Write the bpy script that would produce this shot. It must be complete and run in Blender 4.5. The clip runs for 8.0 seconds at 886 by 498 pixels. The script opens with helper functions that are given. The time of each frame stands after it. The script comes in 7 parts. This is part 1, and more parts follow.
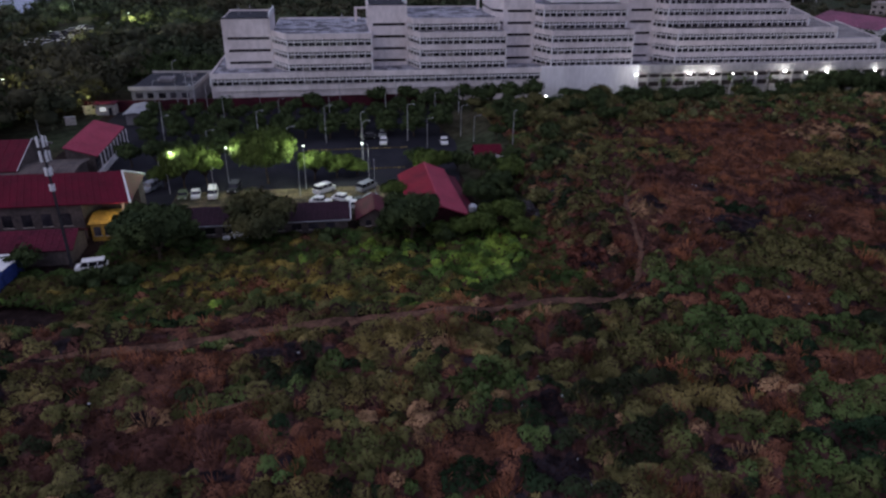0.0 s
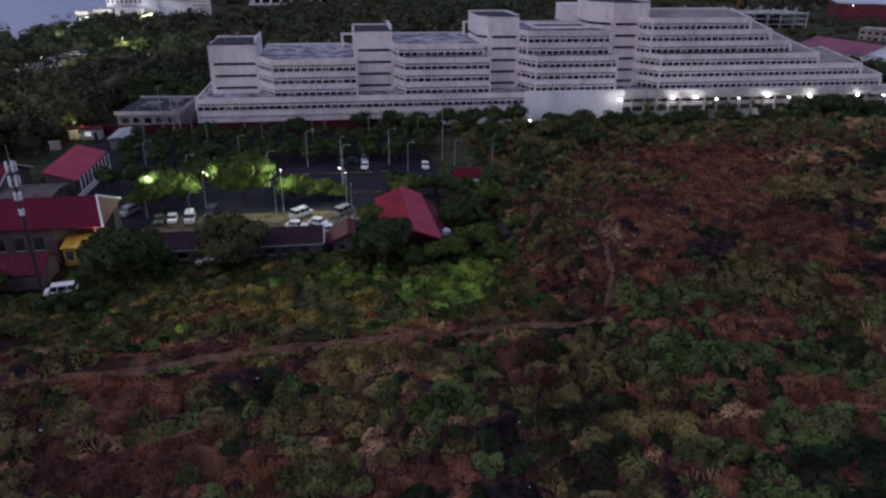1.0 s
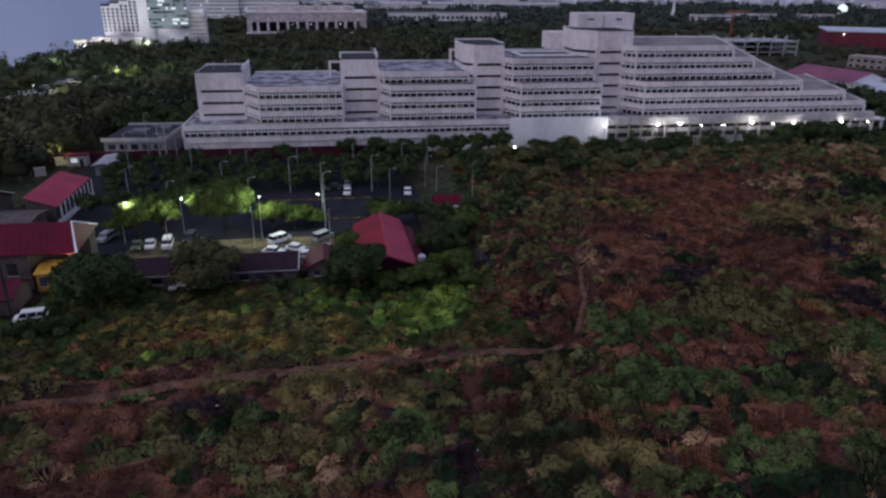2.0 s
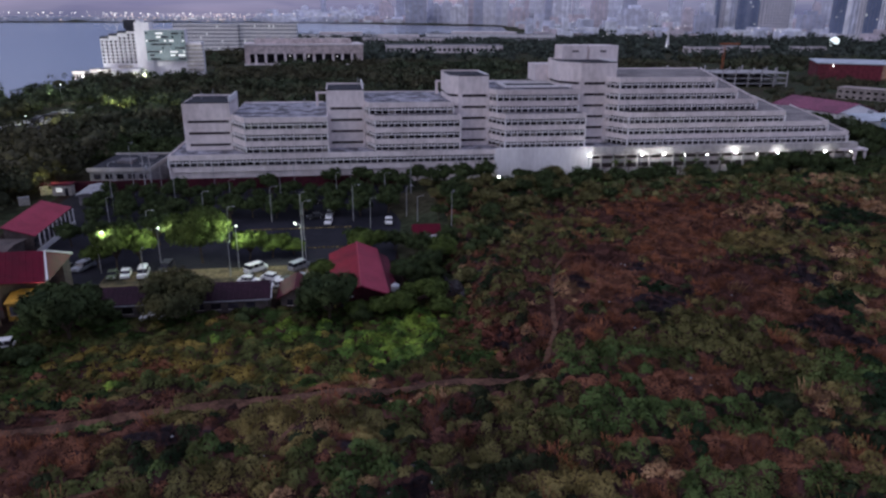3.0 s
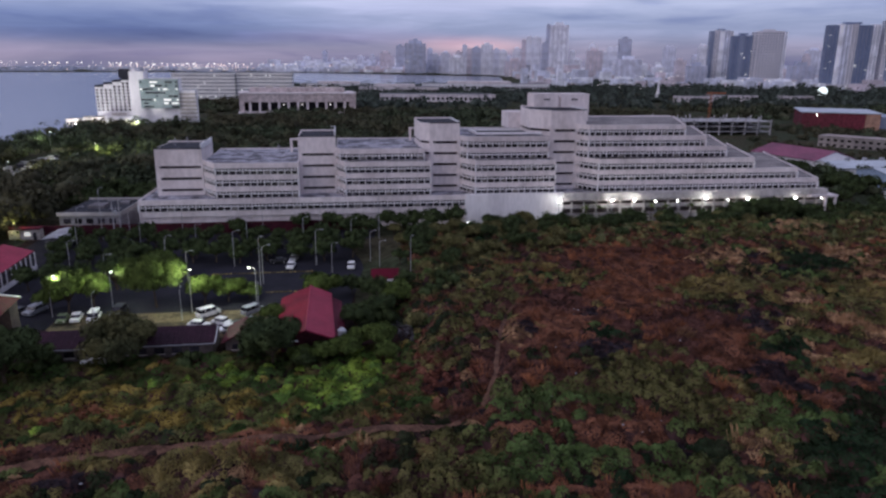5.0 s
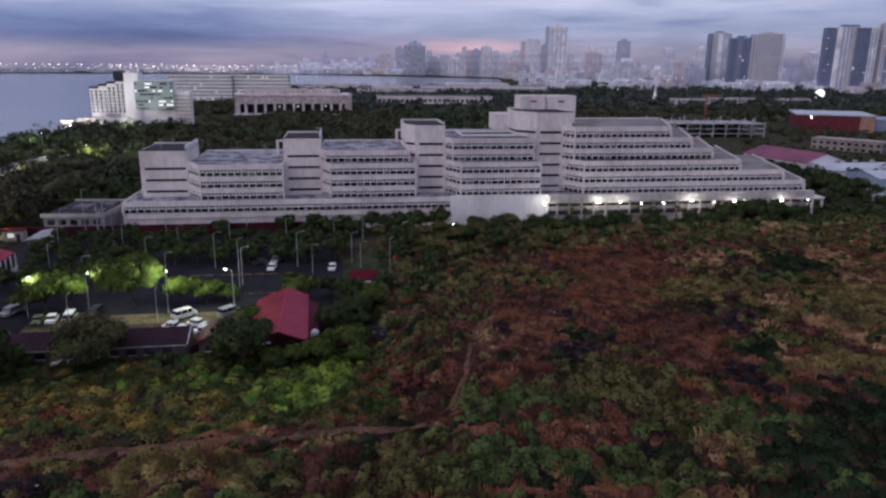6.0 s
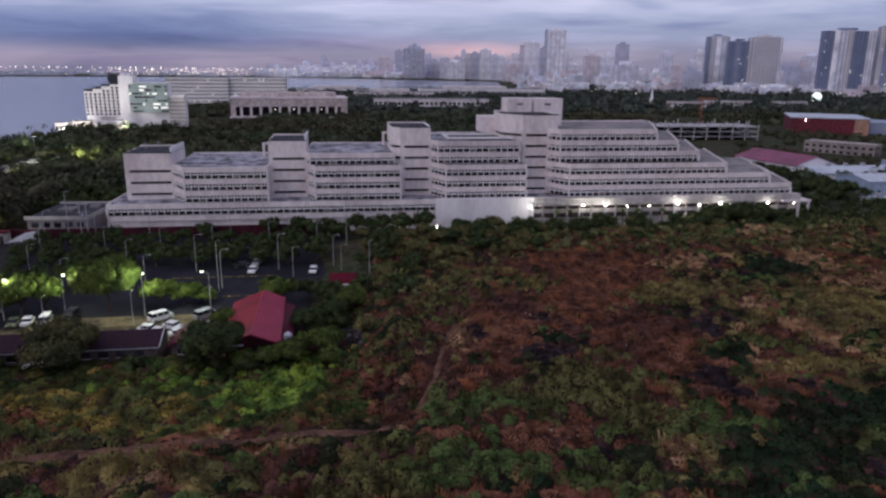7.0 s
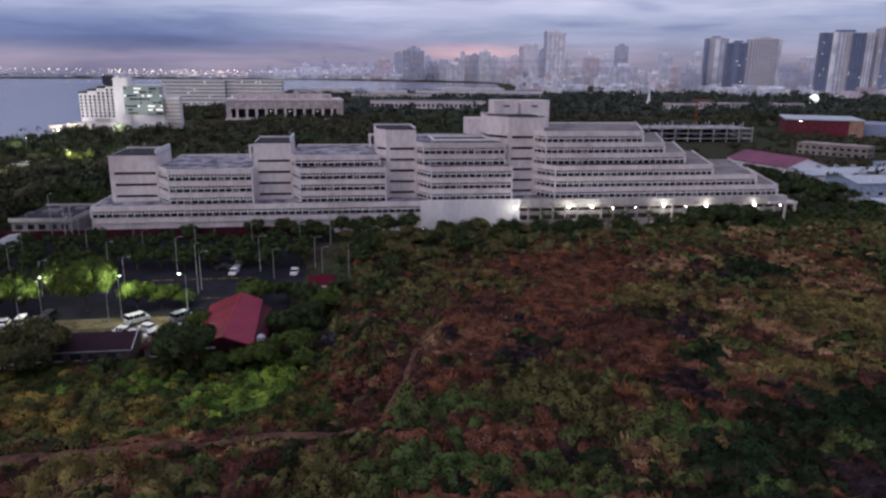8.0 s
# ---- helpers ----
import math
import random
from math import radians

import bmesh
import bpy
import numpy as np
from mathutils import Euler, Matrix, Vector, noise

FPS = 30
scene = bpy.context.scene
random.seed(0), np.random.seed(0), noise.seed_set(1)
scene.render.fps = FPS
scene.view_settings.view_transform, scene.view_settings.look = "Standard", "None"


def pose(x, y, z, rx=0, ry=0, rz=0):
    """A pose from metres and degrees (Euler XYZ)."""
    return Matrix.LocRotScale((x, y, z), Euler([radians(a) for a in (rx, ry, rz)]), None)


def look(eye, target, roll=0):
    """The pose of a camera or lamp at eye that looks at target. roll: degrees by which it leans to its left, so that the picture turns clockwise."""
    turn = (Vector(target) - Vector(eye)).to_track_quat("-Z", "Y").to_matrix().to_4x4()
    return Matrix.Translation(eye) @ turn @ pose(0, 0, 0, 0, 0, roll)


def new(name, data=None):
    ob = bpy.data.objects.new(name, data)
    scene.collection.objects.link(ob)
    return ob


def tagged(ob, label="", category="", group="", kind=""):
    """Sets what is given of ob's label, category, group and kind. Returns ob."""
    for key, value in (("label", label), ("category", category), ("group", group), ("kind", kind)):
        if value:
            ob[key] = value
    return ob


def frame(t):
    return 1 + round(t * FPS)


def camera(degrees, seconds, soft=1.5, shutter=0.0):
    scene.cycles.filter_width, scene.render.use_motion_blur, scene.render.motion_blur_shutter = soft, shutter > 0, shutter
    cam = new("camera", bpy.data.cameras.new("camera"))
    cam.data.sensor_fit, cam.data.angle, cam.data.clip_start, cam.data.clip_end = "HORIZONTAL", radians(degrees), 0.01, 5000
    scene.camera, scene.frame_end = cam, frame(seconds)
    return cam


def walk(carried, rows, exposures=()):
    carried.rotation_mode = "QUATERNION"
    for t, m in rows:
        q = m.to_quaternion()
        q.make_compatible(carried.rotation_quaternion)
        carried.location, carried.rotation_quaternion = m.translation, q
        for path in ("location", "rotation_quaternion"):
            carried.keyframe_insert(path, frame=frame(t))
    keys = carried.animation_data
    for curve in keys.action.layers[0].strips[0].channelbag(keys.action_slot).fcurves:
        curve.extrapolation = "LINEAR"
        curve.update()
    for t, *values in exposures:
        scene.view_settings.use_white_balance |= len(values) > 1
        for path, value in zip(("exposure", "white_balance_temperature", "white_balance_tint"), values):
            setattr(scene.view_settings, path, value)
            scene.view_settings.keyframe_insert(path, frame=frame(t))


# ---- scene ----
cam = camera(65.0, 8.0, soft=2.5)
METRES, EYE, TILT, LEAN, TURN = 37.44, 48.0, -0.75, 0.0, -8.55
ROWS = [
    (0.0, 0.0, 0.0, 0.0, 0.21, -24.51, -0.45),
    (0.5, 0.0575, 0.0026, 0.0025, 0.2, -23.75, -0.44),
    (1.0, 0.1239, 0.0049, 0.0041, 0.21, -22.6, -0.42),
    (1.5, 0.1821, 0.0066, 0.0049, 0.21, -21.57, -0.4),
    (3.0, 0.3703, 0.0121, 0.0043, 0.26, -18.07, -0.4),
    (3.5, 0.4327, 0.0125, 0.0036, 0.28, -16.8, -0.42),
    (4.0, 0.4956, 0.0135, 0.0008, 0.3, -15.52, -0.45),
    (4.5, 0.5579, 0.0148, -0.003, 0.31, -14.57, -0.46),
    (6.0, 0.7467, 0.0203, -0.0056, 0.37, -14.1, -0.55),
    (6.5, 0.8092, 0.0225, -0.006, 0.37, -13.98, -0.56),
    (7.0, 0.8723, 0.025, -0.0061, 0.39, -13.87, -0.57),
    (7.5, 0.9356, 0.0265, -0.0054, 0.41, -13.79, -0.56),
    (8.0, 0.9992, 0.0285, -0.0043, 0.43, -13.72, -0.55),
]
walk(cam, [(t, pose(0, 0, EYE, TILT, LEAN, TURN) @ pose(METRES * x, METRES * y, METRES * z, 90 + pitch, roll, yaw)) for t, x, y, z, yaw, pitch, roll in ROWS],
     exposures=[(0.0, -0.27, 5950, 10), (1.5, -0.22, 5900, 10), (3.5, -0.08, 5900, 10), (5.0, 0.02, 6150, 10), (8.0, 0.04, 6480, 10)])

# ---- world and large lights ----
world = bpy.data.worlds.new("dusk_sky")
scene.world = world
world.use_nodes = True
wn, wl = world.node_tree.nodes, world.node_tree.links
wn.clear()


def wnode(kind, **values):
    n = wn.new(kind)
    for k, v in values.items():
        n.inputs[k].default_value = v
    return n


def ramp(nodes, stops, ease="EASE"):
    n = nodes.new("ShaderNodeValToRGB")
    n.color_ramp.interpolation = ease
    while len(n.color_ramp.elements) < len(stops):
        n.color_ramp.elements.new(0.5)
    for e, (p, c) in zip(n.color_ramp.elements, stops):
        e.position, e.color = p, (*c, 1)
    return n


w_out = wn.new("ShaderNodeOutputWorld")
w_bg = wnode("ShaderNodeBackground", Strength=1.0)
sky = wn.new("ShaderNodeTexSky")
sky.sky_type, sky.sun_disc = "NISHITA", False
sky.sun_elevation, sky.sun_rotation = radians(7), radians(215)
sky_gain = wn.new("ShaderNodeMix")
sky_gain.data_type, sky_gain.blend_type = "RGBA", "MULTIPLY"
sky_gain.inputs[0].default_value = 1.0
sky_gain.inputs[7].default_value = (0.11, 0.11, 0.11, 1)
w_co = wn.new("ShaderNodeTexCoord")
w_sep = wn.new("ShaderNodeSeparateXYZ")
# overcast deck: colour by height over the horizon
w_deck = ramp(wn, [(0.0, (0.25, 0.235, 0.36)), (0.02, (0.28, 0.27, 0.42)), (0.04, (0.27, 0.31, 0.52)), (0.07, (0.36, 0.40, 0.64)),
                   (0.12, (0.46, 0.48, 0.70)), (0.4, (0.48, 0.49, 0.66)), (1.0, (0.50, 0.50, 0.66))], "LINEAR")
w_map = wn.new("ShaderNodeMapping")
w_map.inputs["Scale"].default_value = (1.0, 1.0, 7.0)
w_noise = wnode("ShaderNodeTexNoise", Scale=4.2, Detail=6.0, Roughness=0.5, Distortion=0.3)
w_bank = ramp(wn, [(0.34, (0.60, 0.66, 0.82)), (0.5, (0.98, 0.99, 1.0)), (0.66, (1.34, 1.26, 1.20))])
w_mul = wn.new("ShaderNodeMix")
w_mul.data_type, w_mul.blend_type = "RGBA", "MULTIPLY"
w_mul.inputs[0].default_value = 0.9
w_mix = wn.new("ShaderNodeMix")
w_mix.data_type = "RGBA"
w_mix.inputs[0].default_value = 0.88
wl.new(sky.outputs[0], sky_gain.inputs[6])
wl.new(w_co.outputs["Generated"], w_sep.inputs[0])
wl.new(w_sep.outputs["Z"], w_deck.inputs[0])
wl.new(w_co.outputs["Generated"], w_map.inputs["Vector"])
wl.new(w_map.outputs[0], w_noise.inputs["Vector"])
wl.new(w_noise.outputs["Fac"], w_bank.inputs[0])
wl.new(w_deck.outputs[0], w_mul.inputs[6])
wl.new(w_bank.outputs[0], w_mul.inputs[7])
# thin level streaks of cloud
w_map2 = wn.new("ShaderNodeMapping")
w_map2.inputs["Scale"].default_value = (1.3, 1.3, 17.0)
w_map2.inputs["Rotation"].default_value = (0.0, radians(1.2), 0.0)
w_noise2 = wnode("ShaderNodeTexNoise", Scale=5.0, Detail=7.0, Roughness=0.62, Distortion=0.8)
w_thin = ramp(wn, [(0.30, (0.84, 0.87, 0.91)), (0.5, (1.0, 1.0, 1.0)), (0.70, (1.14, 1.13, 1.11))])
w_streak = wn.new("ShaderNodeMix")
w_streak.data_type, w_streak.blend_type = "RGBA", "MULTIPLY"
w_streak.inputs[0].default_value = 0.9
wl.new(w_co.outputs["Generated"], w_map2.inputs["Vector"])
wl.new(w_map2.outputs[0], w_noise2.inputs["Vector"])
wl.new(w_noise2.outputs["Fac"], w_thin.inputs[0])
wl.new(w_mul.outputs[2], w_streak.inputs[6])
wl.new(w_thin.outputs[0], w_streak.inputs[7])


def sky_spot(source, bearing, height, flat, size, colour, mode):
    """A broad cloud bank or afterglow round one direction of the sky."""
    a, e = radians(bearing), radians(height)
    shift = wn.new("ShaderNodeVectorMath")
    shift.operation = "SUBTRACT"
    shift.inputs[1].default_value = (math.sin(a) * math.cos(e), math.cos(a) * math.cos(e), math.sin(e))
    wl.new(w_co.outputs["Generated"], shift.inputs[0])
    squash = wn.new("ShaderNodeVectorMath")
    squash.operation = "MULTIPLY"
    squash.inputs[1].default_value = (1, 1, flat)
    wl.new(shift.outputs[0], squash.inputs[0])
    length = wn.new("ShaderNodeVectorMath")
    length.operation = "LENGTH"
    wl.new(squash.outputs[0], length.inputs[0])
    wob = wn.new("ShaderNodeMath")
    wob.operation = "MULTIPLY_ADD"
    wob.inputs[1].default_value, wob.inputs[2].default_value = -0.5 * size, 0.25 * size
    wl.new(w_noise.outputs["Fac"], wob.inputs[0])
    add = wn.new("ShaderNodeMath")
    wl.new(length.outputs["Value"], add.inputs[0])
    wl.new(wob.outputs[0], add.inputs[1])
    fade = wn.new("ShaderNodeMapRange")
    fade.interpolation_type = "SMOOTHERSTEP"
    fade.inputs["From Min"].default_value, fade.inputs["From Max"].default_value = 0.0, size
    fade.inputs["To Min"].default_value, fade.inputs["To Max"].default_value = 1.0, 0.0
    wl.new(add.outputs[0], fade.inputs["Value"])
    mix = wn.new("ShaderNodeMix")
    mix.data_type, mix.blend_type = "RGBA", mode
    mix.inputs[7].default_value = (*colour, 1)
    wl.new(fade.outputs[0], mix.inputs[0])
    wl.new(source, mix.inputs[6])
    return mix.outputs[2]


# a slate cloud bank over the bay, a pink afterglow over the city, a paler break above
sky_now = sky_spot(w_streak.outputs[2], -17, 2.5, 12.0, 0.46, (0.56, 0.66, 0.84), "MULTIPLY")
sky_now = sky_spot(sky_now, -13, 1.75, 20.0, 0.36, (0.62, 0.70, 0.84), "MULTIPLY")
sky_now = sky_spot(sky_now, -12, 0.45, 26.0, 0.50, (0.060, 0.035, 0.045), "ADD")
sky_now = sky_spot(sky_now, 10.5, 1.35, 8.0, 0.14, (0.42, 0.20, 0.15), "ADD")
sky_now = sky_spot(sky_now, 2, 1.9, 14.0, 0.24, (0.05, 0.015, 0.03), "ADD")
sky_now = sky_spot(sky_now, 30, 5.4, 9.0, 0.46, (0.16, 0.15, 0.15), "ADD")
sky_now = sky_spot(sky_now, -6, 4.6, 16.0, 0.30, (0.10, 0.10, 0.11), "ADD")
wl.new(sky_gain.outputs[2], w_mix.inputs[6])
wl.new(sky_now, w_mix.inputs[7])
wl.new(w_mix.outputs[2], w_bg.inputs["Color"])
wl.new(w_bg.outputs[0], w_out.inputs[0])

sun = new("sun", bpy.data.lights.new("sun", "SUN"))
sun.data.energy, sun.data.angle, sun.data.color = 0.6, radians(35), (1.0, 0.90, 0.94)
sun.matrix_world = look((-105, -60, 95), (0, 0, 0))

# ---- materials ----
def material(name, colour, rough=0.8, second=None, scale=1.0, mix=(0.35, 0.65), fine=8.0, fine_amount=0.25, bump=0.2, bump_scale=6.0,
             metal=0.0, island=0.0, random_object=0.0, stretch=(1, 1, 1), edge=(0.3, 0.7), spec=0.3):
    """A surface with broad stains between two colours, fine grain and relief; island and random_object vary single pieces."""
    m = bpy.data.materials.new(name)
    m.use_nodes = True
    n, l = m.node_tree.nodes, m.node_tree.links
    b = n["Principled BSDF"]
    second = second or tuple(c * 0.7 for c in colour)
    co = n.new("ShaderNodeTexCoord")
    mp = n.new("ShaderNodeMapping")
    mp.inputs["Scale"].default_value = stretch
    l.new(co.outputs["Object"], mp.inputs["Vector"])
    broad = n.new("ShaderNodeTexNoise")
    broad.inputs["Scale"].default_value, broad.inputs["Detail"].default_value = scale, 5.0
    l.new(mp.outputs[0], broad.inputs["Vector"])
    r = ramp(n, [(mix[0], colour), (mix[1], second)])
    l.new(broad.outputs["Fac"], r.inputs[0])
    grain = n.new("ShaderNodeTexNoise")
    grain.inputs["Scale"].default_value, grain.inputs["Detail"].default_value = fine, 4.0
    l.new(mp.outputs[0], grain.inputs["Vector"])
    g = ramp(n, [(edge[0], (1 - fine_amount,) * 3), (edge[1], (1 + fine_amount,) * 3)])
    l.new(grain.outputs["Fac"], g.inputs[0])
    mul = n.new("ShaderNodeMix")
    mul.data_type, mul.blend_type = "RGBA", "MULTIPLY"
    mul.inputs[0].default_value = 1.0
    l.new(r.outputs[0], mul.inputs[6])
    l.new(g.outputs[0], mul.inputs[7])
    last = mul.outputs[2]
    for amount, kind, socket in ((island, "ShaderNodeNewGeometry", "Random Per Island"), (random_object, "ShaderNodeObjectInfo", "Random")):
        if amount:
            src = n.new(kind)
            v = n.new("ShaderNodeMapRange")
            v.inputs["To Min"].default_value, v.inputs["To Max"].default_value = 1 - amount, 1 + amount
            l.new(src.outputs[socket], v.inputs["Value"])
            k = n.new("ShaderNodeMix")
            k.data_type, k.blend_type = "RGBA", "MULTIPLY"
            k.inputs[0].default_value = 1.0
            l.new(last, k.inputs[6])
            l.new(v.outputs[0], k.inputs[7])
            last = k.outputs[2]
    l.new(last, b.inputs["Base Color"])
    b.inputs["Roughness"].default_value, b.inputs["Metallic"].default_value = rough, metal
    b.inputs["Specular IOR Level"].default_value = spec
    if bump:
        bp = n.new("ShaderNodeBump")
        bn = n.new("ShaderNodeTexNoise")
        bn.inputs["Scale"].default_value, bn.inputs["Detail"].default_value = bump_scale, 4.0
        l.new(mp.outputs[0], bn.inputs["Vector"])
        l.new(bn.outputs["Fac"], bp.inputs["Height"])
        bp.inputs["Strength"].default_value, bp.inputs["Distance"].default_value = bump, 0.1
        l.new(bp.outputs[0], b.inputs["Normal"])
    return m


def leafy(name, colour, second, patch=0.05, island=0.07, clump=0.6):
    """Foliage: patches between two colours over the plan, clumps and single leaves lighter or darker, a little light through the leaf."""
    m = material(name, colour, 0.75, second, patch, (0.42, 0.58), clump, 0.46, 0.0, island=island, edge=(0.36, 0.64), spec=0.03)
    return m


def glowing(name, colour, strength):
    m = bpy.data.materials.new(name)
    m.use_nodes = True
    b = m.node_tree.nodes["Principled BSDF"]
    b.inputs["Base Color"].default_value = (0.8, 0.8, 0.8, 1)
    b.inputs["Emission Color"].default_value, b.inputs["Emission Strength"].default_value = (*colour, 1), strength
    return m


M_CONCRETE = material("weathered_concrete", (0.725, 0.655, 0.655), 0.85, (0.545, 0.48, 0.48), 0.11, (0.38, 0.74), 0.8, 0.10, 0.1, 3.0, stretch=(1, 1, 0.5))
M_TERRACE = material("worn_terrace_concrete", (0.26, 0.235, 0.235), 0.9, (0.16, 0.145, 0.15), 0.15, (0.38, 0.66), 1.0, 0.2, spec=0.12)
# near black; on recessed walls the colour itself carries the shade
M_RECESS = material("dark_grey_and_recess_shade", (0.045, 0.042, 0.05), 0.85, (0.03, 0.028, 0.034), 0.4, fine=2.0, spec=0.12)
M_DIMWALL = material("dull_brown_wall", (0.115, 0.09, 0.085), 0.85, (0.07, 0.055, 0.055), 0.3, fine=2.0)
M_BITUMEN = material("black_bitumen", (0.045, 0.045, 0.056), 0.85, (0.03, 0.03, 0.038), 0.3, fine=2.0, spec=0.12)
M_CONCRETE_DARK = material("sooty_concrete", (0.20, 0.185, 0.20), 0.9, (0.12, 0.11, 0.12), 0.3, fine=2.0)
M_ARCADE = material("dull_grey_render", (0.46, 0.43, 0.42), 0.8, (0.33, 0.31, 0.30), 0.12, (0.4, 0.7), 1.0, 0.12, 0.1, 3.0, stretch=(1, 1, 0.4))
M_ANNEX = material("grey_annex_render", (0.29, 0.28, 0.30), 0.85, (0.20, 0.19, 0.21), 0.2, fine=2.0)
M_WHITEWALL = material("white_painted_wall", (0.80, 0.77, 0.78), 0.7, (0.66, 0.63, 0.65), 0.12, (0.4, 0.75), 1.2, 0.06, 0.1, 3.0, stretch=(1, 1, 0.3))
M_ROOF = material("mottled_bitumen_roof", (0.36, 0.35, 0.40), 0.9, (0.10, 0.095, 0.11), 0.26, (0.42, 0.62), 0.9, 0.3, 0.3, 2.0, spec=0.12)
M_GLASS = material("dark_window_glass", (0.022, 0.02, 0.028), 0.18, (0.05, 0.045, 0.055), 0.5, bump=0.0, random_object=0.75)
M_BLIND = material("pale_window_blind", (0.20, 0.18, 0.17), 0.6, (0.13, 0.12, 0.115), 0.5, bump=0.0)
M_RED = material("red_metal_roof", (0.112, 0.005, 0.020), 0.6, (0.080, 0.005, 0.016), 0.25, (0.35, 0.7), 2.0, 0.15, 0.1, 4.0, spec=0.12)
M_RED_FADED = material("faded_red_roof", (0.34, 0.046, 0.086), 0.55, (0.26, 0.034, 0.066), 0.2, (0.35, 0.7), 2.0, 0.15, 0.1, 4.0, spec=0.12)
M_RED_SLOPE = material("weathered_red_roof", (0.22, 0.012, 0.030), 0.6, (0.14, 0.010, 0.024), 0.25, (0.35, 0.7), 2.0, 0.15, 0.1, 4.0, spec=0.12)
M_MAROON = material("maroon_roof", (0.034, 0.013, 0.024), 0.6, (0.024, 0.010, 0.018), 0.25, fine=3.0, bump=0.1, spec=0.12)
M_CRIMSON = material("crimson_sheet_roof", (0.095, 0.010, 0.026), 0.6, (0.06, 0.008, 0.02), 0.25, fine=3.0, bump=0.1, spec=0.12)
M_ASPHALT = material("asphalt", (0.028, 0.027, 0.036), 0.8, (0.018, 0.0175, 0.024), 0.12, fine=4.0, fine_amount=0.2, spec=0.04)
M_GRAVEL = material("parking_gravel", (0.165, 0.130, 0.080), 0.9, (0.060, 0.052, 0.036), 0.35, (0.40, 0.60), 2.0, 0.3, spec=0.04)
M_KERB = material("painted_kerb", (0.17, 0.13, 0.06), 0.8, fine=3.0, random_object=0.6, spec=0.04)
M_SOIL = material("dark_soil", (0.036, 0.020, 0.017), 0.95, (0.020, 0.013, 0.013), 0.12, (0.4, 0.6), 1.0, 0.4, 0.5, 2.0, spec=0.04)
M_TURF = material("dark_rough_grass", (0.038, 0.046, 0.026), 0.95, (0.050, 0.044, 0.028), 0.03, (0.4, 0.6), 0.5, 0.4, 0.5, 1.0, spec=0.04)
M_PATH = material("trodden_earth", (0.150, 0.082, 0.058), 0.95, (0.080, 0.046, 0.035), 0.4, (0.4, 0.65), 2.0, 0.3, 0.4, 3.0, spec=0.04)
M_RUBBLE = material("grey_rubble", (0.085, 0.078, 0.085), 0.9, (0.045, 0.04, 0.046), 1.0, fine=4.0, island=0.5, spec=0.04)
M_WATER = material("bay_water", (0.10, 0.11, 0.16), 0.16, (0.12, 0.13, 0.18), 0.004, fine=0.03, fine_amount=0.1, bump=0.22, bump_scale=0.25, stretch=(1, 0.5, 1))
M_STEEL = material("grey_steel", (0.40, 0.395, 0.42), 0.6, fine=3.0, metal=0.2, bump=0.0)
M_TRUNK = material("bark", (0.10, 0.075, 0.055), 0.95, (0.06, 0.045, 0.035), 1.5, fine=10.0, bump=0.5, spec=0.04)
M_WHITE = material("white_paint", (0.80, 0.79, 0.80), 0.35, (0.72, 0.71, 0.73), 0.8, fine=3.0, fine_amount=0.05, bump=0.0)
M_SILVER = material("silver_paint", (0.42, 0.43, 0.46), 0.35, fine=3.0, fine_amount=0.05, bump=0.0, metal=0.3)
M_BLACK = material("dark_paint", (0.025, 0.025, 0.03), 0.35, fine=3.0, bump=0.0)
M_BLUE = material("blue_paint", (0.03, 0.05, 0.20), 0.45, fine=3.0, bump=0.0)
M_SAGE = material("dull_green_paint", (0.13, 0.16, 0.10), 0.4, fine=3.0, bump=0.0)
M_TYRE = material("rubber", (0.02, 0.02, 0.02), 0.85, fine=8.0)
M_YELLOW = material("ochre_wall", (0.62, 0.36, 0.06), 0.75, (0.48, 0.27, 0.05), 0.5, fine=3.0)
M_CREAM = material("cream_wall", (0.55, 0.50, 0.45), 0.8, (0.42, 0.38, 0.35), 0.3, fine=2.0)
M_PLINTH = material("red_fence_paint", (0.066, 0.013, 0.022), 0.75, (0.040, 0.010, 0.016), 0.3, fine=2.0, spec=0.12)
M_ORANGE = material("orange_steel", (0.36, 0.12, 0.05), 0.55, fine=3.0, bump=0.0)
G_FLOOD = glowing("flood_glow", (1.0, 0.98, 0.86), 18.0)
G_LAMP = glowing("street_lamp_glow", (0.92, 1.0, 0.78), 6.0)
G_FAR = glowing("far_lamp_glow", (1.0, 0.90, 0.80), 1.5)
G_WINDOW = glowing("lit_window", (1.0, 0.95, 0.82), 0.55)

L_TREE = leafy("tree_leaves", (0.056, 0.074, 0.030), (0.034, 0.048, 0.022), 0.07, clump=0.35)
L_TREE_WARM = leafy("dry_tree_leaves", (0.165, 0.150, 0.062), (0.098, 0.102, 0.046), 0.07, clump=0.3)
L_FEATHER = leafy("feathery_olive_leaves", (0.085, 0.080, 0.036), (0.052, 0.056, 0.028), 0.1)
L_RAIN = leafy("rain_tree_leaves", (0.085, 0.115, 0.030), (0.062, 0.084, 0.025), 0.1)
L_WOOD = leafy("far_wood_leaves", (0.058, 0.072, 0.042), (0.066, 0.062, 0.038), 0.012, 0.12, 0.1)
# paler and bluer than L_WOOD: distance haze is mixed into the leaf colour
L_FARWOOD = leafy("far_leaves_haze_in_colour", (0.070, 0.085, 0.070), (0.062, 0.072, 0.060), 0.012, 0.1, 0.1)
L_GREEN = leafy("shrub_leaves", (0.080, 0.116, 0.038), (0.108, 0.100, 0.038), 0.05, clump=0.3)
L_OLIVE = leafy("olive_grass", (0.205, 0.160, 0.060), (0.128, 0.114, 0.046), 0.06, clump=0.35)
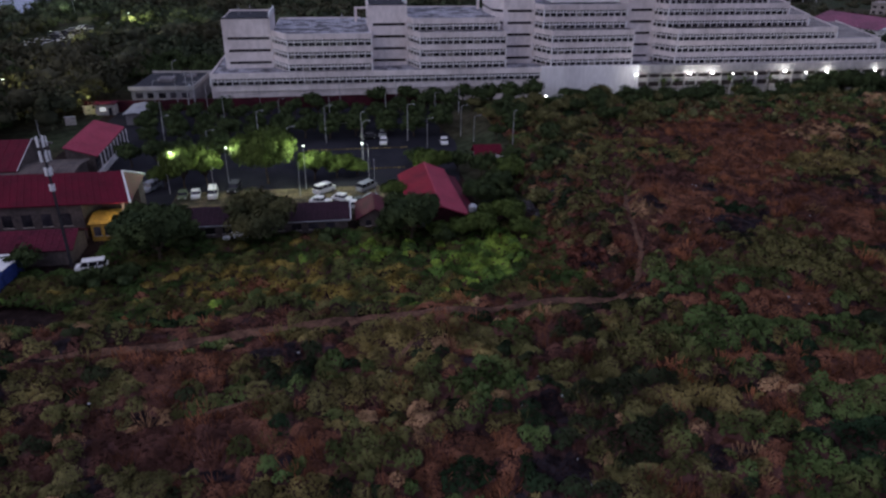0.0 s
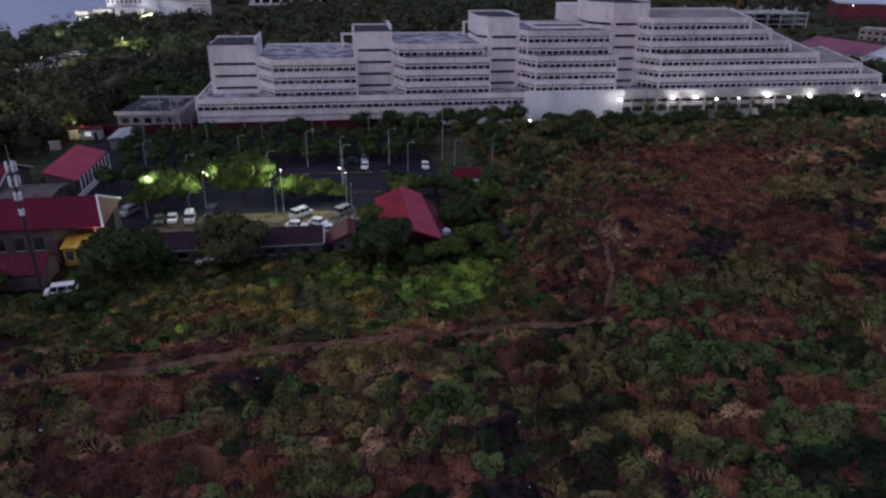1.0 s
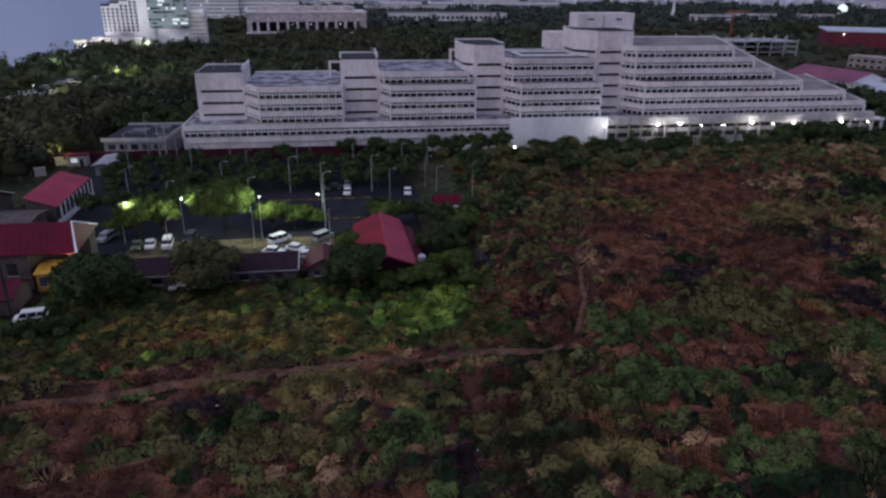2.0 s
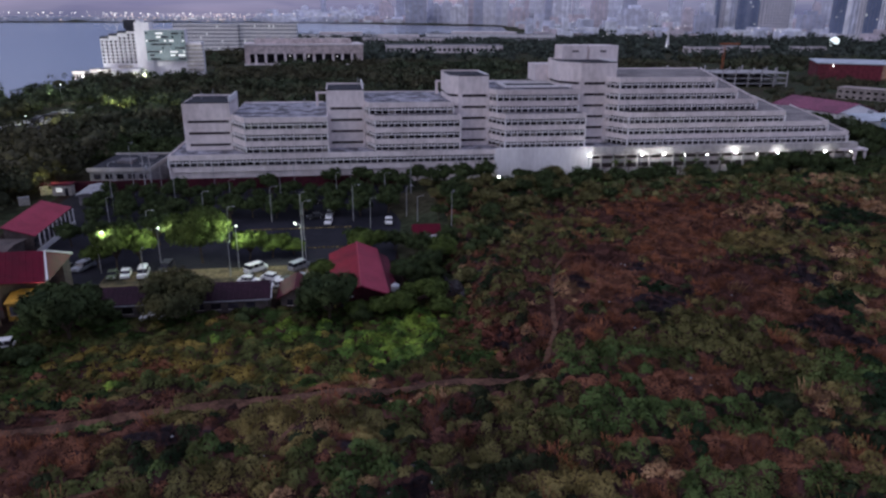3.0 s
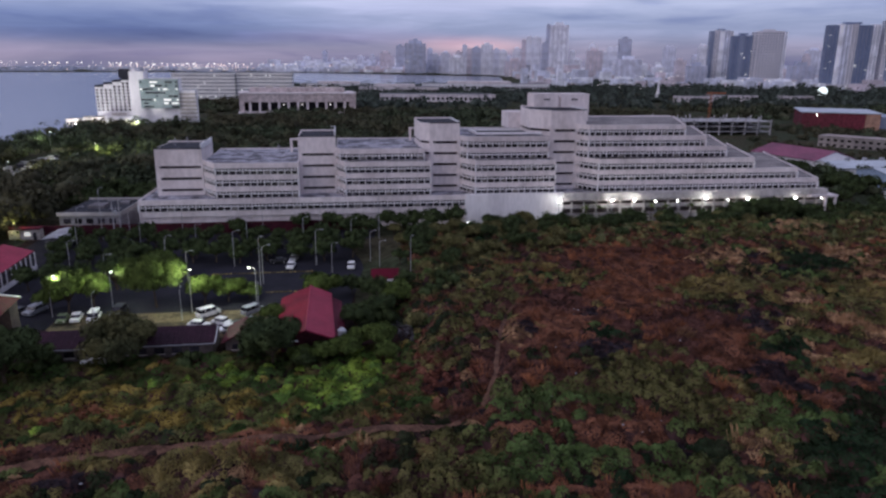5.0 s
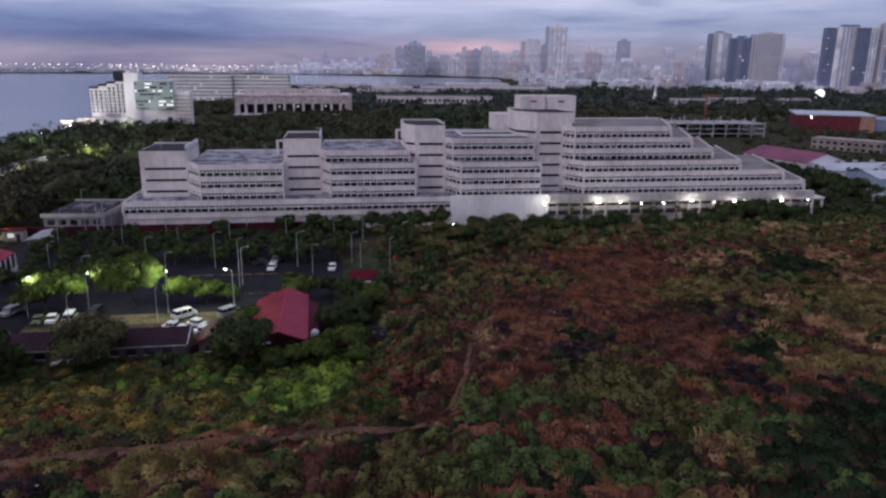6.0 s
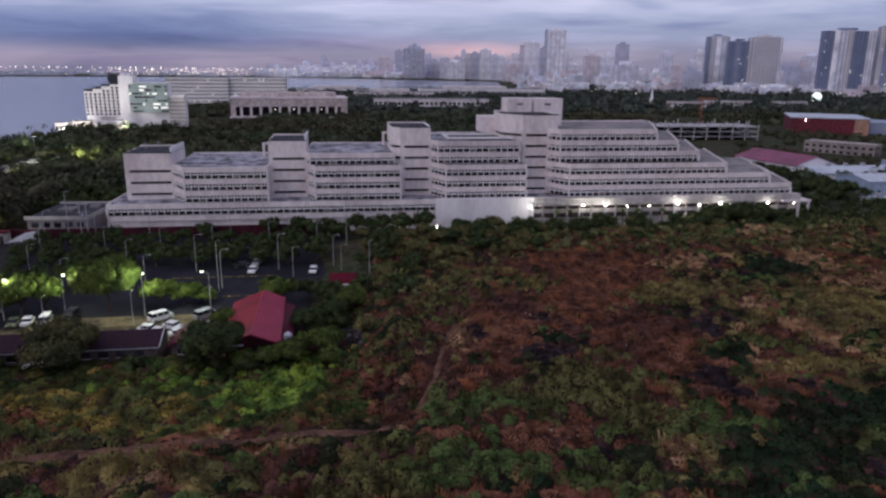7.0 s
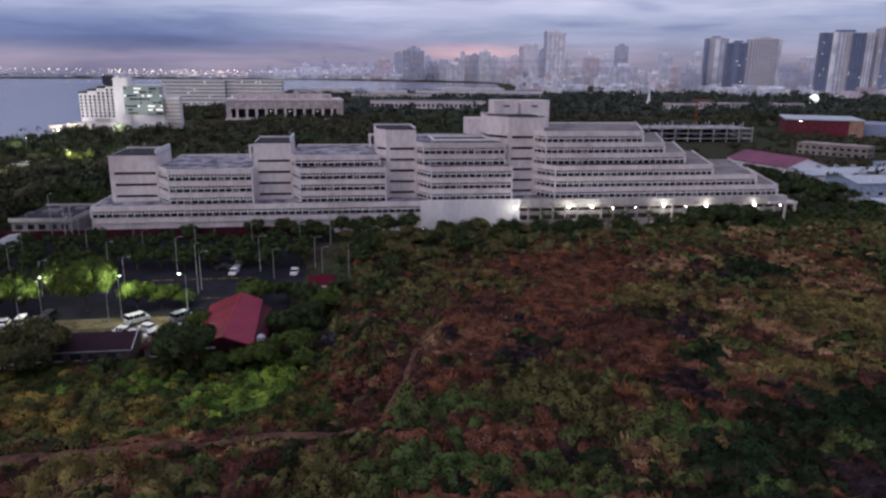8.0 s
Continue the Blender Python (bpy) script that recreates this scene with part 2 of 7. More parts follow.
L_BROWN = leafy("dry_brown_weeds", (0.196, 0.086, 0.052), (0.100, 0.046, 0.037), 0.05, clump=0.35)
L_RUST = leafy("rust_stalks", (0.285, 0.115, 0.058), (0.150, 0.064, 0.040), 0.06, clump=0.35)
L_TAN = leafy("tan_reed_plumes", (0.400, 0.245, 0.135), (0.285, 0.165, 0.090), 0.06, 0.15, clump=0.35)
L_VINE = leafy("bright_creeper_leaves", (0.215, 0.300, 0.048), (0.090, 0.150, 0.034), 0.22, clump=0.35)
L_YELLOW = leafy("yellowing_weeds", (0.240, 0.175, 0.046), (0.098, 0.108, 0.036), 0.22, clump=0.35)
L_MAROON = leafy("dead_maroon_brush", (0.185, 0.068, 0.044), (0.095, 0.038, 0.030), 0.06, clump=0.35)
L_DEEP = leafy("deep_green_leaves", (0.020, 0.036, 0.017), (0.030, 0.036, 0.018), 0.05, clump=0.3)
L_LOW = leafy("rank_green_weeds", (0.046, 0.074, 0.022), (0.080, 0.074, 0.026), 0.15, clump=0.35)
L_LITTER = leafy("dead_undergrowth", (0.084, 0.040, 0.036), (0.044, 0.024, 0.024), 0.08)
L_CHAR = leafy("burnt_weeds", (0.034, 0.026, 0.031), (0.024, 0.018, 0.022), 0.06)

# ---- builders ----
class Geo:
    """Collects boxes and polygons of one mesh."""

    def __init__(self):
        self.v, self.f = [], []

    def poly(self, pts):
        i = len(self.v)
        self.v += [tuple(p) for p in pts]
        self.f.append(tuple(range(i, i + len(pts))))
        return self

    def box(self, x0, x1, y0, y1, z0, z1, at=(0.0, 0.0), along=(1.0, 0.0)):
        """x along the given direction, y to its left, from the place at."""
        i = len(self.v)
        ux, uy = along
        for z in (z0, z1):
            for x, y in ((x0, y0), (x1, y0), (x1, y1), (x0, y1)):
                self.v.append((at[0] + x * ux - y * uy, at[1] + x * uy + y * ux, z))
        self.f += [tuple(i + k for k in q) for q in ((3, 2, 1, 0), (4, 5, 6, 7), (0, 1, 5, 4), (1, 2, 6, 5), (2, 3, 7, 6), (3, 0, 4, 7))]
        return self

    def prism(self, outline, z0, z1):
        n, i = len(outline), len(self.v)
        self.v += [(x, y, z0) for x, y in outline] + [(x, y, z1) for x, y in outline]
        self.f += [tuple(i + k for k in reversed(range(n))), tuple(i + n + k for k in range(n))]
        self.f += [(i + k, i + (k + 1) % n, i + n + (k + 1) % n, i + n + k) for k in range(n)]
        return self

    def tube(self, path, radii, sides=7):
        i = len(self.v)
        for k, (p, r) in enumerate(zip(path, radii)):
            a = Vector(path[min(k + 1, len(path) - 1)]) - Vector(path[max(k - 1, 0)])
            q = a.to_track_quat("Z", "Y")
            for s in range(sides):
                t = 2 * math.pi * s / sides
                self.v.append(tuple(Vector(p) + q @ Vector((r * math.cos(t), r * math.sin(t), 0))))
        for k in range(len(path) - 1):
            for s in range(sides):
                a, b = i + k * sides + s, i + k * sides + (s + 1) % sides
                self.f.append((a, b, b + sides, a + sides))
        self.f += [tuple(i + s for s in reversed(range(sides))), tuple(i + (len(path) - 1) * sides + s for s in range(sides))]
        return self

    def mesh(self, name, mat):
        me = bpy.data.meshes.new(name)
        me.from_pydata(self.v, [], self.f)
        me.materials.append(mat)
        return me


def thing(name, label, category, group="", at=(0, 0, 0), turn=0.0):
    ob = new(name)
    ob.empty_display_size = 0.5
    ob.matrix_basis = pose(*at, 0, 0, turn)
    return tagged(ob, label, category, group)


def part(name, geo, mat, parent, label=""):
    ob = new(name, geo if isinstance(geo, bpy.types.Mesh) else geo.mesh(name, mat))
    ob.parent = parent
    return tagged(ob, label)


def quads(name, v, mat, out=None):
    """One mesh of loose faces from an array (n, corners, 3); out: the way each face's clump bulges, by which it is shaded."""
    n, c = v.shape[:2]
    me = bpy.data.meshes.new(name)
    me.vertices.add(c * n)
    me.loops.add(c * n)
    me.polygons.add(n)
    me.vertices.foreach_set("co", np.ascontiguousarray(v, dtype=np.float32).ravel())
    me.loops.foreach_set("vertex_index", np.arange(c * n, dtype=np.int32))
    me.polygons.foreach_set("loop_start", np.arange(0, c * n, c, dtype=np.int32))
    me.update(calc_edges=True)
    me.materials.append(mat)
    if out is not None:
        a = out.reshape(-1, 3)
        a = a / (np.linalg.norm(a, axis=1)[:, None] + 1e-9)
        me.normals_split_custom_set(a.astype(np.float32))
    return me


GOLD = (1 + 5 ** 0.5) / 2
ICO_V = np.array([(-1, GOLD, 0), (1, GOLD, 0), (-1, -GOLD, 0), (1, -GOLD, 0), (0, -1, GOLD), (0, 1, GOLD), (0, -1, -GOLD), (0, 1, -GOLD), (GOLD, 0, -1), (GOLD, 0, 1), (-GOLD, 0, -1), (-GOLD, 0, 1)]) / math.hypot(1, GOLD)
ICO_F = np.array([(0, 11, 5), (0, 5, 1), (0, 1, 7), (0, 7, 10), (0, 10, 11), (1, 5, 9), (5, 11, 4), (11, 10, 2), (10, 7, 6), (7, 1, 8), (3, 9, 4), (3, 4, 2), (3, 2, 6), (3, 6, 8), (3, 8, 9), (4, 9, 5), (2, 4, 11), (6, 2, 10), (8, 6, 7), (9, 8, 1)])


def finer(v, f):
    """Each face of a round body split into four, the new corners pushed out to the sphere."""
    a, b, c = v[f[:, 0]], v[f[:, 1]], v[f[:, 2]]
    m = [(p + q) / np.linalg.norm(p + q, axis=1)[:, None] for p, q in ((a, b), (b, c), (c, a))]
    return np.concatenate([np.stack(t, 1) for t in ((a, m[0], m[2]), (m[0], b, m[1]), (m[2], m[1], c), (m[0], m[1], m[2]))])


ROUND = finer(ICO_V, ICO_F)
COARSE = ICO_V[ICO_F]


def twig_core(rng, radii, coarse=False):
    """The dense twiggy inside of a clump: a lumpy body under the loose leaves; its faces and the way they bulge."""
    t = (COARSE if coarse else ROUND).reshape(-1, 3)
    p = rng.uniform(0, 6.28, 3)
    lump = 1 + 0.16 * np.sin(3.1 * t[:, :1] + p[0]) * np.sin(2.7 * t[:, 1:2] + p[1]) + 0.10 * np.sin(5.3 * t[:, 2:] + 4.1 * t[:, :1] + p[2])
    t = t * lump * np.array(radii)
    return t.reshape(-1, 3, 3)


def spread_ways(ways, c=3):
    return np.repeat(ways[:, None], c, axis=1)


def stuff(name, v, mat, label, category, out=None):
    return tagged(new(name, quads(name, v, mat, out)), label, category, kind="stuff")


def leaf_cards(rng, centres, size, out, jitter=0.5, slim=0.8):
    """A leaf spray at each centre, facing outwards from its clump with some disorder."""
    n = len(centres)
    a = out / (np.linalg.norm(out, axis=1)[:, None] + 1e-9) + rng.normal(size=(n, 3)) * jitter
    a[:, 2] += 0.25
    a /= np.linalg.norm(a, axis=1)[:, None]
    b = np.cross(a, rng.normal(size=(n, 3)))
    b /= np.linalg.norm(b, axis=1)[:, None] + 1e-9
    c = np.cross(a, b)
    s = (size * rng.uniform(0.6, 1.4, n))[:, None]
    b, c = b * s, c * s * slim
    return np.stack([centres - b - 0.6 * c, centres + b - 0.6 * c, centres + 0.2 * b + 1.2 * c], axis=1)


def blob_points(rng, n, radii, low=-0.35):
    """Points near the skin of an ellipsoid, few below."""
    p = rng.normal(size=(n * 2, 3))
    p /= np.linalg.norm(p, axis=1)[:, None]
    p = p[p[:, 2] > low][:n]
    return p * (rng.uniform(0.72, 1.05, len(p)) ** 0.7)[:, None] * np.array(radii)


def smooth(e0, e1, x):
    t = np.clip((np.asarray(x, float) - e0) / (e1 - e0), 0, 1)
    return t * t * (3 - 2 * t)


def wave(x, y, seed, size):
    """Soft irregular field, about -1 to 1."""
    r = np.random.RandomState(seed)
    s = 0
    for k in range(7):
        a, p, f = r.uniform(0, 6.28), r.uniform(0, 6.28), r.uniform(0.5, 1.9) / size
        s = s + np.sin((x * np.cos(a) + y * np.sin(a)) * f * 6.28 + p)
    return s / 3.0

# ---- ground, water, roads ----
LOT, SEA = -1.5, -3.4


def field_share(x, y):
    """1 on the raised overgrown field, 0 on the car park's level."""
    w = 2.0 * wave(x, y, 5, 40)
    near = 1 - smooth(79, 87, y + w)
    right = smooth(33, 45, x + w + 0.10 * (y - 100)) * (1 - smooth(176, 196, y + w))
    return np.maximum(near, right)


def coast(y):
    """x of the shore line at the bay side."""
    return np.interp(y, [-260, 425, 470, 600, 720, 900, 980, 1100, 1560], [-205, -189, -175, -176, -185, -215, -215, -125, -76]) + 3 * np.sin(y * 0.05)


def land_share(x, y):
    end = np.interp(x, [-76, 416], [1560, 1774])
    here = smooth(-6, 4, x - coast(y)) * (1 - smooth(end, end + 40, y))
    far = smooth(0, 60, y - np.interp(x, [-3600, -1280, -234, 608], [2400, 3007, 3426, 2678]))
    right = smooth(-30, 30, x - 430 - 0.2 * (y - 1774)) * smooth(1500, 1700, y)
    return np.maximum(np.maximum(here, far), right)


def ground_z(x, y):
    x, y = np.asarray(x, float), np.asarray(y, float)
    m = field_share(x, y)
    rise = 2.9 + 1.5 * smooth(50, 130, x) * smooth(105, 170, y)
    bank = 0.35 * np.sin((y - 0.06 * x) * 0.9 + 1.5 * wave(x, y, 17, 50)) * (1 - smooth(72, 95, y))
    z = LOT + m * (rise + 0.45 * wave(x, y, 9, 22) + 0.22 * wave(x, y, 11, 8) + bank)
    z = z - (1 - m) * 0.25 * smooth(108, 100, y) * wave(x, y, 13, 12)
    return z * 1.0 + (land_share(x, y) - 1) * 9


def spaced(lo, a, b, hi, step, grow=1.25):
    mid = list(np.arange(a, b + step / 2, step))
    left, right, s = [], [], step
    p, q = a, b
    while p > lo or q < hi:
        s *= grow
        s = min(s, 60)
        p, q = p - s, q + s
        if p > lo - s:
            left.append(max(p, lo))
        if q < hi + s:
            right.append(min(q, hi))
    return np.array(sorted(set(left)) + mid + sorted(set(right)))


gx, gy = spaced(-3600, -200, 240, 4400, 2.5, 1.12), spaced(-260, 30, 214, 4700, 2.0, 1.12)
GX, GY = np.meshgrid(gx, gy)
GZ = ground_z(GX, GY)
nx, ny = len(gx), len(gy)
idx = np.arange(nx * ny).reshape(ny, nx)
faces = np.stack([idx[:-1, :-1], idx[:-1, 1:], idx[1:, 1:], idx[1:, :-1]], axis=-1).reshape(-1, 4)
me = bpy.data.meshes.new("ground")
me.from_pydata(np.stack([GX, GY, GZ], -1).reshape(-1, 3).tolist(), [], faces.tolist())
me.materials.append(M_SOIL)
me.materials.append(M_TURF)
mid = np.stack([GX, GY], -1).reshape(-1, 2)[faces].mean(axis=1)
turf = (mid[:, 1] > 206) | ((mid[:, 0] < -66) & (mid[:, 1] > 130)) | ((mid[:, 0] > 24) & (mid[:, 0] < 62) & (mid[:, 1] > 122))
me.polygons.foreach_set("material_index", turf.astype(np.int32))
me.shade_smooth()
tagged(new("ground", me), "dark bare soil under weeds reaching the horizon", "ground", kind="structure")
tagged(new("water", Geo().box(-3600, 4400, -260, 4800, SEA - 3, SEA).mesh("water", M_WATER)), "calm grey-blue bay water at dusk", "water", kind="structure")


def slab(name, outline, z0, z1, mat, label, category="pavement"):
    return tagged(new(name, Geo().prism(outline, z0, z1).mesh(name, mat)), label, category, kind="structure")


slab("pavement", [(-62, 142), (-33, 142), (-33, 136.05), (24, 136.05), (33, 204), (-62, 204)], LOT - 0.3, LOT + 0.05, M_ASPHALT, "dark asphalt car park before the office building")
slab("pavement", [(-44, 129), (-33, 129), (-33, 142), (-44, 142)], LOT - 0.3, LOT + 0.06, M_ASPHALT, "asphalt drive beside the red roofed hall")
slab("pavement", [(-33, 121), (9, 121), (11, 136), (-33, 136)], LOT - 0.3, LOT + 0.08, M_GRAVEL, "pale gravel parking yard under the rain tree")


def ribbon(name, pts, width, mat, label):
    """A trodden path that lies on the ground."""
    g = Geo()
    fine = []
    for (a, b) in zip(pts, pts[1:]):
        n = max(2, int(math.dist(a, b) / 1.5))
        fine += [(a[0] + (b[0] - a[0]) * k / n, a[1] + (b[1] - a[1]) * k / n) for k in range(n)]
    fine.append(pts[-1])
    rows = []
    for k, p in enumerate(fine):
        a, b = fine[max(k - 1, 0)], fine[min(k + 1, len(fine) - 1)]
        d = math.dist(a, b)
        nx_, ny_ = -(b[1] - a[1]) / d, (b[0] - a[0]) / d
        w = width * (0.8 + 0.35 * math.sin(k * 1.7) * math.sin(k * 0.61))
        rows.append([(p[0] + nx_ * s * w / 2, p[1] + ny_ * s * w / 2) for s in (-1, -0.3, 0.3, 1)])
    for r in rows:
        for x, y in r:
            g.v.append((x, y, float(ground_z(x, y)) + 0.07))
    for k in range(len(rows) - 1):
        for s in range(3):
            i = 4 * k + s
            g.f.append((i, i + 1, i + 5, i + 4))
    return tagged(new(name, g.mesh(name, mat)), label, "path", kind="structure")


PATHS = [[(-75, 68.5), (-41, 72.5), (-18, 76), (5.6, 78), (22, 79), (37, 79)], [(36, 78.5), (41, 84), (45.5, 93), (47.5, 101), (50, 110), (53.5, 120), (58, 127)],
         [(5, 78), (8, 72), (4, 67), (-12, 62), (-30, 58)]]
ribbon("path", PATHS[0], 1.9, M_PATH, "brown trodden earth track across the weeds")
ribbon("path", PATHS[1], 1.2, M_PATH, "narrow brown footpath climbing the scrub")
ribbon("path", PATHS[2], 0.7, M_PATH, "faint footpath through the weeds")

# ---- the stepped office building ----
FLOOR, BASE = 3.5, 8.0
office = thing("office_building", "long stepped pale concrete office block with banded windows", "building", at=(0, 0, LOT))
OFF = Matrix.Translation((0, 0, -LOT))
pane = Geo().box(0.16, 1.89, -0.05, 0.0, 0.0, 1.12).mesh("window", M_GLASS)

pane_pale = Geo().box(0.16, 1.89, -0.05, 0.0, 0.0, 1.12).mesh("window", M_BLIND)


def band(wing, p0, p1, top, storeys):
    """Storeys of one straight front: pale breast walls, a pierced sun screen and a row of windows set back under it."""
    length = math.dist(p0, p1)
    u = ((p1[0] - p0[0]) / length, (p1[1] - p0[1]) / length)
    bays = max(1, round(length / 2.05))
    step = length / bays
    angle = math.degrees(math.atan2(u[1], u[0]))
    for s in range(storeys):
        t = top - s * FLOOR
        part("breast_wall", Geo().box(0, length, 0.0, 0.35, t - 1.56, t, p0, u).box(0, length, 0.35, 1.3, t - 1.62, t - 1.45, p0, u), M_CONCRETE, wing)
        screen = Geo().box(0, length, -0.12, 0.14, t - 2.36, t - 2.12, p0, u)
        for k in range(2 * bays + 1):
            x = min(max(k * step / 2, 0.1), length - 0.1)
            screen.box(x - 0.11, x + 0.11, -0.06, 0.10, t - FLOOR if k % 2 == 0 else t - 2.2, t - 1.60, p0, u)
        tagged(part("sun_screen", screen, M_WHITEWALL, wing, "pierced white painted sun screen"), kind="stuff")
        if length > 12:
            part("corner_post", Geo().box(-0.1, 0.28, -0.3, 0.0, t - FLOOR + 0.1, t - 1.4, p0, u), M_WHITE, wing, "white corner post")
            part("corner_post", Geo().box(length - 0.28, length + 0.1, -0.3, 0.0, t - FLOOR + 0.1, t - 1.4, p0, u), M_WHITE, wing, "white corner post")
        # back wall coloured nearly black to hold the shade of the recess
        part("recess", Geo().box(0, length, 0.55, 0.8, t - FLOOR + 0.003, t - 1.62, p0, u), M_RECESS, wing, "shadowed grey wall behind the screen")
        for k in range(bays):
            ob = new("window", pane_pale if (7 * k + 13 * s + int(top * 3) + int(length)) % 9 in (2, 5) and (k // 3 + s) % 3 else pane)
            ob.parent = wing
            ob.matrix_basis = pose(p0[0] + u[0] * k * step - u[1] * 0.53, p0[1] + u[1] * k * step + u[0] * 0.53, t - FLOOR + 0.05, 0, 0, angle) @ Matrix.Diagonal((step / 2.05, 1, 1, 1))


def wing_part(name, core):
    w = part(name, core, M_CONCRETE, office)
    w.matrix_parent_inverse = OFF
    return w


def wing(x0, x1, chamfer, low, high, back, y_low=209.3, y_high=213.0):
    """A wing with low storeys at the front, high ones set back, its near corner cut off."""
    top_low, top = BASE + low * FLOOR, BASE + (low + high) * FLOOR
    xa = x0 - chamfer
    w = wing_part("wing", Geo().prism([(x0 + 0.5, y_low + 1.25), (x1 - 0.02, y_low + 1.25), (x1 - 0.02, back), (xa + 0.3, back), (xa + 0.3, 218)], BASE - 0.5, top_low - 0.45))
    band(w, (x0, y_low), (x1, y_low), top_low, low)
    band(w, (xa, 217.5), (x0, y_low), top_low, low)
    part("side_wall", Geo().box(x1 - 0.3, x1, y_low + 0.36, 217.4, BASE, top_low), M_CONCRETE, w)
    part("roof", Geo().prism([(x0 + 0.3, y_low + 0.36), (x1 - 0.31, y_low + 0.36), (x1 - 0.31, back), (xa + 0.5, back), (xa + 0.5, 217.6)], top_low - 0.45, top_low - 0.40), M_ROOF, w, "mottled grey bitumen roof")
    if high:
        xb = x0 - chamfer * 0.55
        part("upper_core", Geo().prism([(xb + 0.5, y_high + 1.25), (x1 - 1.62, y_high + 1.25), (x1 - 1.62, back - 0.1), (xa + 0.31, back - 0.1), (xa + 0.31, 218.1)], top_low - 0.4, top - 0.45), M_CONCRETE, w)
        band(w, (xb, y_high), (x1 - 1.6, y_high), top, high)
        band(w, (xa, 217.5), (xb, y_high), top, high)
        part("side_wall", Geo().box(x1 - 1.9, x1 - 1.6, y_high + 0.36, 217.4, top_low, top), M_CONCRETE, w)
        part("roof", Geo().prism([(xb + 0.3, y_high + 0.36), (x1 - 1.92, y_high + 0.36), (x1 - 1.92, back - 0.2), (xa + 0.6, back - 0.2), (xa + 0.6, 217.6)], top - 0.45, top - 0.38), M_ROOF, w, "mottled grey bitumen roof")
    part("parapet", Geo().box(xa + 0.4, x1 - 1.7, back - 0.5, back - 0.15, top - 0.5, top - 0.05), M_CONCRETE, w)
    return w


def tower(x0, x1, top, slits, side=0.0, back=238.0, tail=0.0):
    """A blind stair tower with dark slots between the storeys; its near side wall runs back aslant."""
    g, s = Geo(), []
    y = 217.5
    zs = sorted(BASE + 1.25 + k * FLOOR for k in range(slits))
    z = BASE - 2.0
    for k, zz in enumerate(zs + [top]):
        z1 = zz if k == len(zs) else zz - 0.42
        g.prism([(x0, y), (x1, y), (x1, back), (x0 - side, back), (x0 - side, y + 1.2 * side)], z, z1)
        z = zz + 0.42
        if k < len(zs):
            s.append(Geo().prism([(x0 + 0.6, y + 1.0), (x1 - 0.6, y + 1.0), (x1 - 0.6, back - 1), (x0 - side + 0.6, back - 1), (x0 - side + 0.6, y + 1.2 * side + 0.6)], zz - 0.43, zz + 0.43))
            g.box(x0, x0 + 1.2, y, y + 1.4, zz - 0.43, zz + 0.43)
            g.box(x1 - 0.5, x1, y, y + 1.4, zz - 0.43, zz + 0.43)
    g.box(x0 - side, x1, back - 0.4, back, top, top + 0.5)
    t = part("stair_tower", g, M_CONCRETE, office)
    t.matrix_parent_inverse = OFF
    for one in s:
        part("slot", one, M_GLASS, t, "dark slot between storeys")
    # side parapet, whiter than the concrete of the tower
    part("parapet", Geo().box(x1 - 0.35, x1, y + 0.43, back - 0.41, top - 0.2, top + (1.6 if side == 0.0 else 0.5)), M_WHITE, t, "white painted side parapet")
    part("coping", Geo().box(x0 - 0.05, x1 + 0.05, y - 0.08, y + 0.42, top, top + 0.28), M_BITUMEN, t, "dark weathered coping")
    part("roof", Geo().prism([(x0 + 0.4, y + 0.4), (x1 - 0.4, y + 0.4), (x1 - 0.4, back - 0.5), (x0 - side + 0.4, back - 0.5), (x0 - side + 0.4, y + 1.2 * side + 0.4)], top, top + 0.05), M_BITUMEN, t)
    return t


tower(-33.0, -19.2, 21.8, 3, 0, 237)
tower(9.7, 21.2, 25.3, 4, 0, 236)
tower(50.8, 60.4, 29.3, 5, 3.0, 236)
tower(90.4, 102.2, 33.2, 6, 5.6, 236)
wing(-14.3, 10.0, 4.8, 3, 0, 248)
wing(24.0, 50.2, 2.8, 3, 1, 246)
wing(64.2, 90.2, 3.8, 3, 2, 246)

# the long last wing, each storey shorter than the one below
last = wing_part("wing", Geo().prism([(99, 251.9), (148, 251.9), (148, 252.3), (99, 252.3)], 8, 29.0))
for k, xe in enumerate((182.0, 174.0, 158.0, 149.8, 142.2, 134.6)):
    yf = 209.3 if k < 3 else 213.0
    xs = 104.2 if k < 3 else 101.8
    t = BASE + (k + 1) * FLOOR
    part("storey_core", Geo().prism([(xs + 0.5, yf + 1.25), (xe - 0.4, yf + 1.25), (xe + 14, 251.8), (98.9, 251.8), (98.9, 218)], t - FLOOR + 0.004, t - 0.45), M_CONCRETE, last)
    band(last, (xs, yf), (xe, yf), t, 1)
    band(last, (98.8, 217.5), (xs, yf), t, 1)
    part("end_wall", Geo().prism([(xe - 0.4, yf + 0.36), (xe, yf + 0.36), (xe + 14.3, 251.8), (xe + 14, 251.8)], t - FLOOR + 0.004, t), M_CONCRETE, last)
    part("terrace", Geo().prism([(xs + 0.3, yf + 0.36), (xe - 0.42, yf + 0.36), (xe + 13.9, 251.7), (99, 251.7), (99, 217.6)], t - 0.45, t - 0.40), M_TERRACE, last)

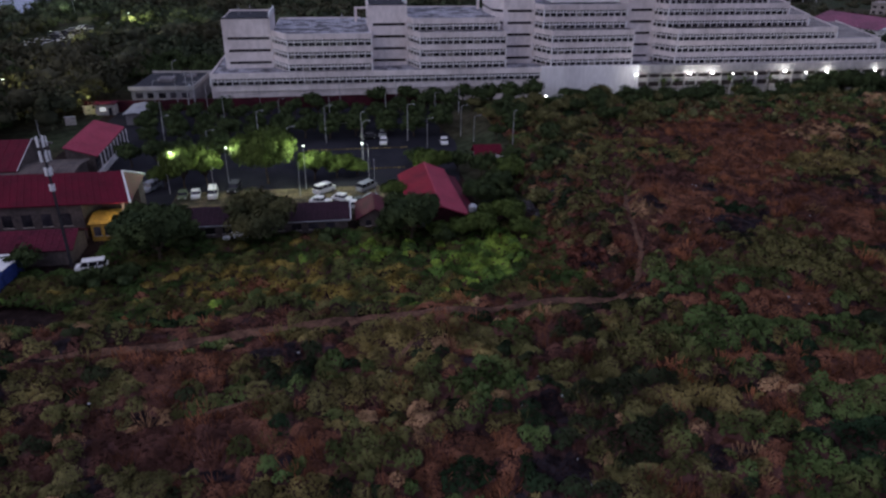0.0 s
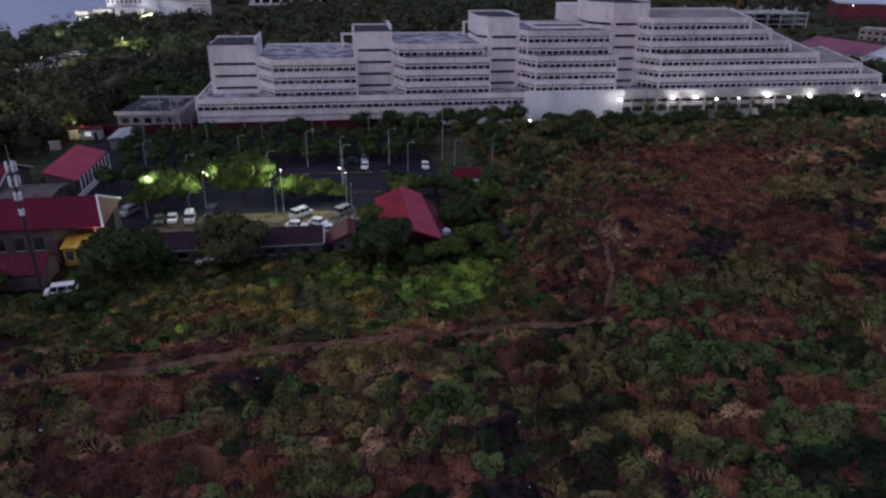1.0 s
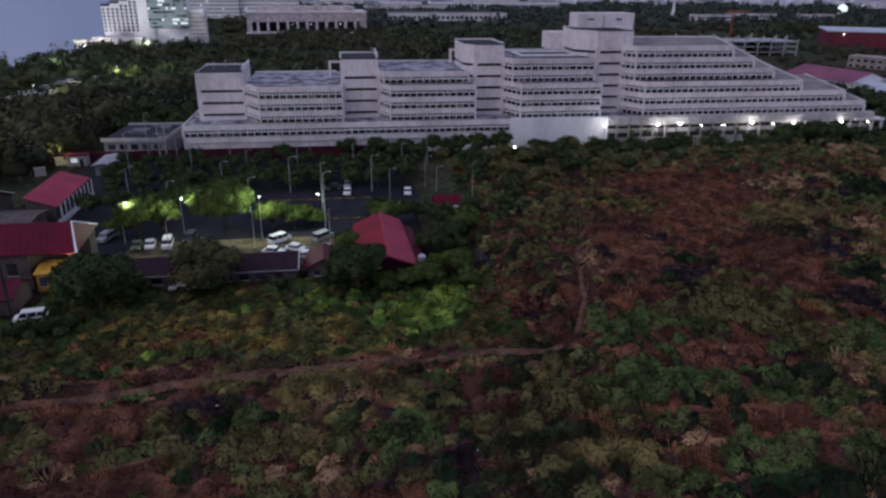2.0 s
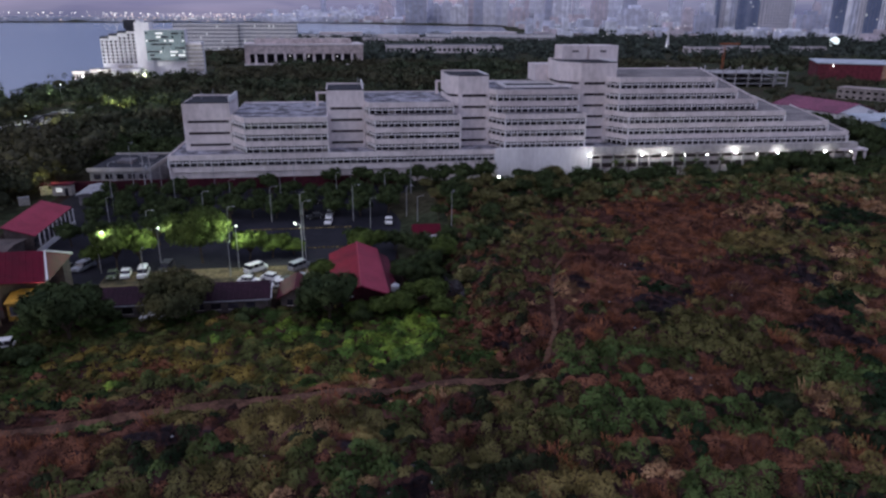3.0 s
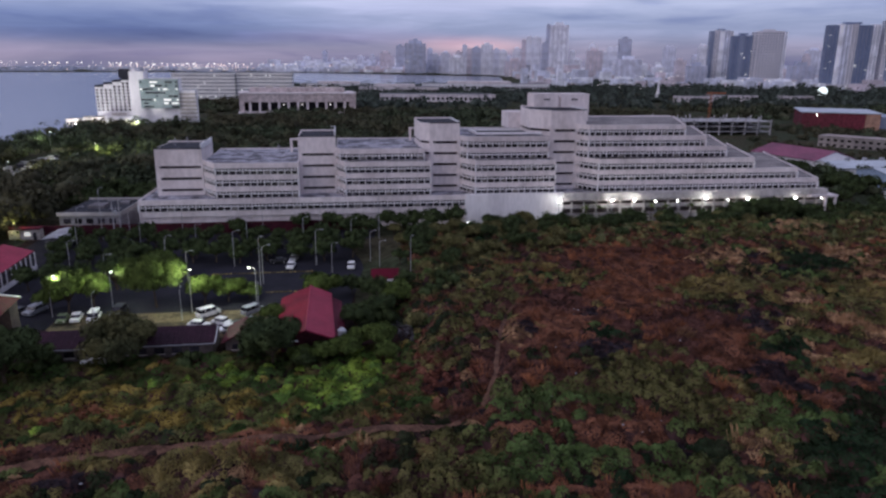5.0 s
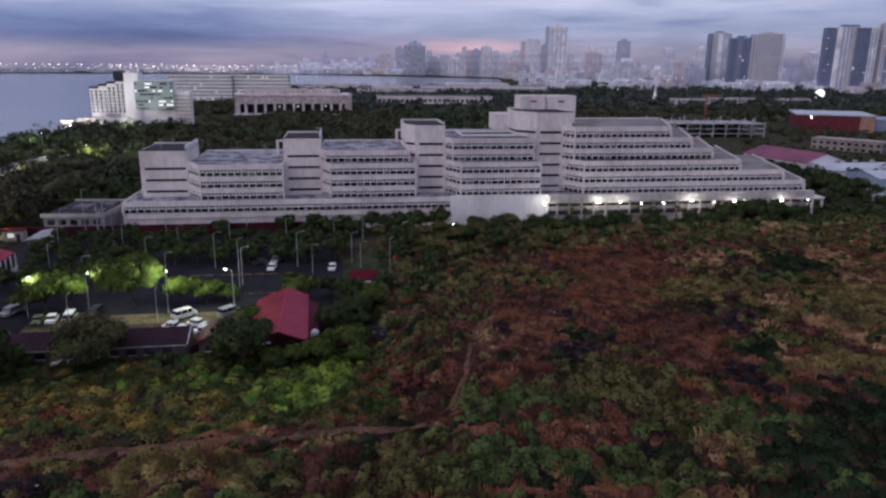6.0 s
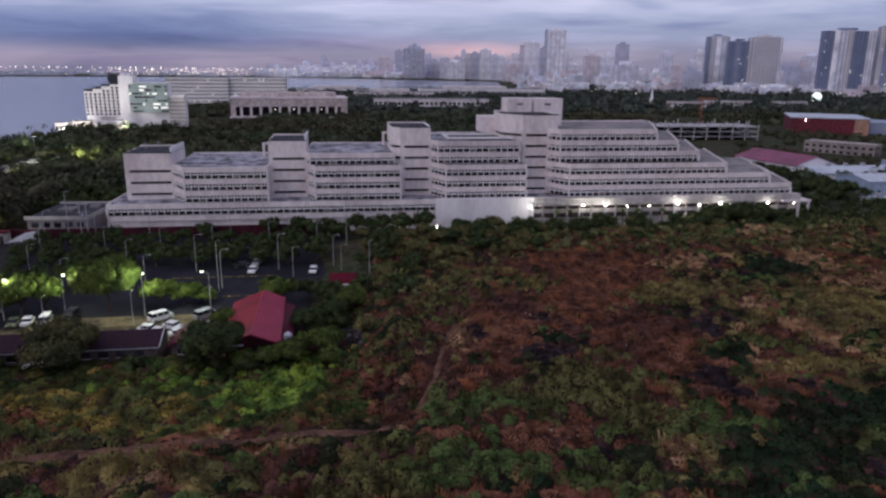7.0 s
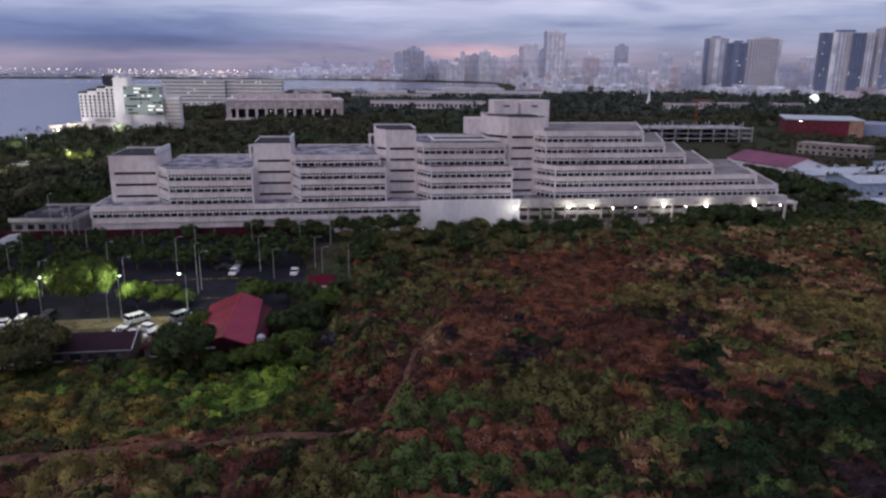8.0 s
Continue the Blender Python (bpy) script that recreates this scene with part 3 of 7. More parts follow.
# lift house over the last tower, with its notch and two vents
g = Geo().box(88.7, 97.2, 233, 242, 28, 37.8).box(97.2, 98.2, 234, 242, 28, 37.0).box(98.2, 108.3, 233, 242, 28, 37.8).box(80.5, 88.7, 236, 246, 26, 31.5)
lift = part("lift_house", g, M_CONCRETE, office)
lift.matrix_parent_inverse = OFF
for x in (93.2, 103.0):
    part("vent", Geo().box(x - 1.1, x + 1.1, 232.9, 233.1, 35.6, 36.2), M_CONCRETE_DARK, lift, "dark vent slot")

# podium: pierced storey on the near part, blind white wall, lit arcade on the far part
pod = wing_part("podium", Geo().prism([(-36.1, 209.25), (183.5, 209.25), (183.5, 250), (-36.1, 250)], LOT, BASE - 0.45))
band(pod, (-36.5, 208.0), (61.0, 208.0), BASE, 1)
part("base_wall", Geo().box(-36.5, 61.0, 208.9, 209.2, LOT, BASE - FLOOR + 0.002), M_CONCRETE, pod)
part("base_band", Geo().box(-35.5, 61.0, 208.3, 208.9, BASE - FLOOR - 1.7, BASE - FLOOR - 0.2), M_CONCRETE, pod)
part("end_wall", Geo().prism([(-36.5, 208.36), (-36.1, 208.36), (-36.1, 250), (-36.5, 250)], LOT, BASE), M_CONCRETE, pod)
part("blind_wall", Geo().box(61.0, 92.5, 207.6, 209.2, LOT, BASE + 0.1), M_WHITEWALL, pod, "blind white painted wall")
part("arcade_beam", Geo().box(92.5, 184, 206.5, 209.2, 6.3, BASE + 0.1), M_ARCADE, pod)
part("arcade_fascia", Geo().box(92.5, 184, 206.35, 206.49, 5.9, 6.9), M_ARCADE, pod)
pier = Geo().box(0, 0.5, 206.8, 207.3, LOT, 6.29).mesh("pier", M_ARCADE)
for k in range(22):
    ob = new("pier", pier)
    ob.parent, ob.location = pod, (95 + k * 4.05, 0, 0)
for z0, z1 in ((LOT, 1.0), (3.0, 3.9)):
    part("arcade_rail", Geo().box(92.5, 184, 207.4, 207.6, z0, z1), M_ARCADE, pod)
# dark panels before the back wall stand for the shade between the rails
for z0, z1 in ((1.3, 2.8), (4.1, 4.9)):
    part("arcade_shade", Geo().box(93.0, 183.3, 208.4, 209.24, z0, z1), M_DIMWALL, pod, "shaded recess behind the arcade")
part("canopy", Geo().box(177, 187, 205, 218, 5.6, 6.25), M_CONCRETE, pod)
for x, y in ((183, 205.7), (186.5, 205.7), (186.5, 211), (186.5, 217)):
    part("canopy_column", Geo().box(x - 0.35, x + 0.35, y - 0.35, y + 0.35, LOT, 5.6), M_CONCRETE, pod)
part("terrace", Geo().prism([(-36.1, 208.36), (183.5, 208.36), (183.5, 250), (-36.1, 250)], BASE - 0.44, BASE - 0.40), M_ROOF, pod)
# roof clutter
rc = part("roof_frame", Geo().box(66, 88, 219.0, 219.6, 25.5, 26.2).box(66, 66.6, 219.6, 232, 25.5, 26.2).box(87.4, 88, 219.6, 232, 25.5, 26.2).box(66, 88, 232, 232.6, 25.5, 26.2), M_WHITEWALL, office, "white frame round a roof pit")
rc.matrix_parent_inverse = OFF
pit = part("roof_pit", Geo().box(66.7, 87.3, 219.7, 231.9, 25.2, 25.52), M_BITUMEN, office, "black bitumen roof pit")
pit.matrix_parent_inverse = OFF
for x, y, z, a in ((6.0, 236, 18.4, 4.5), (46.0, 236, 21.9, 4.5), (82.0, 238, 25.4, 4.0)):
    b = part("pipe_bridge", Geo().box(x, x + 4.4, y, y + 0.8, z + a - 0.6, z + a).box(x, x + 0.8, y, y + 0.8, z, z + a - 0.6), M_CONCRETE, office)
    b.matrix_parent_inverse = OFF
for x, y, z in ((-29, 228, 21.8), (-26, 232, 21.8), (2, 240, 18.1), (20, 233, 25.3)):
    b = part("antenna", Geo().tube([(x, y, z), (x, y, z + 2.6)], [0.12, 0.07], 5).box(x - 0.6, x + 0.6, y - 0.1, y + 0.1, z + 1.6, z + 1.75), M_STEEL, office)
    b.matrix_parent_inverse = OFF


# floodlights along the arcade and the blind wall
def floodlight(x, y, z, watts, lamp=True, s=0.55):
    o = thing("floodlight", "bright white floodlight on a steel post before the building", "floodlight", "floodlights along the building", (x, y, LOT))
    part("post", Geo().tube([(0, 0, 0), (0, 0, z - LOT)], [0.12, 0.08], 6), M_STEEL, o)
    part("head", Geo().box(-0.5 * s, 0.5 * s, -0.35, 0.0, z - LOT, z - LOT + 0.6 * s), G_FLOOD, o, "glowing lamp head")
    if lamp:
        li = new("flood_lamp", bpy.data.lights.new("flood_lamp", "POINT"))
        li.data.energy, li.data.color, li.data.shadow_soft_size = watts, (1.0, 0.97, 0.86), 0.5
        li.location = (x, y - 0.9, z + 0.2)
    return o


for x, y, z, w in ((60.3, 199.0, 1.2, 70), (90.5, 205.5, 5.6, 420), (108.0, 205.5, 5.6, 600), (115.5, 205.5, 5.6, 480), (140.0, 205.5, 5.6, 600), (155.0, 206.0, 5.2, 450), (172.0, 206.0, 5.2, 260)):
    floodlight(x, y, z, w)
for x, z in ((123.0, 5.0), (130.5, 5.0), (148.0, 5.0), (158.5, 5.0), (181.5, 5.0)):
    floodlight(x, 206.2, z, 0, False, 0.35)

# ---- red roofed houses and sheds ----
def sheet_roof(g, quad, thick=0.18, ribs=0):
    """A roof plane from four corners (eave, eave, ridge, ridge): one folded sheet with raised seams, and its underside."""
    a, b, c, d = (Vector(p) for p in quad)
    n = (b - a).cross(d - a).normalized()
    ts = [(0.0, 0.0)]
    for k in range(1, ribs):
        t, w = k / ribs, 0.10 / max((b - a).length, 0.1)
        ts += [(t - w, 0.0), (t - w * 0.6, 0.05), (t + w * 0.6, 0.05), (t + w, 0.0)]
    ts.append((1.0, 0.0))
    i, m = len(g.v), len(ts)
    for t, h in ts:
        g.v += [tuple(a.lerp(b, t) + n * h), tuple(d.lerp(c, t) + n * h)]
    for t, h in ts:
        g.v += [tuple(a.lerp(b, t) - n * thick), tuple(d.lerp(c, t) - n * thick)]
    for k in range(m - 1):
        p, q = i + 2 * k, i + 2 * m + 2 * k
        g.f += [(p, p + 2, p + 3, p + 1), (q + 1, q + 3, q + 2, q), (p, q, q + 2, p + 2), (p + 1, p + 3, q + 3, q + 1)]
    g.f += [(i, i + 1, i + 2 * m + 1, i + 2 * m), (i + 2 * m - 1, i + 2 * m - 2, i + 4 * m - 2, i + 4 * m - 1)]


def gable_house(name, label, x0, x1, y0, y1, ridge_along, eave, ridge, roof_mat, wall_mat, base=LOT, over=0.6, ribs=24, category="house", group="", white_verge=False):
    o = thing(name, label, category, group, ((x0 + x1) / 2, (y0 + y1) / 2, base))
    cx, cy = (x0 + x1) / 2, (y0 + y1) / 2
    hx, hy, e, r = (x1 - x0) / 2, (y1 - y0) / 2, eave - base, ridge - base
    body = Geo()
    if ridge_along == "x":
        body.prism([(-hx, -hy), (hx, -hy), (hx, hy), (-hx, hy)], 0, e - 0.2)
        for s in (-1, 1):
            body.poly([(s * hx, -hy, e - 0.2), (s * hx, hy, e - 0.2), (s * hx, 0, r - 0.25)][::s])
    else:
        body.prism([(-hx, -hy), (hx, -hy), (hx, hy), (-hx, hy)], 0, e - 0.2)
        for s in (-1, 1):
            body.poly([(-hx, s * hy, e - 0.2), (hx, s * hy, e - 0.2), (0, s * hy, r - 0.25)][::-s])
    part("wall", body, wall_mat, o)
    for s in (-1, 1):
        g = Geo()
        if ridge_along == "x":
            drop = (r - e) * over / hy
            q = [(-hx - over, s * (hy + over), e - drop), (hx + over, s * (hy + over), e - drop), (hx + over, 0, r), (-hx - over, 0, r)]
        else:
            drop = (r - e) * over / hx
            q = [(s * (hx + over), hy + over, e - drop), (s * (hx + over), -hy - over, e - drop), (0, -hy - over, r), (0, hy + over, r)]
        if (s > 0) == (ridge_along == "x"):
            q = [q[1], q[0], q[3], q[2]]
        sheet_roof(g, q, ribs=ribs)
        rp = part("roof", g, roof_mat, o)
        if white_verge:
            for p, t in ((q[0], q[3]), (q[1], q[2])):
                part("verge", Geo().tube([(p[0], p[1], p[2] + 0.05), (t[0], t[1], t[2] + 0.05)], [0.08, 0.08], 4), M_WHITE, rp, "white verge board")
    return o


def opening_row(o, x0, x1, n, y, z0, z1, w, mat=None):
    for k in range(n):
        x = x0 + (x1 - x0) * (k + 0.5) / n
        win = part("window", Geo().box(x - w / 2, x + w / 2, y - 0.04, y + 0.1, z0, z1), mat or M_GLASS, o)
        part("window_frame", Geo().box(x - w / 2 - 0.08, x + w / 2 + 0.08, y - 0.1, y + 0.04, z0 - 0.12, z0), M_CREAM, win)


# hall with the long crimson roof, its low annex and the ochre canopy
hall = thing("hall", "long hall under a crimson hipped metal roof with white caps", "hall", at=(-60, 121.6, LOT))
part("wall", Geo().box(-24, 16.2, -6.0, 6.8, 0, 6.5).box(16.2, 23.0, 3.5, 6.8, 0, 6.5).box(22.6, 23.0, -6.0, -5.6, 0, 6.5), M_DIMWALL, hall)
HIP, NEAR_CORNER, FAR_CORNER = (21.9, 0.0, 9.9), (24.4, -7.0, 6.65), (23.3, 7.7, 6.65)
for quad in (((-24.6, -7.0, 6.65), NEAR_CORNER, HIP, (-24.6, 0.0, 9.9)), ((FAR_CORNER), (-24.6, 7.7, 6.65), (-24.6, 0.0, 9.9), HIP)):
    g = Geo()
    sheet_roof(g, quad, 0.18, 44)
    part("roof", g, M_RED, hall)
hip = part("hip_roof", Geo().poly([NEAR_CORNER, FAR_CORNER, HIP]).poly([(24.4, -7.0, 6.5), (21.9, 0.0, 9.7), (23.3, 7.7, 6.5)]), M_RED, hall)
for corner in (NEAR_CORNER, FAR_CORNER):
    part("hip_cap", Geo().tube([corner, HIP], [0.20, 0.16], 5), M_WHITE, hip, "white hip cap")
opening_row(hall, -22, 15, 12, -6.0, 2.6, 4.8, 1.6)
low = gable_house("annex", "low annex with a dark crimson roof beside the hall", -84, -43.0, 105.5, 112.6, "x", 1.6, 3.3, M_CRIMSON, M_DIMWALL, ribs=36)
kiosk = gable_house("canopy", "ochre sheet canopy beside the hall", -42.6, -37.2, 114.4, 120.6, "x", 1.8, 2.5, M_YELLOW, M_YELLOW, ribs=6, over=0.3)
opening_row(kiosk, -2.6, 2.6, 3, -3.1, 1.0, 2.6, 1.2)
part("lamp", Geo().tube([(3.2, -3.5, 0), (3.2, -3.5, 4.9)], [0.06, 0.05], 6).box(2.9, 3.2, -3.6, -3.4, 4.9, 5.05), G_LAMP, kiosk, "lit lamp over the canopy")
yard_light = new("canopy_light", bpy.data.lights.new("canopy_light", "POINT"))
yard_light.data.energy, yard_light.data.color, yard_light.data.shadow_soft_size = 420, (1.0, 0.82, 0.50), 0.2
yard_light.location = (-36.9, 113.9, LOT + 5.4)
# two-storey block with a faded red roof seen past the hall
block = thing("school_block", "two-storey block with a faded red lean roof and open gallery", "house", at=(-57.4, 161.2, LOT))
g = Geo()
sheet_roof(g, ((6.0, -10.9, 4.0), (6.0, 10.9, 4.4), (-0.6, 10.9, 6.3), (-0.6, -10.9, 6.1)), 0.18, 24)
part("roof", g, M_RED_FADED, block)
part("wall", Geo().prism([(-0.4, -10.3), (5.1, -10.3), (5.1, 10.3), (-0.4, 10.3)], 0, 4.0).poly([(5.1, -10.3, 4.0), (-0.4, -10.3, 5.8), (-0.4, -10.3, 4.0)]).poly([(-0.4, -10.3, 4.0), (-0.4, -10.3, 5.9), (-0.4, 10.3, 6.0), (-0.4, 10.3, 4.0)]), M_DIMWALL, block)
for k in range(9):
    part("post", Geo().box(6.3, 6.5, -10.1 + 2.5 * k, -9.9 + 2.5 * k, 0.4, 4.2), M_WHITEWALL, block, "white gallery post")
for k in range(7):
    y = -9.8 + k * 2.85
    part("window", Geo().box(5.1, 5.25, y, y + 1.8, 1.0, 2.9), M_GLASS, block)
part("gallery", Geo().box(5.2, 6.6, -10.2, 10.2, 0.1, 0.4).box(6.4, 6.6, -10.2, 10.2, 0.4, 1.2), M_WHITEWALL, block, "white gallery parapet")
gable_house("lean_to", "dark brown sheet roofed lean-to", -70, -53.5, 138, 149.4, "x", 2.2, 2.8, M_DIMWALL, M_DIMWALL, ribs=10)
gable_house("old_hall", "hall with a dark red roof and white verge", -100, -64.3, 141.5, 160, "x", 3.0, 6.5, M_RED, M_DIMWALL, ribs=18, white_verge=True)
gable_house("walkway", "pale sheet roofed covered walkway", -56, -51.5, 190, 201, "y", 1.5, 1.9, M_STEEL, M_CONCRETE_DARK, ribs=8)
# maroon sheds at the yard's near edge
shed = gable_house("shed", "long low shed with a maroon roof and pale eave", -29.0, 0.1, 112.8, 120.0, "x", 1.5, 3.0, M_MAROON, M_DIMWALL, ribs=34, white_verge=True)
opening_row(shed, -13, 13, 9, -3.6, 0.9, 2.0, 1.6)
part("gutter", Geo().box(-15.1, 15.1, -4.40, -4.22, 2.55, 2.68), M_SILVER, shed, "pale gutter")
small = gable_house("lodge", "small lodge with a dark crimson roof", 2.2, 7.6, 113.6, 120.6, "y", 0.9, 2.4, M_CRIMSON, M_DIMWALL, ribs=10)
opening_row(small, -2.3, 2.3, 2, -3.5, 0.7, 1.8, 1.0)
# the tall red roofed house beside the scrub
red = thing("red_roof_house", "single-storey house under a steep faded red gable roof", "house", at=(16, 121, LOT))
RIDGE_FAR, RIDGE_NEAR = (0.1, 13.2, 5.25), (0.2, -11.4, 5.3)
RIGHT_FAR, RIGHT_NEAR, LEFT_FAR, LEFT_NEAR = (4.2, 13.2, 3.5), (5.1, -11.2, 3.45), (-5.6, 10.6, 3.7), (-5.0, -11.0, 3.5)
part("wall", Geo().prism([(-4.3, -10.2), (4.3, -10.2), (3.6, 12.4), (-4.6, 10.0)], 0, 3.3).poly([(-4.2, -10.2, 3.3), (4.2, -10.2, 3.3), (0.2, -10.2, 5.0)]), M_PLINTH, red)
for quad, mat in (((RIDGE_NEAR, RIGHT_NEAR, RIGHT_FAR, RIDGE_FAR), M_RED_FADED), ((LEFT_FAR, LEFT_NEAR, RIDGE_NEAR, RIDGE_FAR), M_RED_SLOPE)):
    g = Geo()
    sheet_roof(g, quad, 0.2, 16)
    part("roof", g, mat, red)
g = Geo()
sheet_roof(g, ((5.0, -9.5, 3.1), (7.0, -9.3, 2.4), (6.2, 11.0, 2.4), (4.2, 12.0, 3.1)), 0.15, 14)
part("lean_to_roof", g, M_CRIMSON, red, "dark crimson lean-to roof")
part("lean_to_wall", Geo().prism([(4.5, -9.0), (6.6, -8.9), (5.9, 10.6), (3.9, 11.4)], 0, 2.3), M_PLINTH, red)
part("tank", Geo().tube([(6.2, -8.4, 2.3), (6.2, -8.4, 3.9), (6.2, -8.4, 4.3)], [0.75, 0.75, 0.25], 12), M_SILVER, red, "pale water tank on the lean-to")
part("gutter", Geo().box(-4.4, -1.2, -10.9, -10.6, 3.0, 3.25), M_WHITE, red, "pale gutter under the gable")
part("ridge_cap", Geo().tube([RIDGE_FAR, RIDGE_NEAR], [0.16, 0.16], 6), M_RED_FADED, red)
for k in range(3):
    part("window", Geo().box(-3.4 + 2.6 * k, -2.0 + 2.6 * k, -10.28, -10.15, 1.0, 2.3), M_GLASS, red)
# guard house with its red roof
gh = gable_house("guard_house", "small guard house with a red roof and white fascia", 29.4, 34.6, 146, 150.0, "x", 1.2, 2.8, M_RED, M_WHITEWALL, ribs=8)
part("fascia", Geo().box(-3.3, 3.3, -2.7, -2.5, 2.0, 2.5), M_WHITE, gh, "white fascia board")
# white low building and the red perimeter wall before the podium
wb = thing("annex_block", "low grey block with a flat dark roof beside the offices", "building", at=(-49.4, 217.5, LOT), turn=-4)
part("wall", Geo().box(-8.5, 8.5, -10, 12, 0, 5.6), M_ANNEX, wb)
part("roof", Geo().box(-8.8, 8.8, -10.3, 12.3, 5.6, 5.9), M_BITUMEN, wb)
part("roof_hatch", Geo().box(-3.5, 1.0, -2, 3, 5.9, 6.8).box(3, 6, 5, 8, 5.9, 6.5), M_CONCRETE_DARK, wb)
part("parapet", Geo().box(-8.9, 8.9, -10.6, -10.3, 5.4, 6.5).box(8.8, 9.1, -10.6, 12.3, 5.4, 6.6).box(-8.9, 8.9, 12.3, 12.6, 5.4, 6.5), M_ARCADE, wb, "pale parapet")
opening_row(wb, -8, 8, 5, -10.0, 3.0, 4.6, 2.0)
tagged(new("perimeter_wall", Geo().box(-72, 30, 205.3, 205.7, LOT, 1.6).mesh("perimeter_wall", M_PLINTH)), "dull red painted perimeter wall before the podium", "wall", kind="structure")

# pale gate walls with a warm lamp, and the twin-pole line frame before the annex
gate = thing("gate_house", "small pale gate house with a lit window", "gate house", at=(-64.5, 203.0, LOT))
part("wall", Geo().box(-2.6, 2.6, -1.2, 1.6, 0, 3.0), M_CREAM, gate)
part("roof", Geo().box(-3.0, 3.0, -1.6, 2.0, 3.0, 3.3), M_CRIMSON, gate)
part("window", Geo().box(-1.4, 0.2, -1.28, -1.15, 1.1, 2.2), G_WINDOW, gate, "lit window")
part("door", Geo().box(0.9, 1.8, -1.26, -1.15, 0, 2.1), M_RECESS, gate)
for x, y, w in ((-69.0, 203.5, 3.2), (-70.5, 192.0, 2.6)):
    pw = thing("boundary_wall", "short pale painted wall under the trees", "wall", "short walls", (x, y, LOT), 20)
    part("wall", Geo().box(-w / 2, w / 2, -0.15, 0.15, 0, 2.2), M_CREAM, pw)
    part("coping", Geo().box(-w / 2 - 0.1, w / 2 + 0.1, -0.22, 0.22, 2.2, 2.35), M_WHITE, pw)
frame_poles = thing("line_frame", "pale twin-pole line frame with crossarms and transformer", "utility pole", at=(-41.5, 203.6, LOT))
for x in (-0.9, 0.9):
    part("pole", Geo().tube([(x, 0, 0), (x, 0, 11.0)], [0.2, 0.14], 7), M_STEEL, frame_poles)
for z in (8.2, 10.4):
    part("crossarm", Geo().box(-1.7, 1.7, -0.1, 0.1, z, z + 0.18), M_STEEL, frame_poles)
part("transformer", Geo().tube([(0, -0.3, 6.4), (0, -0.3, 7.7)], [0.42, 0.42], 10), M_SILVER, frame_poles, "pale transformer can")

# ---- the hotels, the colonnade and other buildings beyond the woods ----
def block_building(name, label, x, y, w, d, h, turn, wall, floors, bays, base=-2.0, lit=0.0, seed=0, win=(0.62, 0.5), category="building", group="", roof=None, sides=True, glass=None, parent=None):
    """A box building whose windows are set into each front bay; a share of them lit."""
    rng = random.Random(seed)
    o = parent or thing(name, label, category, group, (x, y, base), turn)
    part("wall", Geo().box(-w / 2, w / 2, -d / 2, d / 2, 0, h).box(-w / 2 - 0.3, w / 2 + 0.3, -d / 2 - 0.3, d / 2 + 0.3, h, h + 0.9), wall, o)
    part("roof", Geo().box(-w / 2 + 0.4, w / 2 - 0.4, -d / 2 + 0.4, d / 2 - 0.4, h + 0.9, h + 0.95), roof or M_CONCRETE_DARK, o)
    dark, light = Geo(), Geo()
    fh, bw = h / floors, w / bays
    for f in range(floors):
        for k in range(bays):
            g = light if rng.random() < lit else dark
            xx, zz = -w / 2 + (k + 0.5) * bw, (f + 0.5) * fh
            g.box(xx - bw * win[0] / 2, xx + bw * win[0] / 2, -d / 2 - 0.06, -d / 2 + 0.2, zz - fh * win[1] / 2, zz + fh * win[1] / 2)
        if sides:
            for k in range(max(1, int(d / bw))):
                for s in (-1, 1):
                    g = light if rng.random() < lit else dark
                    yy, zz = -d / 2 + (k + 0.5) * bw, (f + 0.5) * fh
                    g.box(s * w / 2 - 0.06, s * w / 2 + 0.06, yy - bw * win[0] / 2, yy + bw * win[0] / 2, zz - fh * win[1] / 2, zz + fh * win[1] / 2)
    tagged(part("glazing", dark, glass or M_GLASS, o), kind="stuff")
    if light.v:
        tagged(part("lit_window", light, G_WINDOW, o), kind="stuff")
    return o


M_TEAL = material("teal_glazing", (0.27, 0.33, 0.33), 0.35, (0.22, 0.28, 0.28), 0.2, bump=0.0)
M_SLATE = material("slate_tower_render", (0.27, 0.31, 0.43), 0.5, (0.22, 0.26, 0.37), 0.02, fine=0.2, fine_amount=0.1, bump=0.0)
M_TAN_TOWER = material("tan_tower_render", (0.64, 0.615, 0.65), 0.7, (0.56, 0.54, 0.58), 0.02, fine=0.2, fine_amount=0.08, bump=0.0)
# seaside hotel: a stepped white slab, a tall core and a glazed lit wing
hotel = thing("seaside_hotel", "white seaside hotel with a brightly lit glazed wing", "hotel", at=(-155, 600, -2), turn=2)
hotel.scale = (0.80, 0.80, 0.98)
LEFT_TOP = (29.5, 31.5, 33.5, 35.0)
for k, top in enumerate(LEFT_TOP):
    xa = -16.5 + k * 8.25
    part("bedroom_wing", Geo().box(xa, xa + 8.25, -9, 9, 0, top), M_WHITEWALL, hotel)
    part("roof", Geo().box(xa, xa + 8.25, -9.6, 9.4, top, top + 1.6), M_BITUMEN, hotel, "dark slate roof stepping down to the sea")
    for j in range(2):
        xb = xa + 1.1 + j * 4.1
        g = Geo()
        for f_ in range(int((top - 11) / 2.6)):
            g.box(xb - 0.5, xb + 1.9, -9.12, -8.9, 10.6 + f_ * 2.6, 12.4 + f_ * 2.6)
        tagged(part("glazing", g, M_GLASS, hotel), kind="stuff")
        part("fin", Geo().box(xb + 2.1, xb + 2.9, -10.3, -9.0, 9, top - 0.6), M_WHITE, hotel, "white upright fin")
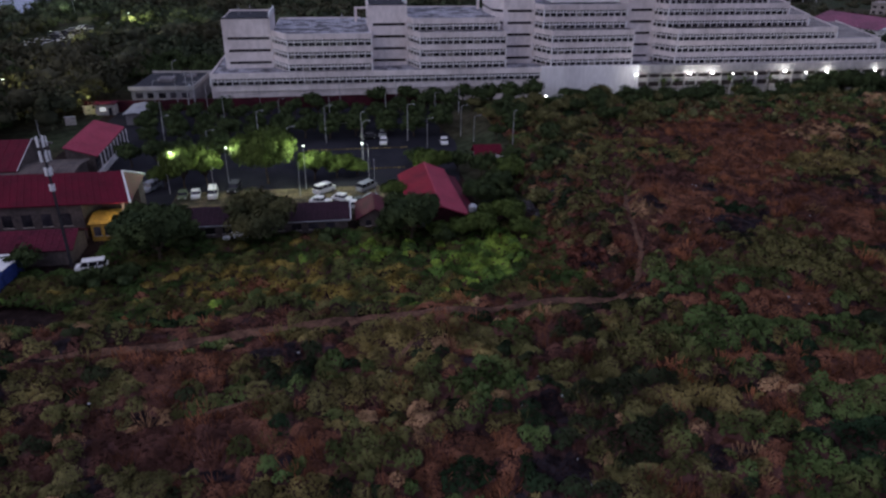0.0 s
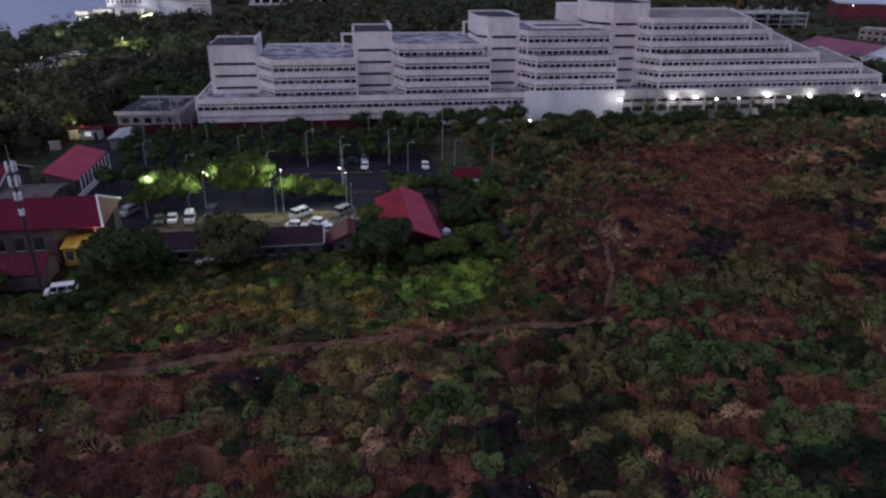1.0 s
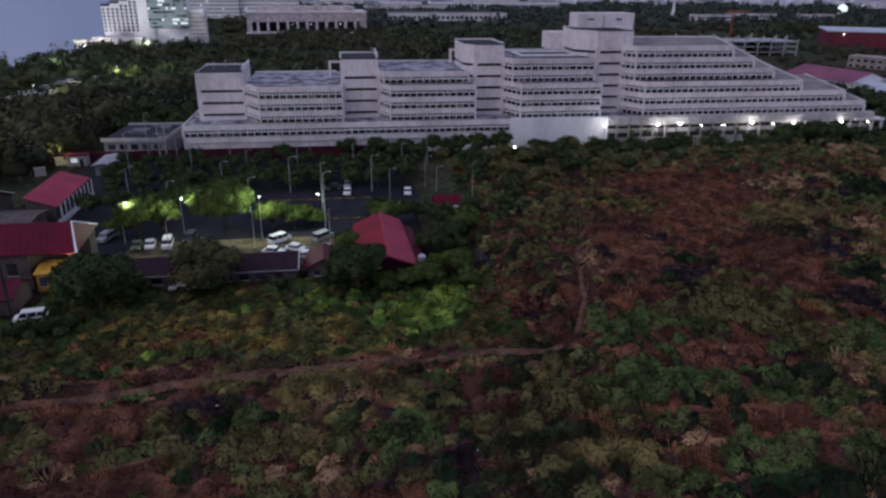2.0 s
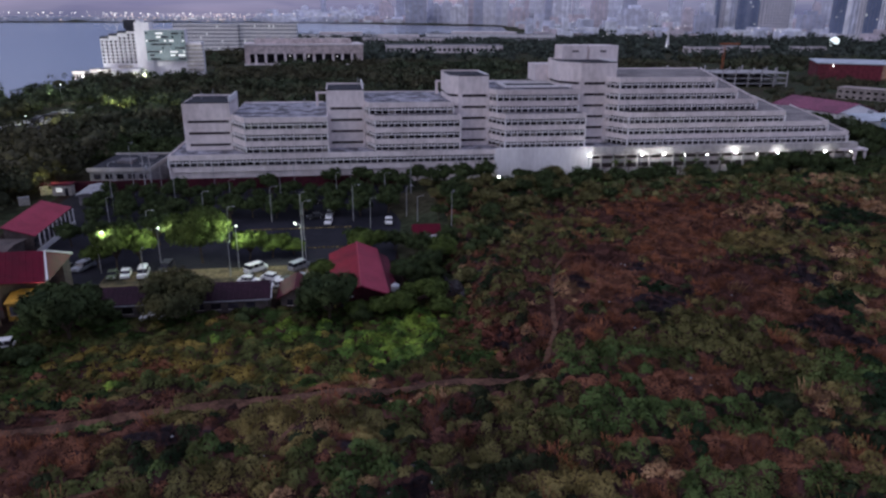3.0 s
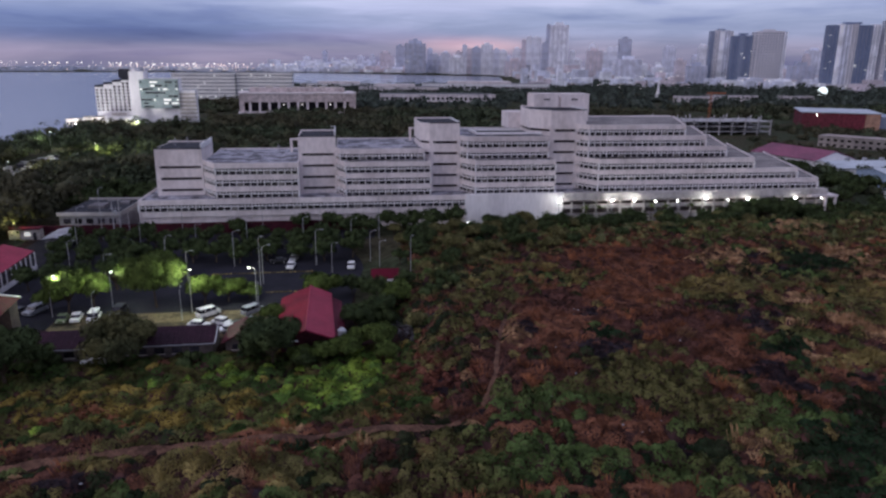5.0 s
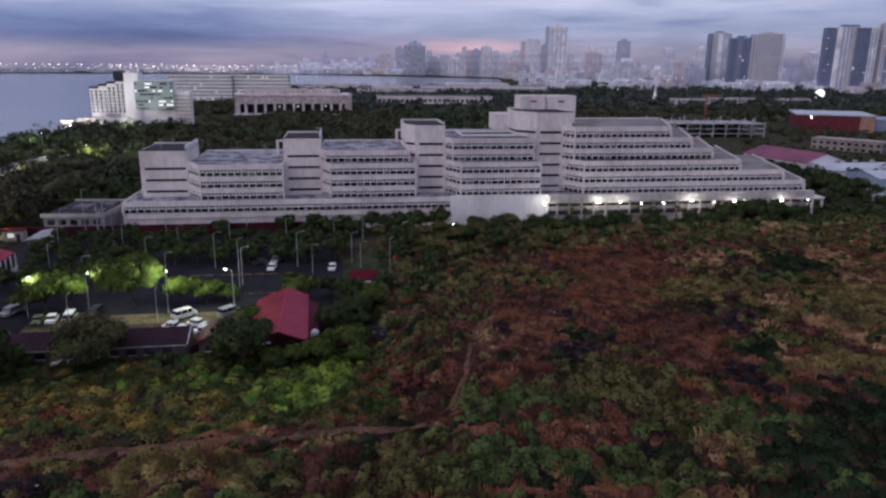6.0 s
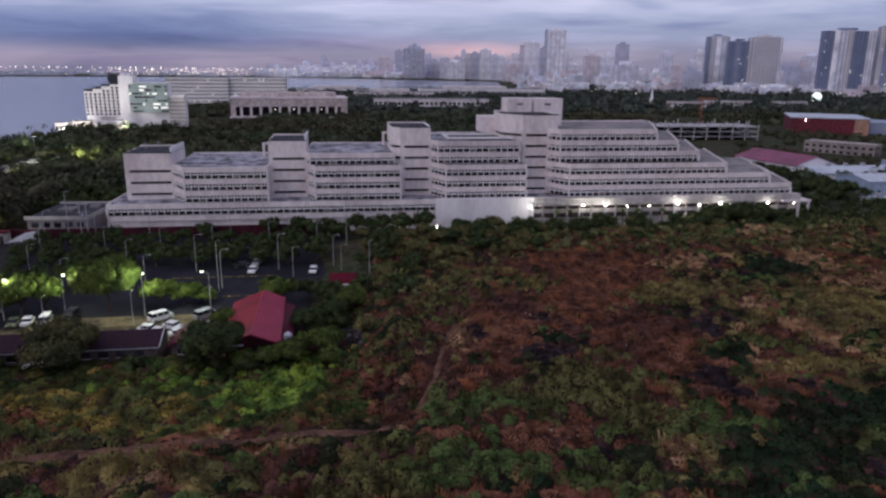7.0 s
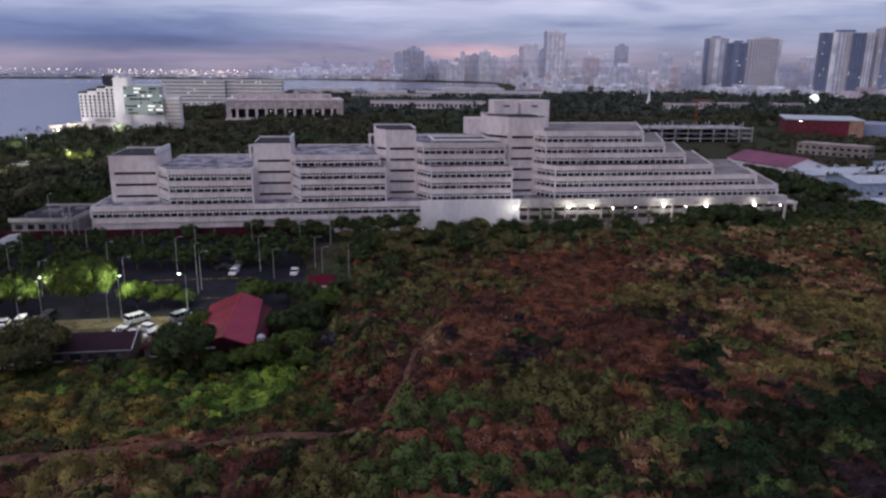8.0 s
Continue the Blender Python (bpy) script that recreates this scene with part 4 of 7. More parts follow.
part("lift_tower", Geo().box(5.5, 16.4, -5, 9, 36.6, 43.5), M_BITUMEN, hotel, "dark clad lift tower")
part("core", Geo().box(16.5, 30, -11, 9, 0, 42).box(18, 22, -8, 8, 42, 44), M_WHITEWALL, hotel, "tall white stair core")
g2 = Geo().box(30, 62, -9, 9, 0, 36.5).box(62, 77, -7, 9, 0, 27)
wingh = part("glazed_wing", g2, M_WHITEWALL, hotel)
part("glazed_front", Geo().box(25.5, 62.2, -11.4, -11.05, 12.5, 35.5).box(30, 62.2, -11.1, -9.0, 12.4, 36.0), M_TEAL, wingh, "pale teal glass front")
for k in range(7):
    part("balcony", Geo().box(62, 77.8, -8.6, -7.0, 4.6 + 3.1 * k, 5.9 + 3.1 * k), M_CREAM, wingh, "cream balcony front")
rng = random.Random(8)
dk, lt = Geo(), Geo()
for f_ in range(8):
    k = 0
    while k < 15:
        n, q = rng.choice((1, 1, 2, 3)), rng.random() + (0.0 if f_ in (1, 2, 5, 7) else 0.30)
        if q < 0.62:
            (lt if q < 0.31 else dk).box(26 + k * 2.4, 26 + min(k + n, 15) * 2.4 - 0.5, -11.55, -11.38, 13.2 + f_ * 2.8, 14.6 + f_ * 2.8)
        k += n
tagged(part("glazing", dk, M_GLASS, wingh), kind="stuff")
tagged(part("lit_window", lt, G_WINDOW, wingh, "brightly lit windows"), kind="stuff")
part("lobby", Geo().box(-24, 20, -24, -11, 0, 7).box(-30, -16.6, -16, 6, 0, 4.5), M_WHITEWALL, hotel, "low white lobby block")
lobw = Geo()
for k in range(8):
    lobw.box(-20 + k * 4.6, -17 + k * 4.6, -24.1, -23.9, 1.5, 4.5)
part("lobby_window", lobw, G_WINDOW, hotel, "lit lobby windows")
for k, (x, watts) in enumerate(((-22, 42000), (34, 36000))):
    fl = part("floodlight", Geo().box(x - 0.5, x + 0.5, -61, -60.4, 3.0, 4.0), G_FLOOD, hotel, "white floodlight at the hotel's foot")
    li = new("hotel_light", bpy.data.lights.new("hotel_light", "POINT"))
    li.data.energy, li.data.color, li.data.shadow_soft_size = watts, (1.0, 0.97, 0.92), 0.6
    li.location = (-155 + 0.8 * x, 600 - 0.8 * 62, 3.0)
for k, (x, y) in enumerate(((-215, 575), (-205, 582), (-196, 570), (-186, 590))):
    block_building("shore_hut", "low pavilion roof on the shore beside the hotel", x + 35, y, 9, 8, 5 + k, 10 * k, M_CREAM, 1, 4, category="pavilion", group="shore pavilions")

M_HAZEGLASS = material("dim_balcony_openings", (0.10, 0.10, 0.125), 0.6, (0.15, 0.15, 0.18), 0.1, bump=0.0)
M_SLABWHITE = material("bright_white_render", (0.90, 0.87, 0.82), 0.8, (0.84, 0.81, 0.77), 0.05, fine=0.3, fine_amount=0.05, bump=0.0)
# long slab hotel
block_building("slab_hotel", "long white slab hotel with regular rows of windows", -141.5, 914, 75, 20, 34, -3, M_SLABWHITE, 8, 30, lit=0.03, seed=5, win=(0.62, 0.46), glass=M_HAZEGLASS, category="hotel")
block_building("slab_hotel", "white slab hotel with regular rows of windows", -69.0, 916, 68, 20, 34.6, -3, M_SLABWHITE, 8, 27, lit=0.03, seed=6, win=(0.62, 0.46), glass=M_HAZEGLASS, category="hotel")

# the colonnaded hall
hall2 = thing("colonnaded_hall", "pale concrete hall with a deep colonnade under a heavy roof slab", "building", at=(-18, 716, -2), turn=4.4)
M_WARMSTONE = material("weathered_brown_concrete", (0.58, 0.49, 0.48), 0.85, (0.45, 0.37, 0.36), 0.04, fine=0.4, bump=0.0)
# body behind the columns: shade of the colonnade put into its colour
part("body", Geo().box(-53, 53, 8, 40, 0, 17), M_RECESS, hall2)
part("slab", Geo().box(-56.6, 56.6, -4, 42, 10.8, 18.4), M_WARMSTONE, hall2, "heavy brown concrete roof slab")
part("cornice", Geo().box(-57.2, 57.2, -4.6, 42, 18.4, 20.0), M_CONCRETE, hall2, "paler cornice")
part("attic", Geo().box(-47, 46, 4, 38, 20.0, 24), M_WARMSTONE, hall2)
for k in range(7):
    part("roof_plant", Geo().box(-44 + 13 * k, -37 + 13 * k, 8, 20, 24, 25.0 + (k * 5) % 3 * 0.5), M_CREAM, hall2, "pale plant box")
part("plinth", Geo().box(-57.5, 57.5, -9, 42, 0, 1.6), M_CONCRETE, hall2)
for k in range(11):
    x = -46.5 + k * 9.2
    part("column", Geo().box(x - 1.15, x + 1.15, -3.5, 0, 1.6, 10.8), M_CONCRETE, hall2)
    if k in (3, 5, 8):
        part("lamp", Geo().box(x + 3.6, x + 4.8, 1.2, 1.8, 7.6, 8.6), G_FAR, hall2, "lit lamp under the colonnade")
for xa, xb in ((-56.6, -52), (50, 56.6)):
    part("end_wall", Geo().box(xa, xb, -3.9, 40, 1.6, 10.8), M_WARMSTONE, hall2)
# low wide halls behind
for nm, x, y, w, d, h, fl, lab in (("convention_hall", 150, 930, 150, 40, 9, 1, "low pale convention hall with a long flat roof"),
                                  ("exhibition_hall", 120, 1180, 130, 60, 10, 1, "wide grey exhibition hall with stepped roofs"),
                                  ("exhibition_hall", 290, 1300, 230, 60, 12, 1, "wide white exhibition hall by the water"),
                                  ("exhibition_hall", 30, 1400, 160, 50, 8, 1, "wide low hall with a brown roof by the water"),
                                  ("convention_hall", 485, 880, 46, 20, 9, 2, "small pale hall among the far woods"), ("convention_hall", 556, 905, 60, 22, 9, 2, "pale flat roofed hall among the far woods"), ("convention_hall", 640, 890, 40, 20, 9, 2, "small pale hall beside the far woods")):
    o = block_building(nm, lab, x, y, w, d, h, -3, M_CONCRETE if y < 1250 else M_WHITEWALL, fl, int(w / 6), seed=int(x), win=(0.55, 0.4), category="hall", lit=0.02)
    if nm == "exhibition_hall":
        part("upper_roof", Geo().box(-w * 0.3, w * 0.2, -d * 0.3, d * 0.3, h + 0.9, h + 5), M_CONCRETE, o)

M_BRICKRED = material("dull_red_cladding", (0.155, 0.034, 0.048), 0.75, (0.12, 0.03, 0.04), 0.05, fine=0.5, spec=0.1)
M_PALEROOF = material("pale_sheet_roof", (0.50, 0.54, 0.60), 0.6, (0.40, 0.43, 0.49), 0.08, fine=0.8, fine_amount=0.15, bump=0.05)
M_PALEBLUE = material("pale_blue_cladding", (0.34, 0.42, 0.55), 0.65, (0.28, 0.35, 0.46), 0.1, fine=0.8, bump=0.05)
M_MAROON_FADED = material("faded_maroon_roof", (0.23, 0.060, 0.115), 0.6, (0.16, 0.045, 0.085), 0.1, fine=1.0)
# right side: construction frame, cranes, red hall, pink roofed school, sheds
M_SITE = material("raw_grey_concrete", (0.42, 0.40, 0.41), 0.9, (0.28, 0.27, 0.275), 0.1, fine=0.6)
site = thing("construction_site", "unfinished concrete frame with open floors", "building", at=(297, 486, -2), turn=-3)
for lv in range(3):
    part("floor_slab", Geo().box(-50, 38, -12, 18, 3.6 * lv + 2.6, 3.6 * lv + 3.1) if lv < 3 else Geo().box(-8, 20, -2, 18, 13.2, 13.7), M_SITE, site)
for i in range(10):
    for j in range(3):
        x, y = -50 + i * 9.75, -12 + j * 14.6
        part("column", Geo().box(x - 0.4, x + 0.4, y - 0.4, y + 0.4, 0, 11.6 + (i * 7 + j * 5) % 3), M_SITE, site)
for k in range(6):
    part("infill", Geo().box(-49 + k * 14, -42 + k * 14, 2.2, 2.5, 0.2, 9.5), M_RECESS, site, "dark netting between the columns")
for x, y, h, turn, tall in ((375, 635, 23, -8, 14),):
    c = thing("tower_crane", "orange lattice tower crane", "crane", "cranes", (x, y, -2), turn)
    g = Geo()
    for sx in (-1, 1):
        for sy in (-1, 1):
            g.box(sx * 0.8 - 0.12, sx * 0.8 + 0.12, sy * 0.8 - 0.12, sy * 0.8 + 0.12, 0, h)
    for k in range(int(h / 2)):
        g.tube([(-1, -1, 2 * k), (1, -1, 2 * k + 2)], [0.1, 0.1], 4)
        g.tube([(1, 1, 2 * k), (1, -1, 2 * k + 2)], [0.1, 0.1], 4)
    part("mast", g, M_ORANGE, c)
    part("jib", Geo().box(-tall * 0.3, tall, -0.7, 0.7, h, h + 1.4), M_ORANGE, c)
    part("counterweight", Geo().box(-tall * 0.35, -tall * 0.25, -1.2, 1.2, h - 2, h), M_CONCRETE_DARK, c)
M_OCHRE = material("dull_tan_render", (0.42, 0.24, 0.17), 0.85, (0.32, 0.19, 0.14), 0.2, fine=1.0, bump=0.0)
M_DIRTYCREAM = material("dirty_cream_render", (0.34, 0.29, 0.27), 0.85, (0.22, 0.19, 0.18), 0.15, fine=1.0, bump=0.0)
M_WEATHERED = material("weathered_tan_roof", (0.40, 0.33, 0.31), 0.85, (0.24, 0.20, 0.19), 0.12, fine=0.8, bump=0.0)
rb = thing("red_hall", "large dull red walled hall with a pale flat roof", "building", at=(446.7, 501.3, -2), turn=-29)
part("wall", Geo().box(-56, 0, 0, 60, 0, 13.0), M_BRICKRED, rb)
part("end_wall", Geo().box(0.05, 46, 18, 60, 0, 10), M_SLATE, rb, "blue grey clad annex")
part("corner", Geo().box(-10, 0.3, -0.4, 4, 0, 13.0), M_OCHRE, rb, "tan corner pier")
part("roof", Geo().box(-57, 1, -1, 61, 13.0, 13.8), M_PALEROOF, rb)
part("lamp", Geo().box(-45.5, -44.9, -1.8, -1.1, 11.2, 11.7), G_FLOOD, rb, "lit floodlight under the eave")
pk = gable_house("pink_roof_school", "school block with a broad faded maroon roof and white gable", 242, 268, 302, 342, "y", 4.0, 8.0, M_MAROON_FADED, M_WHITEWALL, base=-2.0, ribs=30)
pk.rotation_euler.z = radians(11)
opening_row(pk, -11, 11, 6, -20.0, 2.0, 4.5, 1.8)
for k in range(9):
    part("window", Geo().box(-13.1, -12.95, -18 + 4 * k, -15.8 + 4 * k, 2.0, 4.4), M_GLASS, pk)
block_building("apartment_block", "low dirty cream apartment block with small windows", 341, 392, 40, 14, 6.4, -54, M_DIRTYCREAM, 2, 10, seed=9, win=(0.5, 0.42), roof=M_WEATHERED)
for x0, x1, y0, y1, e, r, wall, lab in ((247, 304, 283, 306, 3.0, 4.8, M_WHITE, "white metal clad shed with a broad pale shallow roof"), (245, 290, 250, 270, 4.6, 6.4, M_PALEBLUE, "pale blue clad factory shed with a white roof"), (230, 243, 226, 235, 1.2, 2.2, M_WHITE, "small white shed at the trees"), (302, 352, 262, 312, 5.0, 7.6, M_PALEBLUE, "large pale blue factory shed with a shallow roof")):
    o = gable_house("factory_shed", lab, x0, x1, y0, y1, "x", e, r, M_PALEROOF, wall, base=-2.0, ribs=24, category="shed", group="white sheds")
    opening_row(o, -(x1 - x0) * 0.45, (x1 - x0) * 0.45, int((x1 - x0) / 6), -(y1 - y0) / 2, 1.4, 2.6, 1.8)
    for k in range(3):
        part("roof_unit", Geo().box(-(x1 - x0) * 0.3 + k * 9, -(x1 - x0) * 0.3 + k * 9 + 1.6, -0.8, 0.8, r + 1.9, r + 3.2), M_STEEL, o)

sp = thing("spire", "slim white spire lit at its foot", "spire", at=(466, 946, -2))
part("shaft", Geo().tube([(0, 0, 0), (0, 0, 6), (0, 0, 16), (0, 0, 36)], [9, 3.2, 1.6, 0.3], 8), M_WHITE, sp)
part("lamp", Geo().box(-8, -5, -9, -8, 1, 4), G_FLOOD, sp, "floodlight at the foot")
gl = thing("lit_globe", "glowing white globe sign before the towers", "sign", at=(748, 985, -2))
part("stand", Geo().box(-2, 2, -2, 2, 0, 8), M_CONCRETE_DARK, gl)
part("globe", Geo().tube([(0, 0, 5), (0, 0, 7), (0, 0, 11), (0, 0, 15), (0, 0, 18), (0, 0, 19)], [2.5, 5.5, 7, 6.4, 3.6, 0.5], 14), glowing("globe_glow", (0.9, 1.0, 0.95), 1.1), gl)

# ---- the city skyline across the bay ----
# haze is put into these colours: cladding and glass lifted towards the sky
M_TOWER_A = material("pale_hazed_cladding", (0.84, 0.84, 0.88), 0.6, (0.76, 0.76, 0.82), 0.01, fine=0.05, bump=0.0)
M_TOWER_B = material("grey_hazed_cladding", (0.70, 0.71, 0.80), 0.6, (0.62, 0.63, 0.73), 0.01, fine=0.05, bump=0.0)
M_TOWER_C = material("brown_hazed_cladding", (0.66, 0.58, 0.61), 0.7, (0.57, 0.50, 0.54), 0.01, fine=0.05, bump=0.0)
M_TOWER_D = material("slate_hazed_cladding", (0.47, 0.50, 0.61), 0.5, (0.41, 0.43, 0.54), 0.01, fine=0.05, bump=0.0)
M_TGLASS = material("hazed_tower_glass", (0.52, 0.51, 0.60), 0.4, (0.58, 0.57, 0.65), 0.02, bump=0.0)
TOWER_LABEL = {M_TOWER_A: "pale high-rise tower across the bay", M_TOWER_B: "grey high-rise tower across the bay", M_TOWER_C: "brown high-rise tower in the city", M_TOWER_D: "dark slate high-rise tower in the city"}


def skyscraper(x, y, w, h, mat, n, lit=0.03, crown=0, turn=-10):
    """A high-rise: a shaft with piers, window bands between them and some windows lit."""
    rng = random.Random(int(x + y))
    o = thing("tower_block", TOWER_LABEL[mat], "tower", "skyline towers", (x, y, -2), turn)
    d = w * rng.uniform(0.6, 0.9)
    rim = [(w / 2, d / 2), (-w / 2, d / 2)]
    for k in range(5):
        xx = -w / 2 + w * k / 4
        xl, xr = max(xx - w * 0.04, -w / 2), min(xx + w * 0.04, w / 2)
        rim += ([(xl, -d / 2)] if k else []) + [(xl, -d / 2 - 0.02 * w), (xr, -d / 2 - 0.02 * w)] + ([(xr, -d / 2)] if k < 4 else [])
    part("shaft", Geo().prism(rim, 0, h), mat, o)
    part("plant_room", Geo().box(-w * 0.25, w * 0.2, -d * 0.2, d * 0.3, h, h + w * 0.12 + 2), mat, o)
    if crown:
        part("crown", Geo().box(-w * 0.32, w * 0.32, -d * 0.3, d * 0.3, h, h + crown * 0.6).box(-w * 0.12, w * 0.12, -d * 0.12, d * 0.12, h + crown * 0.6, h + crown), mat, o)
    g, l2 = Geo(), Geo()
    for k in range(n):
        z = h * (k + 0.3) / n
        for j in range(4):
            xa = -w / 2 + w * j / 4 + w * 0.05
            (l2 if rng.random() < lit else g).box(xa, xa + w * 0.15, -d / 2 - 0.008 * w, -d / 2 + 0.1, z, z + 0.5 * h / n)
        g.box(-w / 2 - 0.008 * w, -w / 2, -d * 0.4, d * 0.4, z, z + 0.5 * h / n)
        g.box(w / 2, w / 2 + 0.008 * w, -d * 0.4, d * 0.4, z, z + 0.5 * h / n)
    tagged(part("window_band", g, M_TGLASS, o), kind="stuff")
    if l2.v:
        tagged(part("lit_window", l2, G_WINDOW, o), kind="stuff")
    return o


skyscraper(-157, 4190, 37, 75, M_TOWER_B, 14, 0.05, 0, -6)
skyscraper(-54, 4144, 28, 107, M_TOWER_D, 18, 0.00, 0, -4)
skyscraper(-11, 4145, 22, 67, M_TOWER_B, 14, 0.10, 0, -4)
skyscraper(58, 4045, 52, 64, M_TOWER_A, 12, 0.06, 0, -6)
skyscraper(106, 3994, 30, 58, M_TOWER_B, 12, 0.05, 0, -8)
skyscraper(142, 3944, 36, 79, M_TOWER_B, 16, 0.00, 0, -7)
skyscraper(181, 3892, 26, 59, M_TOWER_B, 12, 0.00, 0, -7)
skyscraper(200, 3892, 26, 86, M_TOWER_B, 16, 0.00, 0, -6)
skyscraper(259, 3688, 56, 96, M_TOWER_C, 18, 0.00, 0, -8)
skyscraper(278, 3637, 44, 73, M_TOWER_C, 14, 0.00, 0, -9)
skyscraper(321, 3534, 40, 127, M_TOWER_D, 26, 0.00, 0, -6)
skyscraper(377, 3358, 97, 134, M_TOWER_D, 34, 0.01, 22, -6)
skyscraper(459, 3469, 27, 114, M_TOWER_B, 22, 0.00, 0, -7)
skyscraper(479, 3417, 29, 87, M_TOWER_A, 18, 0.00, 0, -8)
skyscraper(498, 3384, 21, 77, M_TOWER_B, 16, 0.00, 0, -8)
skyscraper(514, 3311, 41, 94, M_TOWER_B, 20, 0.00, 0, -7)
skyscraper(536, 3105, 74, 73, M_TOWER_A, 14, 0.00, 0, -9)
skyscraper(582, 3351, 31, 100, M_TOWER_C, 18, 0.00, 0, -7)
skyscraper(592, 3248, 23, 127, M_TOWER_B, 26, 0.03, 0, -10)
skyscraper(607, 3205, 25, 111, M_TOWER_C, 24, 0.00, 0, -8)
skyscraper(612, 3061, 40, 113, M_TOWER_D, 26, 0.00, 0, -9)
skyscraper(641, 2984, 48, 124, M_TOWER_A, 28, 0.00, 0, -8)
skyscraper(670, 2927, 27, 105, M_TOWER_B, 22, 0.00, 0, -7)
skyscraper(685, 2873, 29, 98, M_TOWER_A, 22, 0.00, 0, -11)
skyscraper(697, 2819, 20, 75, M_TOWER_B, 16, 0.00, 0, -10)
skyscraper(717, 2763, 32, 105, M_TOWER_A, 22, 0.00, 0, -8)
skyscraper(685, 2667, 75, 57, M_TOWER_C, 10, 0.00, 0, -8)
skyscraper(728, 2708, 17, 136, M_TOWER_C, 30, 0.00, 0, -8)
skyscraper(738, 2664, 25, 145, M_TOWER_A, 32, 0.00, 0, -10)
skyscraper(748, 2600, 30, 141, M_TOWER_A, 32, 0.00, 0, -9)
skyscraper(765, 2543, 26, 122, M_TOWER_D, 28, 0.00, 0, -9)
skyscraper(817, 2684, 17, 192, M_TOWER_D, 40, 0.00, 0, -10)
skyscraper(795, 2482, 61, 180, M_TOWER_A, 42, 0.00, 0, -9)
skyscraper(843, 2467, 19, 92, M_TOWER_A, 18, 0.00, 0, -10)
skyscraper(828, 2367, 26, 64, M_TOWER_A, 14, 0.00, 0, -9)
skyscraper(846, 2254, 49, 91, M_TOWER_C, 20, 0.00, 0, -12)
skyscraper(848, 2275, 21, 111, M_TOWER_A, 24, 0.00, 0, -11)
skyscraper(913, 2336, 18, 87, M_TOWER_A, 18, 0.00, 0, -14)
skyscraper(950, 2376, 29, 103, M_TOWER_A, 22, 0.00, 0, -11)
skyscraper(1006, 2461, 21, 107, M_TOWER_A, 22, 0.00, 0, -12)
skyscraper(927, 2202, 39, 127, M_TOWER_D, 28, 0.00, 0, -10)
skyscraper(795, 1846, 60, 62, M_TOWER_B, 14, 0.00, 0, -10)
skyscraper(950, 2106, 29, 48, M_TOWER_A, 8, 0.00, 0, -12)
skyscraper(1083, 2210, 37, 103, M_TOWER_B, 20, 0.00, 0, -12)
skyscraper(871, 1702, 25, 60, M_TOWER_C, 14, 0.00, 0, -14)
skyscraper(814, 1507, 41, 48, M_TOWER_D, 12, 0.01, 0, -15)
skyscraper(948, 1775, 18, 72, M_TOWER_B, 16, 0.00, 0, -15)
skyscraper(946, 1737, 20, 97, M_TOWER_A, 20, 0.00, 0, -13)
skyscraper(1023, 1441, 48, 50, M_TOWER_D, 10, 0.02, 0, -17)
skyscraper(1179, 1650, 17, 75, M_TOWER_C, 16, 0.00, 0, -16)
skyscraper(1402, 1936, 43, 93, M_TOWER_B, 18, 0.00, 0, -18)
skyscraper(952, 1996, 34, 43, M_TOWER_A, 8, 0.02, 0, -12)
skyscraper(707, 2005, 47, 27, M_TOWER_A, 5, 0.00, 0, -13)
skyscraper(815, 2052, 56, 30, M_TOWER_B, 6, 0.00, 0, -14)


def shore_place(rng, bearing0, bearing1, d0, d1):
    """A random plan place within a sector of bearings (degrees east of the y axis) and distances."""
    a, d = radians(rng.uniform(bearing0, bearing1)), rng.uniform(d0, d1)
    return 37 + d * math.sin(a), -5 + d * math.cos(a)


M_DEEPSLATE = material("deep_slate_cladding", (0.17, 0.21, 0.33), 0.45, (0.13, 0.165, 0.27), 0.02, fine=0.2, fine_amount=0.1, bump=0.0)
M_NEARGLASS = material("tower_window_glass", (0.19, 0.21, 0.28), 0.35, (0.25, 0.27, 0.34), 0.05, bump=0.0)


def strip_tower(label, x, y, h, turn, strips, floors, d=20, lit=0.0, podium=0):
    """A near high-rise whose front is made of upright strips (width, cladding, open share), each floor with its own windows."""
    rng = random.Random(int(x))
    w = sum(q[0] for q in strips)
    o = thing("tower_block", label, "tower", "city towers", (x, y, -2), turn)
    xa, g, l2 = -w / 2, Geo(), Geo()
    for k, (sw, mat, share) in enumerate(strips):
        step = 1.2 * (k % 2)
        part("facade_strip", Geo().box(xa, xa + sw, -d / 2 - step, d / 2, 0, h + 2.0 * (k % 2)), mat, o)
        n = max(1, round(sw / 7))
        for f in range(floors):
            z = (f + 0.25) * h / floors
            for j in range(n):
                c = xa + (j + 0.5) * sw / n
                if share:
                    (l2 if rng.random() < lit else g).box(c - share * sw / n / 2, c + share * sw / n / 2, -d / 2 - step - 0.25, -d / 2 - step + 0.2, z, z + 0.5 * h / floors)
        xa += sw
    for f in range(floors):
        z = (f + 0.25) * h / floors
        g.box(-w / 2 - 0.25, -w / 2 + 0.1, -d * 0.38, d * 0.38, z, z + 0.5 * h / floors)
    tagged(part("glazing", g, M_NEARGLASS, o), kind="stuff")
    if l2.v:
        tagged(part("lit_window", l2, G_WINDOW, o), kind="stuff")
    part("plant_room", Geo().box(-w * 0.2, w * 0.15, -d * 0.2, d * 0.3, h + 2, h + 6), strips[0][1], o)
    if podium:
        part("podium", Geo().box(-w * 0.62, w * 0.62, -d * 0.9, d * 0.6, 0, podium), M_TAN_TOWER, o)
    return o


